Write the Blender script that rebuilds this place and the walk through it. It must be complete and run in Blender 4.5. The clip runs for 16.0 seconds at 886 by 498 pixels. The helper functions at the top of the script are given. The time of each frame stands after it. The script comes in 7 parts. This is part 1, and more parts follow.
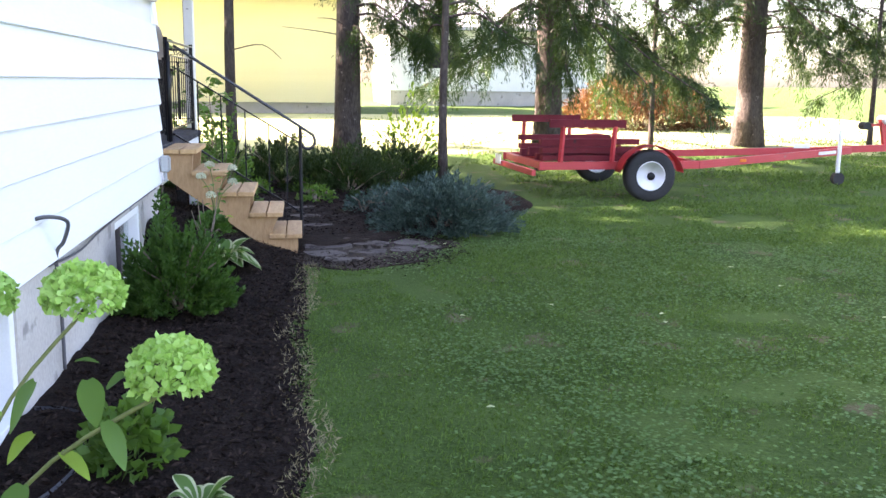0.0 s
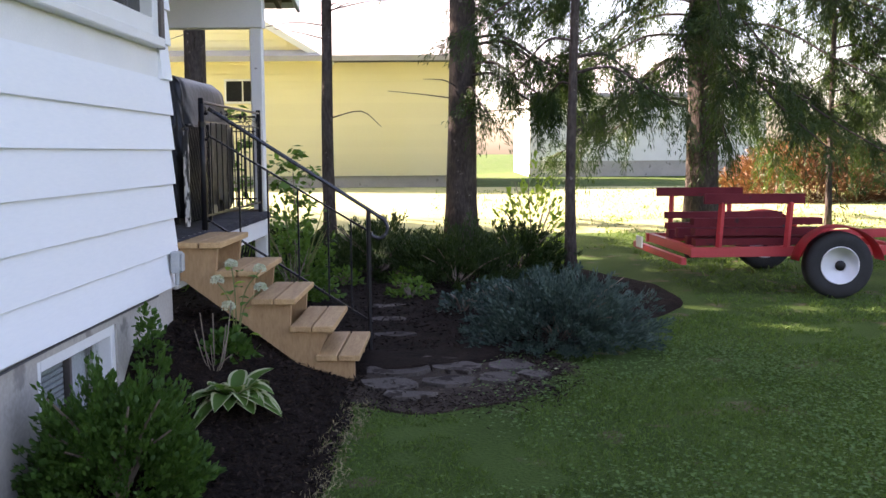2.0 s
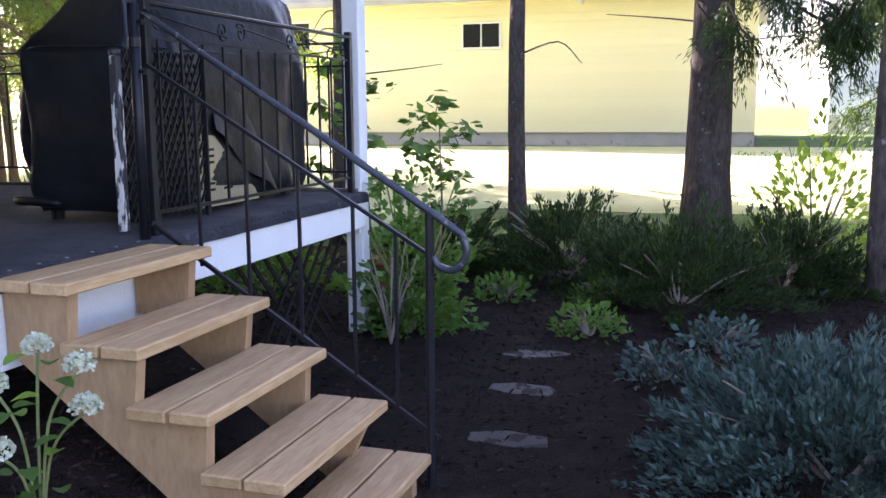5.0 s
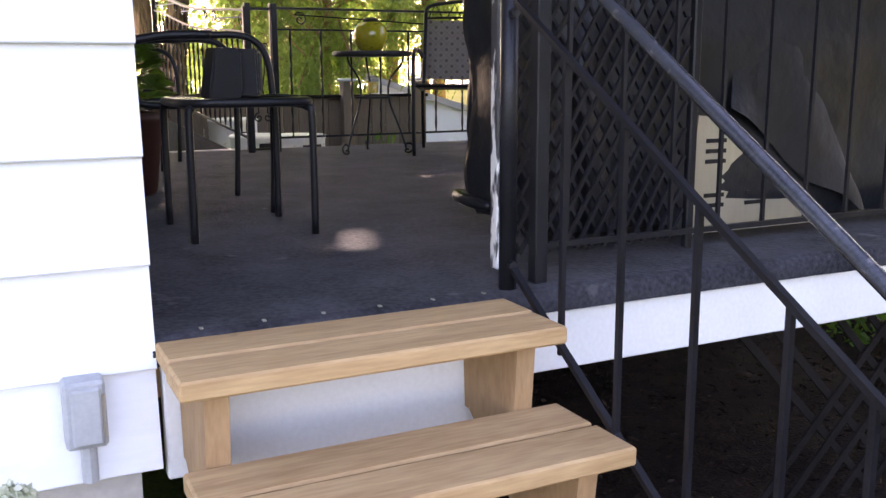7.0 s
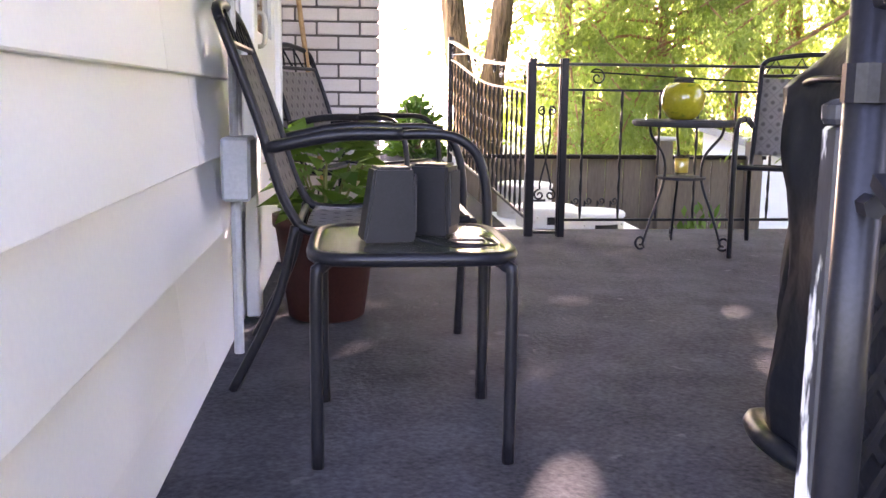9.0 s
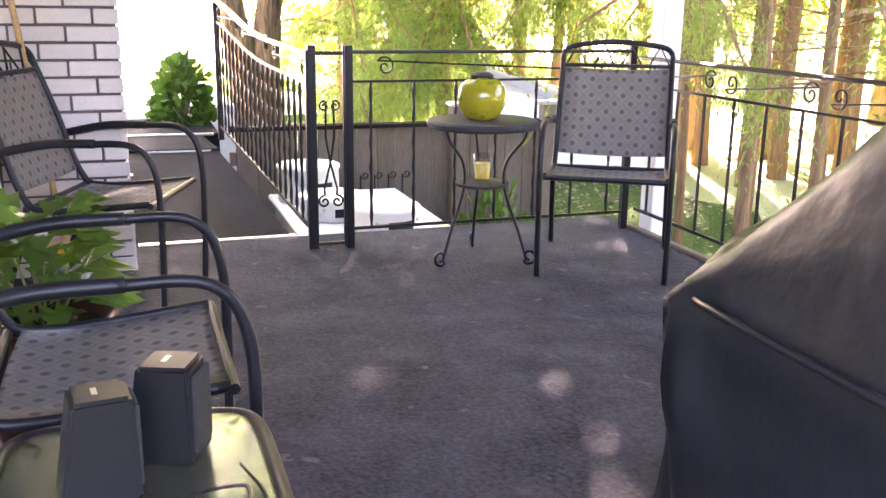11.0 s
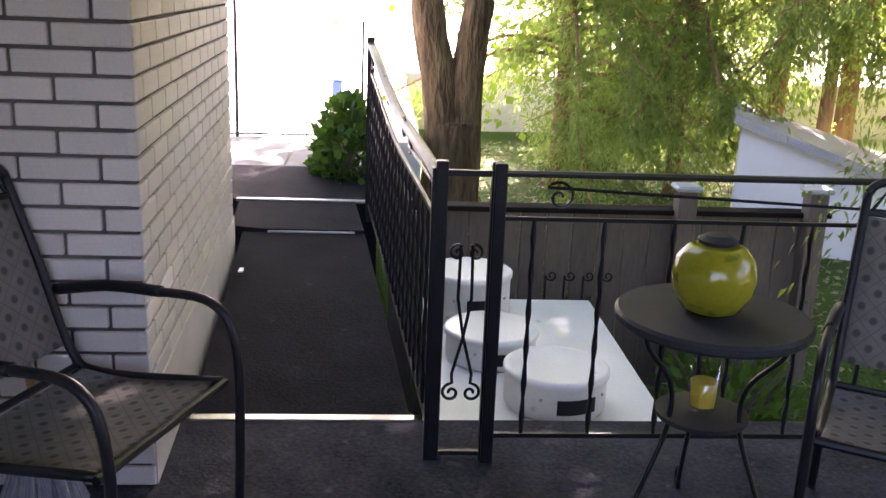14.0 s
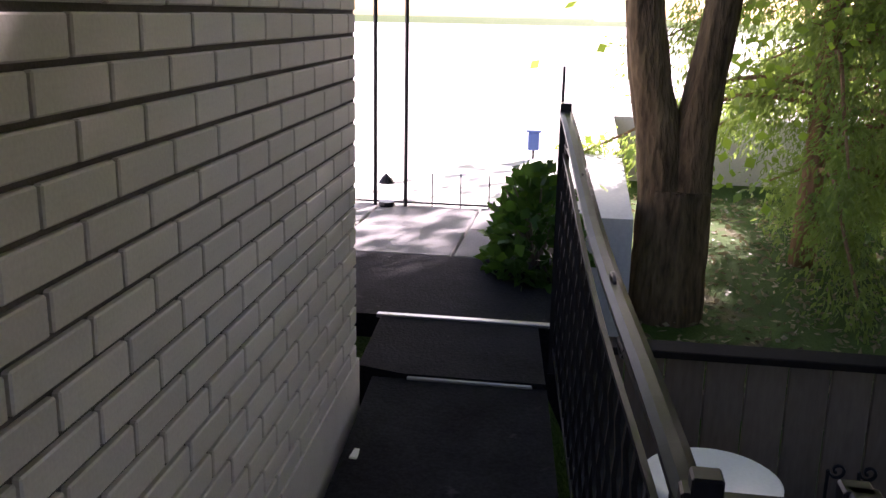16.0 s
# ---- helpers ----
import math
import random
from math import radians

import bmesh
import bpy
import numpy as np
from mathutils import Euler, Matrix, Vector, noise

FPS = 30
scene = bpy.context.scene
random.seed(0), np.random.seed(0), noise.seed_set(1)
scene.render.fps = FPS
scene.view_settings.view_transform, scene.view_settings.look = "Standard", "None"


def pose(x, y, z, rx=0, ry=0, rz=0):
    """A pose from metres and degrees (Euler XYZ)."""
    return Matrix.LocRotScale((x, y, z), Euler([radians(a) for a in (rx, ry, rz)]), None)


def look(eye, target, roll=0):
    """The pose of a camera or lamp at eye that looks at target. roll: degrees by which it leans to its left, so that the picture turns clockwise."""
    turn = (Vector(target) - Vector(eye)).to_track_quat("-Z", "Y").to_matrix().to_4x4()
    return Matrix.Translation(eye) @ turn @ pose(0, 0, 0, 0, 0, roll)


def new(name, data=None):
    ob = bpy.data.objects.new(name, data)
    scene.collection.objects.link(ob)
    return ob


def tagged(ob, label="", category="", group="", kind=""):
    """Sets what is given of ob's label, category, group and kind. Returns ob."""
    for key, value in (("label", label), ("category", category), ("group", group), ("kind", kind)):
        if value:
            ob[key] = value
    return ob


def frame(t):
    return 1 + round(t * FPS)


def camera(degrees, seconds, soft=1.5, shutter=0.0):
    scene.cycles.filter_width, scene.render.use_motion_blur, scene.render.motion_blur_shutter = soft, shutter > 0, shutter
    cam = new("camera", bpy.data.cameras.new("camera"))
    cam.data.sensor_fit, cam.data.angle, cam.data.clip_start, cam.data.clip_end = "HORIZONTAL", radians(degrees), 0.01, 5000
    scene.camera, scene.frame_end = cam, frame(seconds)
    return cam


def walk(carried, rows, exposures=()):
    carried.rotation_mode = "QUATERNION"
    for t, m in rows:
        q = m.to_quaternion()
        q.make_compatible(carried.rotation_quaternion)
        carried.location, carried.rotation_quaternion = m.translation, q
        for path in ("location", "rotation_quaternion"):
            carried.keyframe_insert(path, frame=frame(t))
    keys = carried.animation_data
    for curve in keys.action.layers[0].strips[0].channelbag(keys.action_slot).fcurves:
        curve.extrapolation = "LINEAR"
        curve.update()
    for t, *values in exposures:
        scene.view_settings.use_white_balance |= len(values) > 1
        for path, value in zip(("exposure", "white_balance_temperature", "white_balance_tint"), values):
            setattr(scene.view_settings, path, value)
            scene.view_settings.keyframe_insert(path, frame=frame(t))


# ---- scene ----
cam = camera(51.0, 16.0)
METRES, EYE, TILT, LEAN, TURN = 13.3, 1.48, 0.0, 0.0, -8.6
ROWS = [
    (0.0, 0.0, 0.0, 0.0, 0.12, -10.23, -0.68),
    (0.5, 0.0027, 0.0372, 0.0002, 2.06, -9.04, -0.16),
    (1.0, 0.0067, 0.077, -0.0008, 0.46, -8.24, -0.01),
    (1.5, 0.0124, 0.122, -0.0014, 6.53, -4.27, 0.26),
    (2.0, 0.0181, 0.1677, -0.0022, 9.21, -5.93, 0.34),
    (2.5, 0.0246, 0.2128, -0.0015, 14.48, -6.11, 0.61),
    (3.0, 0.0236, 0.258, -0.0035, 16.75, -8.08, 0.94),
    (5.5, 0.0049, 0.475, -0.0063, 34.3, -9.33, 0.03),
    (6.0, -0.0052, 0.5131, -0.0069, 45.14, -12.5, 0.14),
    (6.5, -0.0198, 0.5438, -0.005, 56.52, -12.71, -0.36),
    (7.0, -0.0351, 0.5734, -0.0041, 72.29, -10.88, 0.28),
    (7.5, -0.0575, 0.5911, -0.006, 81.26, -8.67, -2.01),
    (8.0, -0.0832, 0.6007, -0.0034, 86.63, -5.14, -2.62),
    (8.5, -0.1084, 0.6095, 0.0044, 91.94, -5.96, -2.22),
    (9.0, -0.12, 0.6081, 0.0121, 93.24, -9.29, -0.63),
    (9.5, -0.131, 0.6047, 0.0214, 87.65, -9.31, 0.29),
    (10.0, -0.1441, 0.6068, 0.0246, 82.25, -11.8, 0.27),
    (12.5, -0.219, 0.618, 0.0628, 80.13, -16.06, -0.83),
    (13.0, -0.2414, 0.6248, 0.0625, 79.52, -13.7, -0.0),
    (13.5, -0.2677, 0.6367, 0.0636, 89.24, -14.11, -1.52),
    (14.0, -0.2959, 0.6377, 0.0626, 94.96, -15.74, -2.12),
    (14.5, -0.3262, 0.6374, 0.0635, 100.93, -15.57, -1.07),
    (15.0, -0.3563, 0.6358, 0.0654, 107.84, -13.18, -2.24),
    (15.5, -0.384, 0.6274, 0.0653, 108.51, -13.93, -1.96),
    (16.0, -0.4147, 0.6218, 0.0645, 107.59, -14.25, -1.07),
]
SUN_EL, SUN_AZ = 30.0, -68.0          # degrees; azimuth from +y, positive towards +x
EXPOSURES = [(0.0, 3.9, 6950, 28), (1.0, 3.65, 7050, 28), (1.5, 3.05, 7200, 30), (3.0, 3.0, 7200, 34), (5.5, 3.75, 6150, 38), (6.5, 4.0, 7450, 37), (7.5, 3.95, 7350, 39), (8.0, 4.45, 7300, 42), (9.0, 5.2, 7200, 44), (10.0, 5.6, 7200, 44), (12.5, 5.05, 6950, 46), (13.0, 4.4, 6700, 46), (13.5, 4.0, 6700, 42), (14.5, 3.7, 6400, 40), (15.0, 2.7, 6200, 38), (15.5, 2.4, 6200, 39), (16.0, 2.3, 6200, 39)]
walk(cam, [(t, pose(0, 0, EYE, TILT, LEAN, TURN) @ pose(METRES * x, METRES * y, METRES * z, 90 + pitch, roll, yaw)) for t, x, y, z, yaw, pitch, roll in ROWS], EXPOSURES)

# ---- sky and sun ----
world = bpy.data.worlds.new("sky")
scene.world = world
world.use_nodes = True
wn = world.node_tree
sky = wn.nodes.new("ShaderNodeTexSky")
sky.sky_type, sky.sun_disc = "NISHITA", False
sky.sun_elevation, sky.sun_rotation = radians(SUN_EL), radians(SUN_AZ)
sky.air_density, sky.dust_density = 1.0, 2.5
wn.links.new(sky.outputs[0], wn.nodes["Background"].inputs[0])
wn.nodes["Background"].inputs[1].default_value = 0.085
sun = new("sun", bpy.data.lights.new("sun", "SUN"))
sun.data.energy, sun.data.angle, sun.data.color = 5.0, radians(0.6), (1.0, 0.93, 0.82)
s_dir = Vector((math.sin(radians(SUN_AZ)) * math.cos(radians(SUN_EL)), math.cos(radians(SUN_AZ)) * math.cos(radians(SUN_EL)), math.sin(radians(SUN_EL))))
sun.matrix_world = look(s_dir * 50, (0, 0, 0))


# ---- materials ----
def mat(name, c1, c2, scale=3.0, fine=60.0, rough=0.8, bump=0.25, metal=0.0, dist=0.004, stretch=(1, 1, 1), island=0.0, objrand=0.0, wear=None, wear_at=0.68, sheen=0.0, flow=False):
    """Two scales of noise between two colours, relief, and where given patches of a wear colour."""
    m = bpy.data.materials.new(name)
    m.use_nodes = True
    n, l = m.node_tree.nodes, m.node_tree.links
    b = n["Principled BSDF"]
    tc, mp = n.new("ShaderNodeTexCoord"), n.new("ShaderNodeMapping")
    mp.inputs["Scale"].default_value = stretch
    l.new(tc.outputs["Object"], mp.inputs[0])
    big, small = n.new("ShaderNodeTexNoise"), n.new("ShaderNodeTexNoise")
    for k, (node, s, d) in enumerate(((big, scale, 4.0), (small, fine, 3.0))):
        node.inputs["Scale"].default_value, node.inputs["Detail"].default_value = s, d
        l.new(mp.outputs[0], node.inputs["Vector"])
    add = n.new("ShaderNodeMath")
    add.operation = "MULTIPLY_ADD"
    add.inputs[1].default_value = 0.55
    l.new(small.outputs["Fac"], add.inputs[0])
    half = n.new("ShaderNodeMath")
    half.operation = "MULTIPLY"
    half.inputs[1].default_value = 0.55
    l.new(big.outputs["Fac"], half.inputs[0])
    l.new(half.outputs[0], add.inputs[2])
    ramp = n.new("ShaderNodeMapRange")
    ramp.inputs["From Min"].default_value, ramp.inputs["From Max"].default_value = 0.35, 0.75
    l.new(add.outputs[0], ramp.inputs["Value"])
    mix = n.new("ShaderNodeMix")
    mix.data_type = "RGBA"
    mix.inputs["A"].default_value, mix.inputs["B"].default_value = (*c1, 1), (*c2, 1)
    l.new(ramp.outputs[0], mix.inputs["Factor"])
    col = mix.outputs["Result"]
    for amount, kind, out in ((island, "ShaderNodeNewGeometry", "Random Per Island"), (objrand, "ShaderNodeObjectInfo", "Random")):
        if amount:
            src = n.new(kind)
            mr = n.new("ShaderNodeMapRange")
            mr.inputs["To Min"].default_value, mr.inputs["To Max"].default_value = 1 - amount, 1 + amount
            l.new(src.outputs[out], mr.inputs["Value"])
            hsv = n.new("ShaderNodeHueSaturation")
            l.new(mr.outputs[0], hsv.inputs["Value"])
            l.new(col, hsv.inputs["Color"])
            col = hsv.outputs[0]
    if wear:
        wno = n.new("ShaderNodeTexNoise")
        wno.inputs["Scale"].default_value, wno.inputs["Detail"].default_value = scale * 2.3, 8
        l.new(mp.outputs[0] if flow else tc.outputs["Object"], wno.inputs["Vector"])
        wr = n.new("ShaderNodeMapRange")
        wr.inputs["From Min"].default_value, wr.inputs["From Max"].default_value = wear_at, wear_at + 0.06
        l.new(wno.outputs["Fac"], wr.inputs["Value"])
        wm = n.new("ShaderNodeMix")
        wm.data_type = "RGBA"
        wm.inputs["B"].default_value = (*wear, 1)
        l.new(wr.outputs[0], wm.inputs["Factor"])
        l.new(col, wm.inputs["A"])
        col = wm.outputs["Result"]
    l.new(col, b.inputs["Base Color"])
    b.inputs["Roughness"].default_value, b.inputs["Metallic"].default_value = rough, metal
    if sheen:
        b.inputs["Sheen Weight"].default_value = sheen
    if bump:
        bp = n.new("ShaderNodeBump")
        bp.inputs["Strength"].default_value, bp.inputs["Distance"].default_value = bump, dist
        l.new(add.outputs[0], bp.inputs["Height"])
        l.new(bp.outputs[0], b.inputs["Normal"])
    return m


def dull(m, spec):
    """Less mirror-like gloss."""
    m.node_tree.nodes["Principled BSDF"].inputs["Specular IOR Level"].default_value = spec
    return m


def leaf_mat(name, c1, c2, through_col, amount=0.35, rough=0.55):
    """Leaf: a colour of its own for each leaf, and some light let through."""
    m = bpy.data.materials.new(name)
    m.use_nodes = True
    n, l = m.node_tree.nodes, m.node_tree.links
    b = n["Principled BSDF"]
    g = n.new("ShaderNodeNewGeometry")
    mix = n.new("ShaderNodeMix")
    mix.data_type = "RGBA"
    mix.inputs["A"].default_value, mix.inputs["B"].default_value = (*c1, 1), (*c2, 1)
    l.new(g.outputs["Random Per Island"], mix.inputs["Factor"])
    l.new(mix.outputs["Result"], b.inputs["Base Color"])
    b.inputs["Roughness"].default_value = rough
    b.inputs["Specular IOR Level"].default_value = 0.3
    t = n.new("ShaderNodeBsdfTranslucent")
    t.inputs[0].default_value = (*through_col, 1)
    ms = n.new("ShaderNodeMixShader")
    ms.inputs[0].default_value = amount
    l.new(b.outputs[0], ms.inputs[1])
    l.new(t.outputs[0], ms.inputs[2])
    l.new(ms.outputs[0], n["Material Output"].inputs[0])
    return m


def glass_mat(name, tint, rough=0.02):
    m = bpy.data.materials.new(name)
    m.use_nodes = True
    b = m.node_tree.nodes["Principled BSDF"]
    b.inputs["Base Color"].default_value = (*tint, 1)
    b.inputs["Roughness"].default_value = rough
    b.inputs["Transmission Weight"].default_value = 1.0
    b.inputs["IOR"].default_value = 1.45
    return m


def thin_glass(name, gloss=0.10):
    """A thin clear pane or tumbler wall: lets light straight through, with a faint mirror gloss."""
    m = bpy.data.materials.new(name)
    m.use_nodes = True
    n, l = m.node_tree.nodes, m.node_tree.links
    tr_, gl_, ms = n.new("ShaderNodeBsdfTransparent"), n.new("ShaderNodeBsdfGlossy"), n.new("ShaderNodeMixShader")
    tr_.inputs[0].default_value = (0.93, 0.95, 0.95, 1)
    gl_.inputs["Roughness"].default_value = 0.04
    ms.inputs[0].default_value = gloss
    l.new(tr_.outputs[0], ms.inputs[1])
    l.new(gl_.outputs[0], ms.inputs[2])
    l.new(ms.outputs[0], n["Material Output"].inputs[0])
    return m


def sling_mat():
    """Woven chair fabric: a grey ground with a lattice of dark crossing bands and knots."""
    m = mat("sling_fabric", (0.25, 0.235, 0.225), (0.34, 0.32, 0.305), 30, 400, 0.85, 0.4, dist=0.001)
    n, l = m.node_tree.nodes, m.node_tree.links
    b = n["Principled BSDF"]
    tc = n.new("ShaderNodeTexCoord")
    mp = n.new("ShaderNodeMapping")
    mp.inputs["Scale"].default_value, mp.inputs["Rotation"].default_value = (62, 62, 62), (0.0, 0.0, radians(45))
    l.new(tc.outputs["UV"], mp.inputs[0])
    sep = n.new("ShaderNodeSeparateXYZ")
    l.new(mp.outputs[0], sep.inputs[0])
    waves = []
    for axis in ("X", "Y"):
        w = n.new("ShaderNodeMath")
        w.operation = "SINE"
        l.new(sep.outputs[axis], w.inputs[0])
        sq = n.new("ShaderNodeMath")
        sq.operation = "ABSOLUTE"
        l.new(w.outputs[0], sq.inputs[0])
        waves.append(sq)
    knot = n.new("ShaderNodeMath")
    knot.operation = "MULTIPLY"
    l.new(waves[0].outputs[0], knot.inputs[0])
    l.new(waves[1].outputs[0], knot.inputs[1])
    low_ = n.new("ShaderNodeMath")
    low_.operation = "MINIMUM"
    l.new(waves[0].outputs[0], low_.inputs[0])
    l.new(waves[1].outputs[0], low_.inputs[1])
    cross = n.new("ShaderNodeMapRange")
    cross.inputs["From Min"].default_value, cross.inputs["From Max"].default_value = 0.70, 0.92
    l.new(knot.outputs[0], cross.inputs["Value"])
    line = n.new("ShaderNodeMapRange")
    line.inputs["From Min"].default_value, line.inputs["From Max"].default_value = 0.16, 0.04
    line.inputs["To Max"].default_value = 0.45
    l.new(low_.outputs[0], line.inputs["Value"])
    both = n.new("ShaderNodeMath")
    both.operation = "MAXIMUM"
    l.new(cross.outputs[0], both.inputs[0])
    l.new(line.outputs[0], both.inputs[1])
    mul = n.new("ShaderNodeMix")
    mul.data_type = "RGBA"
    old = b.inputs["Base Color"].links[0].from_socket
    l.new(old, mul.inputs["A"])
    mul.inputs["B"].default_value = (0.14, 0.13, 0.128, 1)
    l.new(both.outputs[0], mul.inputs["Factor"])
    l.new(mul.outputs["Result"], b.inputs["Base Color"])
    return m


M_SIDING = mat("white_siding_paint", (0.82, 0.84, 0.86), (0.88, 0.89, 0.90), 1.2, 90, 0.55, 0.12, dist=0.002, stretch=(1, 0.15, 1), objrand=0.03, wear=(0.55, 0.56, 0.56), wear_at=0.74)
M_TRIM = mat("white_trim_paint", (0.76, 0.76, 0.74), (0.84, 0.84, 0.82), 3, 120, 0.45, 0.1, wear=(0.5, 0.49, 0.45), wear_at=0.74)
M_TRIM_WORN = mat("peeling_white_paint", (0.72, 0.71, 0.68), (0.82, 0.81, 0.78), 4, 80, 0.6, 0.3, wear=(0.12, 0.11, 0.09), wear_at=0.72)
M_CONCRETE = mat("parged_concrete", (0.38, 0.35, 0.31), (0.52, 0.49, 0.44), 2.2, 45, 0.92, 0.5, dist=0.008, wear=(0.26, 0.24, 0.22), wear_at=0.62)
M_CARPET = mat("outdoor_carpet", (0.008, 0.008, 0.011), (0.062, 0.061, 0.071), 5.0, 75, 0.97, 1.0, dist=0.006, wear=(0.08, 0.077, 0.083), wear_at=0.66, sheen=0.04)
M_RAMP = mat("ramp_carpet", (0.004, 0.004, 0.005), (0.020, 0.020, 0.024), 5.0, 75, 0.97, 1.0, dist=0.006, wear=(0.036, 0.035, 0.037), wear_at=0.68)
M_WOOD = mat("new_pine_boards", (0.38, 0.215, 0.092), (0.58, 0.375, 0.185), 3, 13, 0.72, 0.2, dist=0.002, stretch=(9, 1, 9), objrand=0.12, wear=(0.25, 0.15, 0.08), wear_at=0.70)
M_WOOD_Z = mat("pine_stringer", (0.34, 0.19, 0.09), (0.48, 0.30, 0.15), 3, 13, 0.75, 0.25, dist=0.002, stretch=(6, 9, 2), objrand=0.1)
M_IRON = dull(mat("black_painted_iron", (0.007, 0.007, 0.009), (0.017, 0.017, 0.021), 12, 180, 0.36, 0.2, dist=0.001, wear=(0.09, 0.075, 0.06), wear_at=0.74), 0.25)
M_RAIL_WORN = mat("rubbed_iron_rail", (0.035, 0.037, 0.045), (0.07, 0.073, 0.085), 14, 160, 0.25, 0.15, metal=0.35, dist=0.001, wear=(0.16, 0.15, 0.15), wear_at=0.62)
M_IRON_PEEL = mat("peeling_iron_paint", (0.02, 0.02, 0.024), (0.045, 0.045, 0.05), 16, 160, 0.5, 0.4, dist=0.001, stretch=(1, 1, 0.28), wear=(0.72, 0.70, 0.66), wear_at=0.505, flow=True)
M_BRICK = mat("white_glazed_brick", (0.57, 0.51, 0.475), (0.70, 0.64, 0.60), 6, 140, 0.7, 0.35, dist=0.002, objrand=0.07, wear=(0.40, 0.34, 0.31), wear_at=0.7)
M_MORTAR = mat("dark_mortar", (0.09, 0.08, 0.075), (0.15, 0.13, 0.12), 8, 200, 0.95, 0.6)
M_COVER = dull(mat("black_vinyl_cover", (0.006, 0.0065, 0.008), (0.014, 0.015, 0.019), 3, 14, 0.40, 0.45, dist=0.02), 0.32)
M_STEEL = mat("brushed_steel", (0.42, 0.40, 0.36), (0.55, 0.53, 0.48), 4, 200, 0.38, 0.1, metal=0.85, dist=0.001, stretch=(1, 8, 1))
M_BLACK = dull(mat("black_plastic", (0.005, 0.005, 0.006), (0.011, 0.011, 0.013), 10, 200, 0.5, 0.15, dist=0.001), 0.3)
M_RUBBER = mat("tyre_rubber", (0.012, 0.012, 0.012), (0.03, 0.03, 0.03), 8, 150, 0.85, 0.4, dist=0.002)
M_RED = mat("faded_red_paint", (0.40, 0.022, 0.030), (0.52, 0.05, 0.055), 3, 110, 0.42, 0.15, dist=0.001, wear=(0.30, 0.10, 0.09), wear_at=0.68)
M_BUNK = mat("dark_red_carpet", (0.10, 0.016, 0.02), (0.17, 0.03, 0.034), 5, 160, 0.95, 0.6, wear=(0.07, 0.03, 0.03), wear_at=0.62)
M_RIM = mat("galvanised_rim", (0.68, 0.68, 0.68), (0.80, 0.80, 0.80), 9, 130, 0.42, 0.1)
M_MULCH = mat("dark_mulch", (0.007, 0.005, 0.004), (0.028, 0.018, 0.014), 9, 85, 0.97, 1.0, dist=0.03, wear=(0.055, 0.040, 0.030), wear_at=0.70)
M_CHIP = mat("bark_chips", (0.010, 0.007, 0.006), (0.040, 0.027, 0.021), 20, 90, 0.95, 0.5, island=0.6)
M_GRASS_SOIL = mat("lawn_thatch", (0.028, 0.055, 0.012), (0.085, 0.135, 0.032), 1.1, 55, 0.97, 1.0, dist=0.03, wear=(0.115, 0.105, 0.055), wear_at=0.60)
M_STONE = mat("flagstone", (0.06, 0.05, 0.044), (0.135, 0.115, 0.10), 5, 70, 0.92, 0.8, dist=0.012, objrand=0.2, wear=(0.03, 0.022, 0.018), wear_at=0.53)
M_PATIO = mat("patio_concrete", (0.16, 0.155, 0.16), (0.27, 0.26, 0.255), 3, 90, 0.93, 0.5, dist=0.004, objrand=0.08)
M_BARK = mat("spruce_bark", (0.032, 0.025, 0.021), (0.11, 0.09, 0.078), 6, 38, 0.95, 1.0, dist=0.04, stretch=(1, 1, 0.35), wear=(0.21, 0.18, 0.16), wear_at=0.66)
M_BARK_RED = mat("cedar_bark", (0.15, 0.085, 0.045), (0.32, 0.20, 0.11), 6, 40, 0.95, 1.0, dist=0.03, stretch=(1, 1, 0.12))
M_BARK_TAN = mat("maple_bark", (0.035, 0.024, 0.014), (0.22, 0.155, 0.085), 7, 30, 0.95, 1.0, dist=0.07, stretch=(1, 1, 0.22))
M_TWIG = mat("dry_twig", (0.13, 0.10, 0.075), (0.24, 0.19, 0.145), 10, 80, 0.9, 0.4)
M_STEM = mat("green_stem", (0.12, 0.15, 0.04), (0.20, 0.21, 0.07), 10, 80, 0.7, 0.2)
M_TAUPE = mat("taupe_fence_paint", (0.125, 0.10, 0.078), (0.18, 0.148, 0.115), 3, 70, 0.8, 0.3, stretch=(1, 1, 0.2), objrand=0.08)
M_YELLOW = mat("cream_yellow_siding", (0.85, 0.77, 0.46), (0.90, 0.83, 0.54), 0.6, 40, 0.6, 0.1, objrand=0.02)
M_ROOF = mat("asphalt_shingle", (0.34, 0.33, 0.32), (0.48, 0.47, 0.46), 2, 60, 0.95, 0.6, objrand=0.15)
M_SOFFIT = mat("brown_soffit", (0.17, 0.125, 0.085), (0.25, 0.19, 0.13), 3, 60, 0.8, 0.3, stretch=(6, 1, 1))
M_WHITE_PLASTIC = mat("weathered_white_plastic", (0.70, 0.69, 0.64), (0.80, 0.79, 0.75), 4, 90, 0.45, 0.1, wear=(0.42, 0.39, 0.33), wear_at=0.68)
M_GREEN_GLAZE = mat("green_glaze", (0.235, 0.215, 0.012), (0.33, 0.29, 0.022), 7, 60, 0.12, 0.1, dist=0.001, wear=(0.15, 0.17, 0.015), wear_at=0.6)
M_TABLE = mat("grey_table_top", (0.02, 0.02, 0.023), (0.04, 0.04, 0.044), 5, 120, 0.6, 0.2)
M_WELL = mat("galvanised_well_steel", (0.10, 0.11, 0.13), (0.20, 0.21, 0.24), 6, 90, 0.5, 0.2, metal=0.4)
M_GREYBOX = mat("grey_utility_box", (0.36, 0.37, 0.37), (0.46, 0.47, 0.47), 6, 90, 0.5, 0.15)
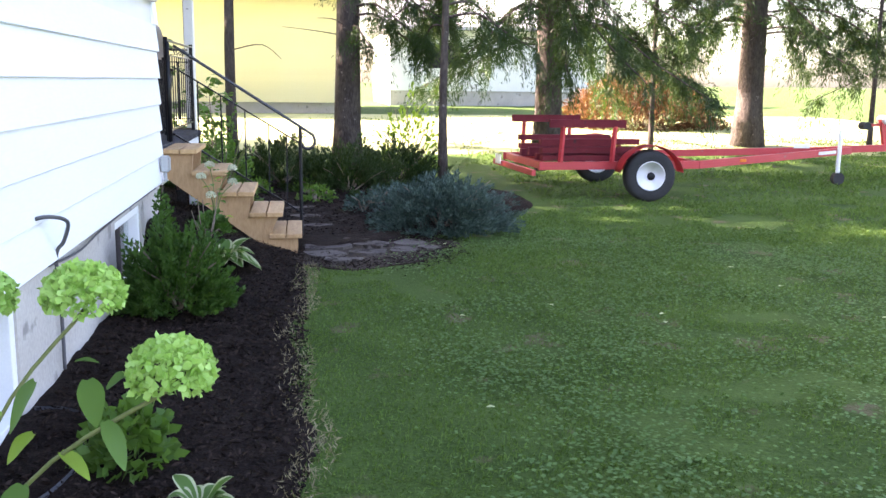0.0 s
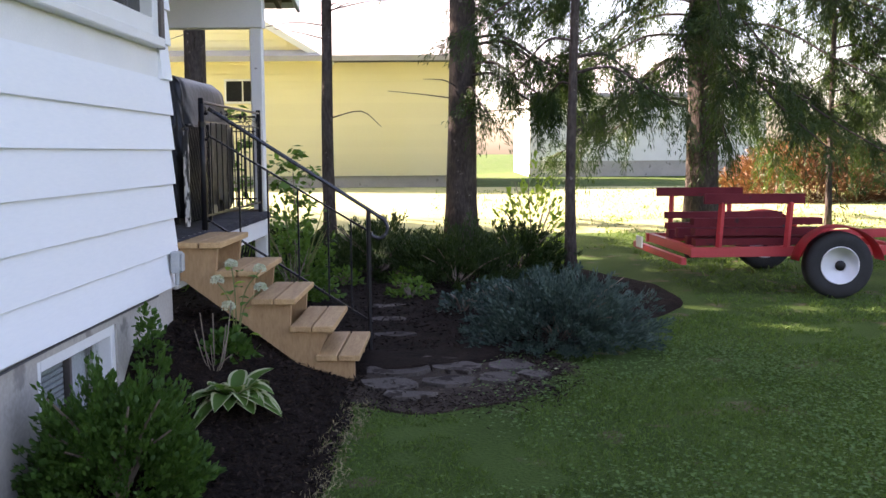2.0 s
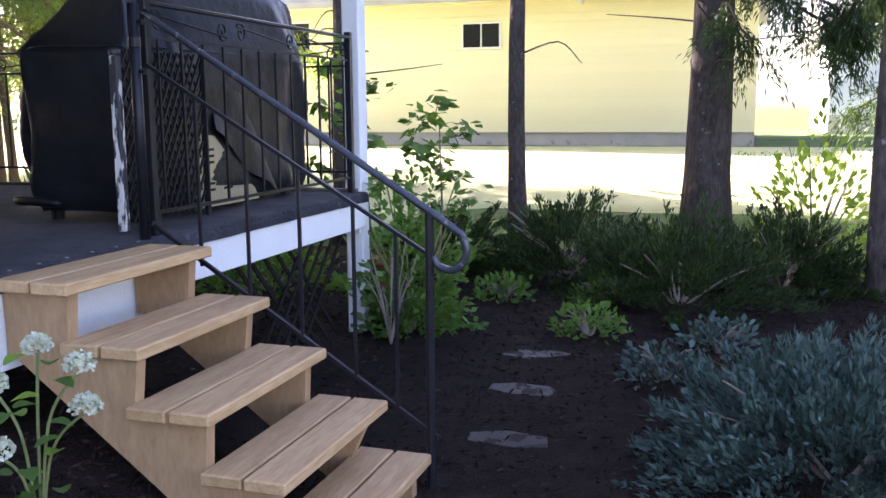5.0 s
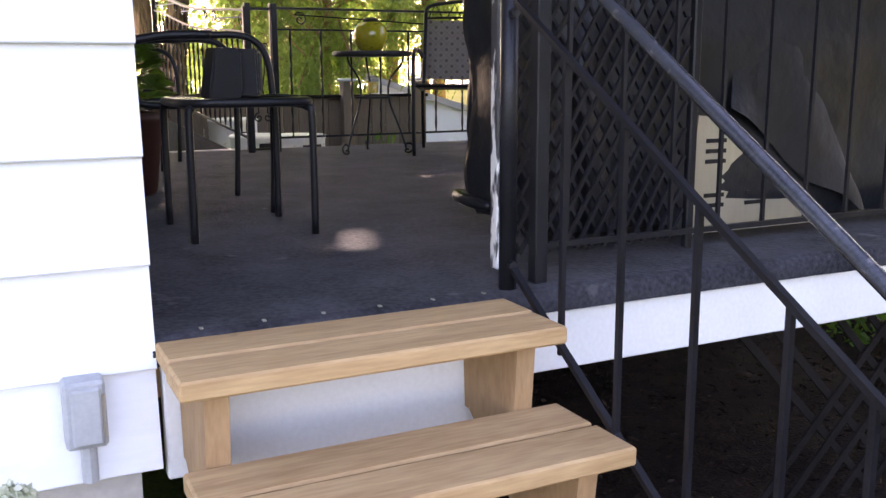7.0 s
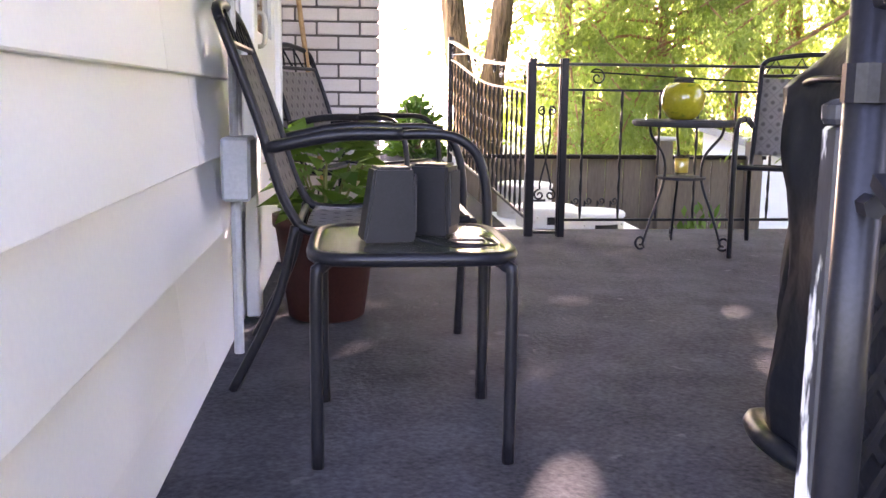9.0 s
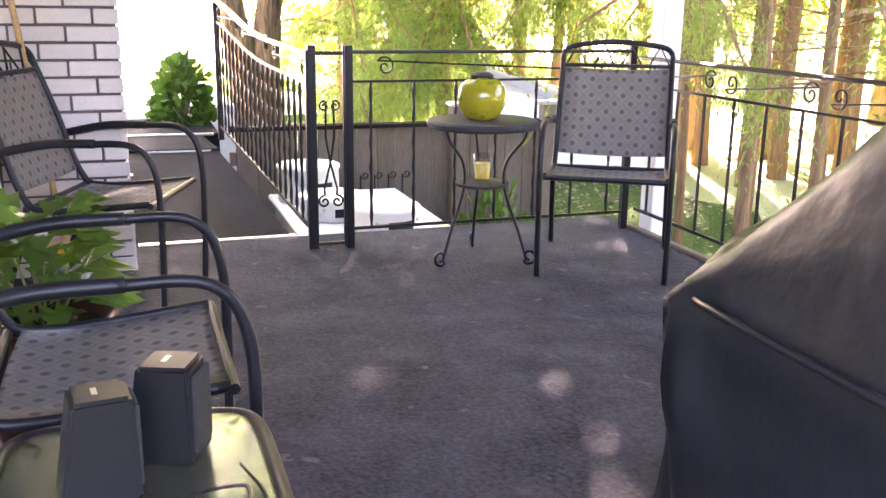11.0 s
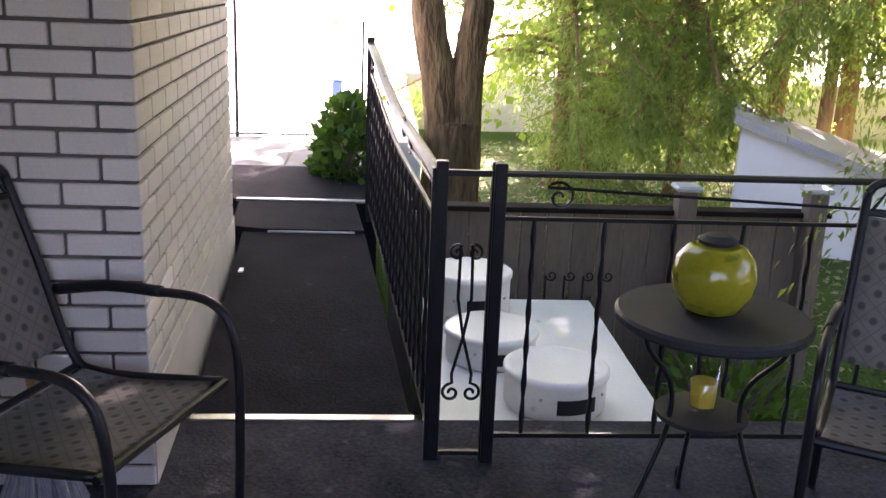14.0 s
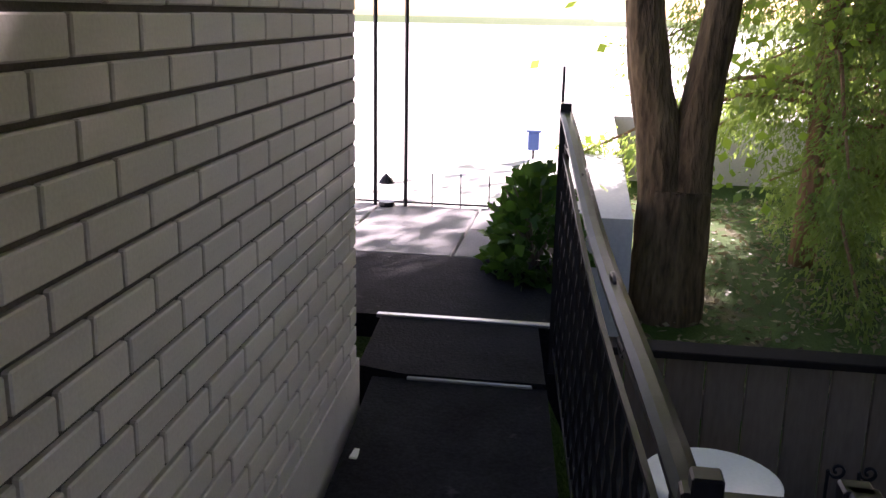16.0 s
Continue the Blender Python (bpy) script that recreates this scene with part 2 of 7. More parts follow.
M_POT = mat("dark_red_planter", (0.035, 0.012, 0.010), (0.06, 0.02, 0.016), 6, 90, 0.6, 0.2)
M_YELLOW_PLASTIC = mat("yellow_plastic", (0.62, 0.36, 0.02), (0.72, 0.45, 0.03), 10, 90, 0.4, 0.05)
M_BRISTLE = mat("grey_bristle", (0.25, 0.25, 0.28), (0.40, 0.40, 0.44), 40, 200, 0.8, 0.2, island=0.3)
M_BLUE = mat("blue_paint", (0.05, 0.10, 0.30), (0.08, 0.15, 0.38), 8, 80, 0.5, 0.1)
M_CURTAIN = mat("white_curtain", (0.55, 0.55, 0.56), (0.68, 0.68, 0.68), 6, 120, 0.9, 0.3, stretch=(1, 8, 1))
# far lawn: sunlight is put into this paler grass colour
M_SUNLIT_LAWN = mat("lawn_with_painted_sunlight", (0.22, 0.25, 0.085), (0.36, 0.36, 0.16), 0.7, 30, 0.95, 0.8, dist=0.03)
M_EARTH = mat("trodden_earth", (0.030, 0.022, 0.017), (0.085, 0.065, 0.05), 6, 60, 0.97, 1.0, dist=0.02, wear=(0.13, 0.10, 0.075), wear_at=0.64)
M_LATTICE = mat("weathered_dark_lattice", (0.010, 0.008, 0.007), (0.02, 0.017, 0.015), 6, 90, 0.85, 0.2)
# driveway concrete; also the painted glare of sunlit lawn north of it
M_DRIVE = mat("pale_drive_and_sunlit_yard", (0.52, 0.50, 0.47), (0.66, 0.64, 0.60), 0.6, 40, 0.9, 0.3, dist=0.004)
M_TERRACOTTA = mat("terracotta", (0.30, 0.09, 0.05), (0.40, 0.14, 0.08), 8, 80, 0.8, 0.2)
# near-black colour standing for the shade of unlit spaces
M_DARK = mat("unlit_space_dark", (0.02, 0.02, 0.022), (0.035, 0.034, 0.035), 2, 20, 0.9, 0.0)
M_CABLE = mat("grey_cable", (0.05, 0.05, 0.055), (0.09, 0.09, 0.095), 9, 90, 0.6, 0.1)
M_FRAME_BROWN = mat("brown_window_casing", (0.07, 0.055, 0.05), (0.11, 0.09, 0.08), 5, 90, 0.6, 0.2)
M_ORANGE = mat("orange_lens", (0.65, 0.16, 0.01), (0.75, 0.22, 0.02), 9, 60, 0.3, 0.05)
M_CANDLE = mat("yellow_candle_wax", (0.72, 0.47, 0.03), (0.80, 0.55, 0.06), 9, 60, 0.5, 0.05)
M_SLING = sling_mat()
M_GLASS = thin_glass("clear_glass")
M_TABLE_GLASS = glass_mat("greenish_pebbled_glass", (0.72, 0.86, 0.72), 0.25)
M_WINDOW = mat("dark_window_glass", (0.015, 0.016, 0.02), (0.03, 0.03, 0.035), 1, 20, 0.06, 0.0)

for m_, spec_ in ((M_MULCH, 0.1), (M_CHIP, 0.1), (M_EARTH, 0.1), (M_GRASS_SOIL, 0.1), (M_CARPET, 0.12), (M_RAMP, 0.12), (M_STONE, 0.2), (M_TAUPE, 0.15), (M_LATTICE, 0.1), (M_BARK, 0.1), (M_BARK_RED, 0.1), (M_BARK_TAN, 0.1), (M_BUNK, 0.1), (M_DARK, 0.1), (M_POT, 0.3), (M_TABLE, 0.25), (M_MORTAR, 0.2), (M_BRICK, 0.3)):
    dull(m_, spec_)

L_SPRUCE = leaf_mat("spruce_needles", (0.010, 0.027, 0.009), (0.032, 0.062, 0.016), (0.09, 0.17, 0.02), 0.22)
L_CEDAR = leaf_mat("cedar_sprays", (0.055, 0.105, 0.030), (0.15, 0.215, 0.060), (0.34, 0.46, 0.09), 0.48)
L_JUNIPER = leaf_mat("blue_juniper", (0.030, 0.062, 0.050), (0.085, 0.132, 0.108), (0.06, 0.12, 0.07), 0.15)
L_YEW = leaf_mat("dark_yew", (0.010, 0.026, 0.009), (0.030, 0.060, 0.016), (0.07, 0.12, 0.015), 0.25)
L_BOX = leaf_mat("green_shrub", (0.020, 0.065, 0.012), (0.060, 0.135, 0.026), (0.10, 0.22, 0.02), 0.30)
L_GREEN = leaf_mat("broad_leaf", (0.050, 0.115, 0.022), (0.095, 0.185, 0.040), (0.16, 0.33, 0.03), 0.35)
L_LIME = leaf_mat("lime_leaf", (0.14, 0.26, 0.03), (0.24, 0.36, 0.05), (0.36, 0.52, 0.05), 0.45)
L_VARIEG = leaf_mat("pale_leaf_edge", (0.40, 0.43, 0.22), (0.50, 0.52, 0.30), (0.45, 0.5, 0.2), 0.25)
L_BLOOM = leaf_mat("green_hydrangea_floret", (0.30, 0.52, 0.10), (0.46, 0.66, 0.20), (0.45, 0.68, 0.15), 0.25)
L_BLOOM_W = leaf_mat("cream_hydrangea_floret", (0.55, 0.56, 0.38), (0.70, 0.70, 0.54), (0.6, 0.62, 0.4), 0.2)
L_BROWN = leaf_mat("browned_needles", (0.10, 0.045, 0.022), (0.19, 0.09, 0.045), (0.20, 0.10, 0.03), 0.2)
L_GRASS = leaf_mat("grass_blade", (0.035, 0.080, 0.012), (0.115, 0.185, 0.038), (0.14, 0.24, 0.03), 0.30, 0.65)
L_STRAW = leaf_mat("dry_grass", (0.20, 0.17, 0.09), (0.34, 0.29, 0.17), (0.25, 0.2, 0.1), 0.15)
L_CLOVER = leaf_mat("clover_leaf", (0.05, 0.11, 0.026), (0.10, 0.175, 0.048), (0.12, 0.24, 0.04), 0.25)

# ---- building helpers ----
POSES = {}
rng = np.random.default_rng(7)


def thing(name, at=(0, 0, 0), turn=0.0, label="", category="", group="", kind=""):
    ob = new(name)
    m = pose(*at, 0, 0, turn)
    ob.matrix_world = m
    ob.empty_display_size = 0.1
    POSES[ob] = m
    return tagged(ob, label, category, group, kind)


def part(name, bm, material, parent=None, label="", world=True, smooth=False):
    """Links a bmesh (or a ready mesh) as one mesh object under a thing or part. world: its points are in world metres."""
    if isinstance(bm, bmesh.types.BMesh):
        me = bpy.data.meshes.new(name)
        bmesh.ops.recalc_face_normals(bm, faces=bm.faces)
        bm.to_mesh(me)
        bm.free()
    else:
        me = bm
    if smooth:
        me.polygons.foreach_set("use_smooth", [True] * len(me.polygons))
    if not me.materials:
        me.materials.append(material)
    ob = new(name, me)
    if parent:
        top = POSES.get(parent, Matrix())
        if world:
            me.transform(top.inverted())
        ob.parent = parent
        POSES[ob] = top
    return tagged(ob, label)


def lone(name, bm, material, label, category, kind="", group="", smooth=False):
    """A thing that is one mesh, its points in world metres, its origin brought to its base."""
    ob = part(name, bm, material, smooth=smooth)
    me = ob.data
    co = np.empty(len(me.vertices) * 3)
    me.vertices.foreach_get("co", co)
    co = co.reshape(-1, 3)
    base = Vector(((co[:, 0].min() + co[:, 0].max()) / 2, (co[:, 1].min() + co[:, 1].max()) / 2, co[:, 2].min()))
    me.transform(Matrix.Translation(-base))
    ob.matrix_world = Matrix.Translation(base)
    POSES[ob] = Matrix.Translation(base)
    return tagged(ob, label, category, group, kind)


def box(bm, x0, y0, z0, x1, y1, z1, bev=0.0, m=None):
    r = bmesh.ops.create_cube(bm, size=1.0, matrix=Matrix.LocRotScale(((x0 + x1) / 2, (y0 + y1) / 2, (z0 + z1) / 2), None, (abs(x1 - x0), abs(y1 - y0), abs(z1 - z0))))
    vs = r["verts"]
    if bev:
        es = list({e for v in vs for e in v.link_edges})
        out = bmesh.ops.bevel(bm, geom=es, offset=bev, segments=1, affect="EDGES", profile=0.5)
        vs = list({v for f in out["faces"] for v in f.verts} | {v for v in vs if v.is_valid})
    if m is not None:
        bmesh.ops.transform(bm, matrix=m, verts=vs)
    return bm


def boxes(*rows, bev=0.0):
    bm = bmesh.new()
    for r in rows:
        box(bm, *r, bev=bev)
    return bm


def tube(bm, pts, r, seg=8, cap=True):
    pts = [Vector(p) for p in pts]
    radii = r if isinstance(r, (list, tuple)) else [r] * len(pts)
    rings, side = [], None
    for i, p in enumerate(pts):
        d = (pts[min(i + 1, len(pts) - 1)] - pts[max(i - 1, 0)]).normalized()
        if side is None:
            side = d.orthogonal().normalized()
        side = (side - d * side.dot(d)).normalized() if (side - d * side.dot(d)).length > 1e-6 else d.orthogonal().normalized()
        up = d.cross(side)
        rings.append([bm.verts.new(p + (side * math.cos(a) + up * math.sin(a)) * radii[i]) for a in (2 * math.pi * k / seg for k in range(seg))])
    for a, b in zip(rings, rings[1:]):
        for k in range(seg):
            bm.faces.new((a[k], a[(k + 1) % seg], b[(k + 1) % seg], b[k]))
    if cap:
        bm.faces.new(rings[0][::-1])
        bm.faces.new(rings[-1])
    return bm


def tubes(*rows, seg=8):
    bm = bmesh.new()
    for pts, r in rows:
        tube(bm, pts, r, seg)
    return bm


def curve(pts, n=8):
    """Catmull-Rom through the points."""
    pts = [Vector(p) for p in pts]
    out = []
    for i in range(len(pts) - 1):
        p0, p1, p2, p3 = pts[max(i - 1, 0)], pts[i], pts[i + 1], pts[min(i + 2, len(pts) - 1)]
        for k in range(n):
            t = k / n
            out.append(0.5 * (2 * p1 + (p2 - p0) * t + (2 * p0 - 5 * p1 + 4 * p2 - p3) * t * t + (3 * p1 - p0 - 3 * p2 + p3) * t ** 3))
    return out + [pts[-1]]


def lathe(profile, at=(0, 0, 0), seg=28):
    bm = bmesh.new()
    rings = []
    for r, z in profile:
        rings.append([bm.verts.new((at[0] + max(r, 1e-4) * math.cos(a), at[1] + max(r, 1e-4) * math.sin(a), at[2] + z)) for a in (2 * math.pi * k / seg for k in range(seg))])
    for a, b in zip(rings, rings[1:]):
        for k in range(seg):
            bm.faces.new((a[k], a[(k + 1) % seg], b[(k + 1) % seg], b[k]))
    bm.faces.new(rings[0][::-1])
    bm.faces.new(rings[-1])
    return bm


def prism(bm, outline, z0, z1, jitter=0.0):
    lo = [bm.verts.new((x, y, z0)) for x, y in outline]
    hi = [bm.verts.new((x, y, z1 + random.uniform(-jitter, jitter))) for x, y in outline]
    n = len(outline)
    bm.faces.new(lo[::-1])
    bm.faces.new(hi)
    for k in range(n):
        bm.faces.new((lo[k], lo[(k + 1) % n], hi[(k + 1) % n], hi[k]))
    return bm


def spiral(c, r0, r1, turns, start, u, v, n=28):
    """A flat scroll round c in the plane of u and v."""
    c, u, v = Vector(c), Vector(u), Vector(v)
    return [c + (u * math.cos(start + 2 * math.pi * turns * k / n) + v * math.sin(start + 2 * math.pi * turns * k / n)) * (r0 + (r1 - r0) * k / n) for k in range(n + 1)]


def smooth01(a):
    a = min(max(a, 0.0), 1.0)
    return a * a * (3 - 2 * a)


def ground_z(x, y):
    """Height of the ground: level lawn, a slow rise to the north, and the higher yard to the west."""
    north = 0.50 * smooth01((y - 11.0) / 15.0)
    west = 1.02 * smooth01((-7.35 - x) / 0.4) * (1 - smooth01((y - 8.95) / 0.25))
    return max(north, west, 0.25 * smooth01((-7.45 - x) / 0.6))


def leaf_cloud(name, P, D, L, W, droop=0.0, roll=None, cup=0.0):
    """Many leaves as one mesh: base P, direction D, length L, width W."""
    P, D = np.asarray(P, float), np.asarray(D, float)
    n = len(P)
    D = D / np.maximum(np.linalg.norm(D, axis=1, keepdims=True), 1e-6)
    R = rng.normal(size=(n, 3)) if roll is None else np.asarray(roll, float)
    S = np.cross(D, R)
    S /= np.maximum(np.linalg.norm(S, axis=1, keepdims=True), 1e-6)
    N = np.cross(S, D)
    L = np.broadcast_to(np.asarray(L, float), (n,))[:, None]
    W = np.broadcast_to(np.asarray(W, float), (n,))[:, None]
    mid = P + D * L * 0.5 + N * L * cup
    tip = P + D * L - np.array([0, 0, 1.0]) * droop * L
    V = np.stack([P, mid - S * W / 2, tip, mid + S * W / 2], 1).reshape(-1, 3)
    me = bpy.data.meshes.new(name)
    me.vertices.add(4 * n)
    me.vertices.foreach_set("co", V.ravel())
    me.loops.add(4 * n)
    me.loops.foreach_set("vertex_index", np.arange(4 * n))
    me.polygons.add(n)
    me.polygons.foreach_set("loop_start", np.arange(n) * 4)
    me.polygons.foreach_set("loop_total", np.full(n, 4))
    me.update()
    me.validate()
    return me

# ---- ground ----
def ground_sheet():
    xs = np.concatenate([np.arange(-400, -30, 37.0), np.arange(-30, -12, 2.0), np.arange(-12, -3, 0.15), np.arange(-3, 14, 0.5), np.arange(14, 40, 2.0), np.arange(40, 401, 40.0)])
    ys = np.concatenate([np.arange(-400, -20, 38.0), np.arange(-20, -2, 2.0), np.arange(-2, 20, 0.4), np.arange(20, 40, 2.0), np.arange(40, 401, 40.0)])
    V = [(x, y, ground_z(x, y) + 0.02 * noise.noise((x * 0.7, y * 0.7, 0))) for y in ys for x in xs]
    n = len(xs)
    F = [(j * n + i, j * n + i + 1, (j + 1) * n + i + 1, (j + 1) * n + i) for j in range(len(ys) - 1) for i in range(n - 1)]
    me = bpy.data.meshes.new("ground")
    me.from_pydata(V, [], F)
    return me


ob = part("ground", ground_sheet(), M_GRASS_SOIL, smooth=True)
tagged(ob, "mown shady lawn with thin worn patches", "lawn", kind="structure")


def bed_edge(y):
    """How far the mulch of the bed along the house reaches out."""
    return 0.0 + 0.05 * math.sin(y * 2.1) + 0.03 * math.sin(y * 5.3 + 1)


def mulch_z(x, y):
    near = smooth01((-x) / 1.15)
    return 0.02 + near * (0.06 + 0.33 * smooth01((y - 6.72) / 0.45)) + 0.025 * noise.noise((x * 4, y * 4, 3)) + 0.012 * noise.noise((x * 15, y * 15, 1))


def mulch_bed():
    bm = bmesh.new()
    rows = []
    for y in np.arange(-4, 8.35, 0.07):
        e = bed_edge(y)
        rows.append([bm.verts.new((x, y, mulch_z(x, y) if k < 18 else -0.02)) for k, x in enumerate(np.linspace(-1.2, e, 19))])
    for a, b in zip(rows, rows[1:]):
        for k in range(18):
            bm.faces.new((a[k], a[k + 1], b[k + 1], b[k]))
    return bm


lone("mulch_bed", mulch_bed(), M_MULCH, "dark shredded mulch bed along the white house wall", "flower bed", kind="structure", smooth=True)


def north_z(x, y):
    return max(ground_z(x, y), 0.0) + 0.05 + 0.03 * noise.noise((x * 3, y * 3, 5)) + 0.012 * noise.noise((x * 14, y * 14, 2))


def north_bed():
    """The soil bed beyond the stairs, with a rounded outline."""
    bm = bmesh.new()
    cx, cy = -0.55, 11.3
    rings = []
    for k in range(26):
        f = k / 25
        ring = []
        for j in range(72):
            a = 2 * math.pi * j / 72
            rx = 3.3 if math.cos(a) > 0 else 4.2
            w = 1 + 0.05 * math.sin(3 * a) + 0.04 * math.sin(5 * a + 2)
            x, y = cx + rx * f * w * math.cos(a), cy + 3.1 * f * w * math.sin(a)
            ring.append(bm.verts.new((x, y, north_z(x, y) if k < 25 else ground_z(x, y) - 0.03)))
        rings.append(ring)
    for a, b in zip(rings, rings[1:]):
        for j in range(72):
            bm.faces.new((a[j], a[(j + 1) % 72], b[(j + 1) % 72], b[j]))
    return bm


lone("soil_bed", north_bed(), M_MULCH, "bare dark soil bed around shrubs and spruce trunks", "flower bed", kind="structure", smooth=True)

# ---- the house ----
WX, WY = -1.15, 7.86            # faces of the east and the porch wall
DECK = 0.915
LAP = 0.208
SID0 = 0.645


def holed(u0, u1, z0, z1, holes, place):
    """A wall slab cut round its openings; place(u0, u1, z0, z1) gives a box row."""
    us = sorted({u0, u1, *[v for h in holes for v in h[:2]]})
    zs = sorted({z0, z1, *[v for h in holes for v in h[2:]]})
    rows = []
    for a, b in zip(us, us[1:]):
        for c, d in zip(zs, zs[1:]):
            if not any(h[0] <= a and b <= h[1] and h[2] <= c and d <= h[3] for h in holes):
                rows.append(place(a, b, c, d))
    return boxes(*rows)


B_HOLES = [(2.98, 3.90, 0.05, 0.62), (5.96, 6.88, 0.06, 0.585)]
U_HOLE = (5.10, 7.62, 2.12, 3.2)
foundation = lone("foundation_wall", holed(-4.0, 7.84, -0.4, SID0 + 0.02, B_HOLES, lambda a, b, c, d: (-1.40, a, c, WX - 0.02, b, d)), M_CONCRETE, "stained parged concrete foundation of the house", "foundation", kind="structure")
wall_e = lone("wall_east", holed(-4.0, 7.84, SID0 + 0.02, 3.25, [U_HOLE], lambda a, b, c, d: (-1.40, a, c, WX - 0.012, b, d)), M_TRIM, "white clapboard house wall facing the lawn", "wall", kind="structure")
wall_n = lone("wall_porch", boxes((-5.04, 7.60, -0.4, -1.405, WY - 0.012, 3.9)), M_TRIM, "white clapboard house wall along the porch", "wall", kind="structure")
lone("wall_back", boxes((-9.0, -4.0, -0.4, -8.8, 7.4, 3.4), (-8.8, -4.2, -0.4, -1.2, -4.0, 3.4)), M_TRIM, "plain white rear walls of the house", "wall", kind="structure")


def house_roof():
    bm = bmesh.new()
    for s in (1, -1):
        pts = [(-5.0, 5.3), (-5.0 + s * 4.5, 3.05)]
        for (xa, za), (xb, zb) in zip(pts, pts[1:]):
            lo = [(xa, -4.6, za), (xb, -4.6, zb), (xb, 7.75, zb), (xa, 7.75, za)]
            vs = [bm.verts.new(p) for p in lo] + [bm.verts.new((p[0], p[1], p[2] + 0.16)) for p in lo]
            for f in ((0, 1, 2, 3), (7, 6, 5, 4), (0, 4, 5, 1), (1, 5, 6, 2), (2, 6, 7, 3), (3, 7, 4, 0)):
                bm.faces.new([vs[i] for i in f])
    return bm


lone("roof", house_roof(), M_ROOF, "low grey shingled gable roof of the house", "roof", kind="structure")
lone("gable_wall", boxes((-8.8, 7.45, 3.25, -1.45, 7.58, 3.5)), M_TRIM, "white gable wall under the roof", "wall", kind="structure")

# basement windows, with frames set into the foundation
def basement_window(y0, y1, z0, z1):
    w = thing("window_1" if y0 < 4 else "window_2", (WX, (y0 + y1) / 2, z0), label="white framed basement window with a pale curtain", category="window", kind="structure")
    x0, x1 = WX - 0.13, WX - 0.03
    f = 0.055
    part("window_frame", boxes((x0, y0, z0, x1, y0 + f, z1), (x0, y1 - f, z0, x1, y1, z1), (x0, y0 + f, z0, x1, y1 - f, z0 + f), (x0, y0 + f, z1 - f, x1, y1 - f, z1), bev=0.004), M_TRIM, w)
    part("window_sill", boxes((x0, y0 - 0.02, z0 - 0.03, WX + 0.01, y1 + 0.02, z0 - 0.002), bev=0.005), M_CONCRETE, w, "concrete sill")
    p = part("pane", boxes((x0 + 0.03, y0 + f, z0 + f, x0 + 0.036, y1 - f, z1 - f)), M_GLASS, w)
    p.visible_shadow = False
    bm = bmesh.new()
    n = 40
    rows = [[bm.verts.new((x0 - 0.05 + 0.018 * math.sin(k * 1.9), y0 + f + (y1 - y0 - 2 * f) * k / n, z)) for k in range(n + 1)] for z in (z0 + 0.02, z1 - 0.02)]
    for k in range(n):
        bm.faces.new((rows[0][k], rows[0][k + 1], rows[1][k + 1], rows[1][k]))
    part("curtain", bm, M_CURTAIN, w, "thin white curtain", smooth=True)
    if y0 > 4:
        ym = (y0 + y1) / 2 + 0.02
        part("mullion", boxes((x0, ym - 0.012, z0 + f, x1 - 0.05, ym + 0.012, z1 - f), bev=0.003), M_FRAME_BROWN, w, "dark meeting stile")
        for k in range(15):
            part("blind_slat", boxes((x0 + 0.002, y0 + f, z0 + f + 0.012 + k * 0.0265, x0 + 0.02, ym - 0.021, z0 + f + 0.030 + k * 0.0265)), M_GREYBOX, w)
    # added dark sheet for the unlit room behind the curtain
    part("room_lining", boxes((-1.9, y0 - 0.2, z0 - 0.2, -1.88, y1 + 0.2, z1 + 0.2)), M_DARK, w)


for h in B_HOLES:
    basement_window(*h)

up = thing("window_3", (WX, 6.4, 2.1), label="white framed double window with dark glass and brown casing", category="window", kind="structure")
y0, y1, z0, z1 = U_HOLE
part("window_frame", boxes((WX - 0.1, y0, z0, WX + 0.025, y0 + 0.09, z1), (WX - 0.1, y1 - 0.09, z0, WX + 0.025, y1, z1), (WX - 0.1, y0 + 0.09, z0, WX + 0.025, y1 - 0.09, z0 + 0.10), (WX - 0.1, y0 + 0.09, z1 - 0.08, WX + 0.025, y1 - 0.09, z1), bev=0.006), M_TRIM, up)
for yc in (5.93, 6.77):
    part("mullion", boxes((WX - 0.1, yc - 0.09, z0 + 0.10, WX + 0.015, yc + 0.09, z1 - 0.08), bev=0.005), M_TRIM, up)
for a, b in ((y0 + 0.09, 5.84), (6.02, 6.68), (6.86, y1 - 0.09)):
    part("pane", boxes((WX - 0.06, a, z0 + 0.10, WX - 0.05, b, z1 - 0.08)), M_WINDOW, up, "dark reflecting glass")
part("casing", boxes((WX + 0.002, y1 + 0.004, z0 - 0.06, WX + 0.04, y1 + 0.07, z1), bev=0.004), M_FRAME_BROWN, up, "dark brown casing strip")
part("window_sill", boxes((WX - 0.05, y0 - 0.05, z0 - 0.06, WX + 0.06, y1 + 0.003, z0 - 0.004), bev=0.006), M_TRIM, up)

# the porch door
door = thing("door_1", (-3.97, WY, DECK), label="white storm door with dark glass and a spindle panel", category="door", kind="structure")
fy = WY + 0.018
part("door_frame", boxes((-3.50, fy, DECK + 0.001, -3.40, fy + 0.045, 3.02), (-4.54, fy, DECK + 0.001, -4.44, fy + 0.045, 3.02), (-4.44, fy, 2.93, -3.50, fy + 0.045, 3.02), bev=0.006), M_TRIM, door)
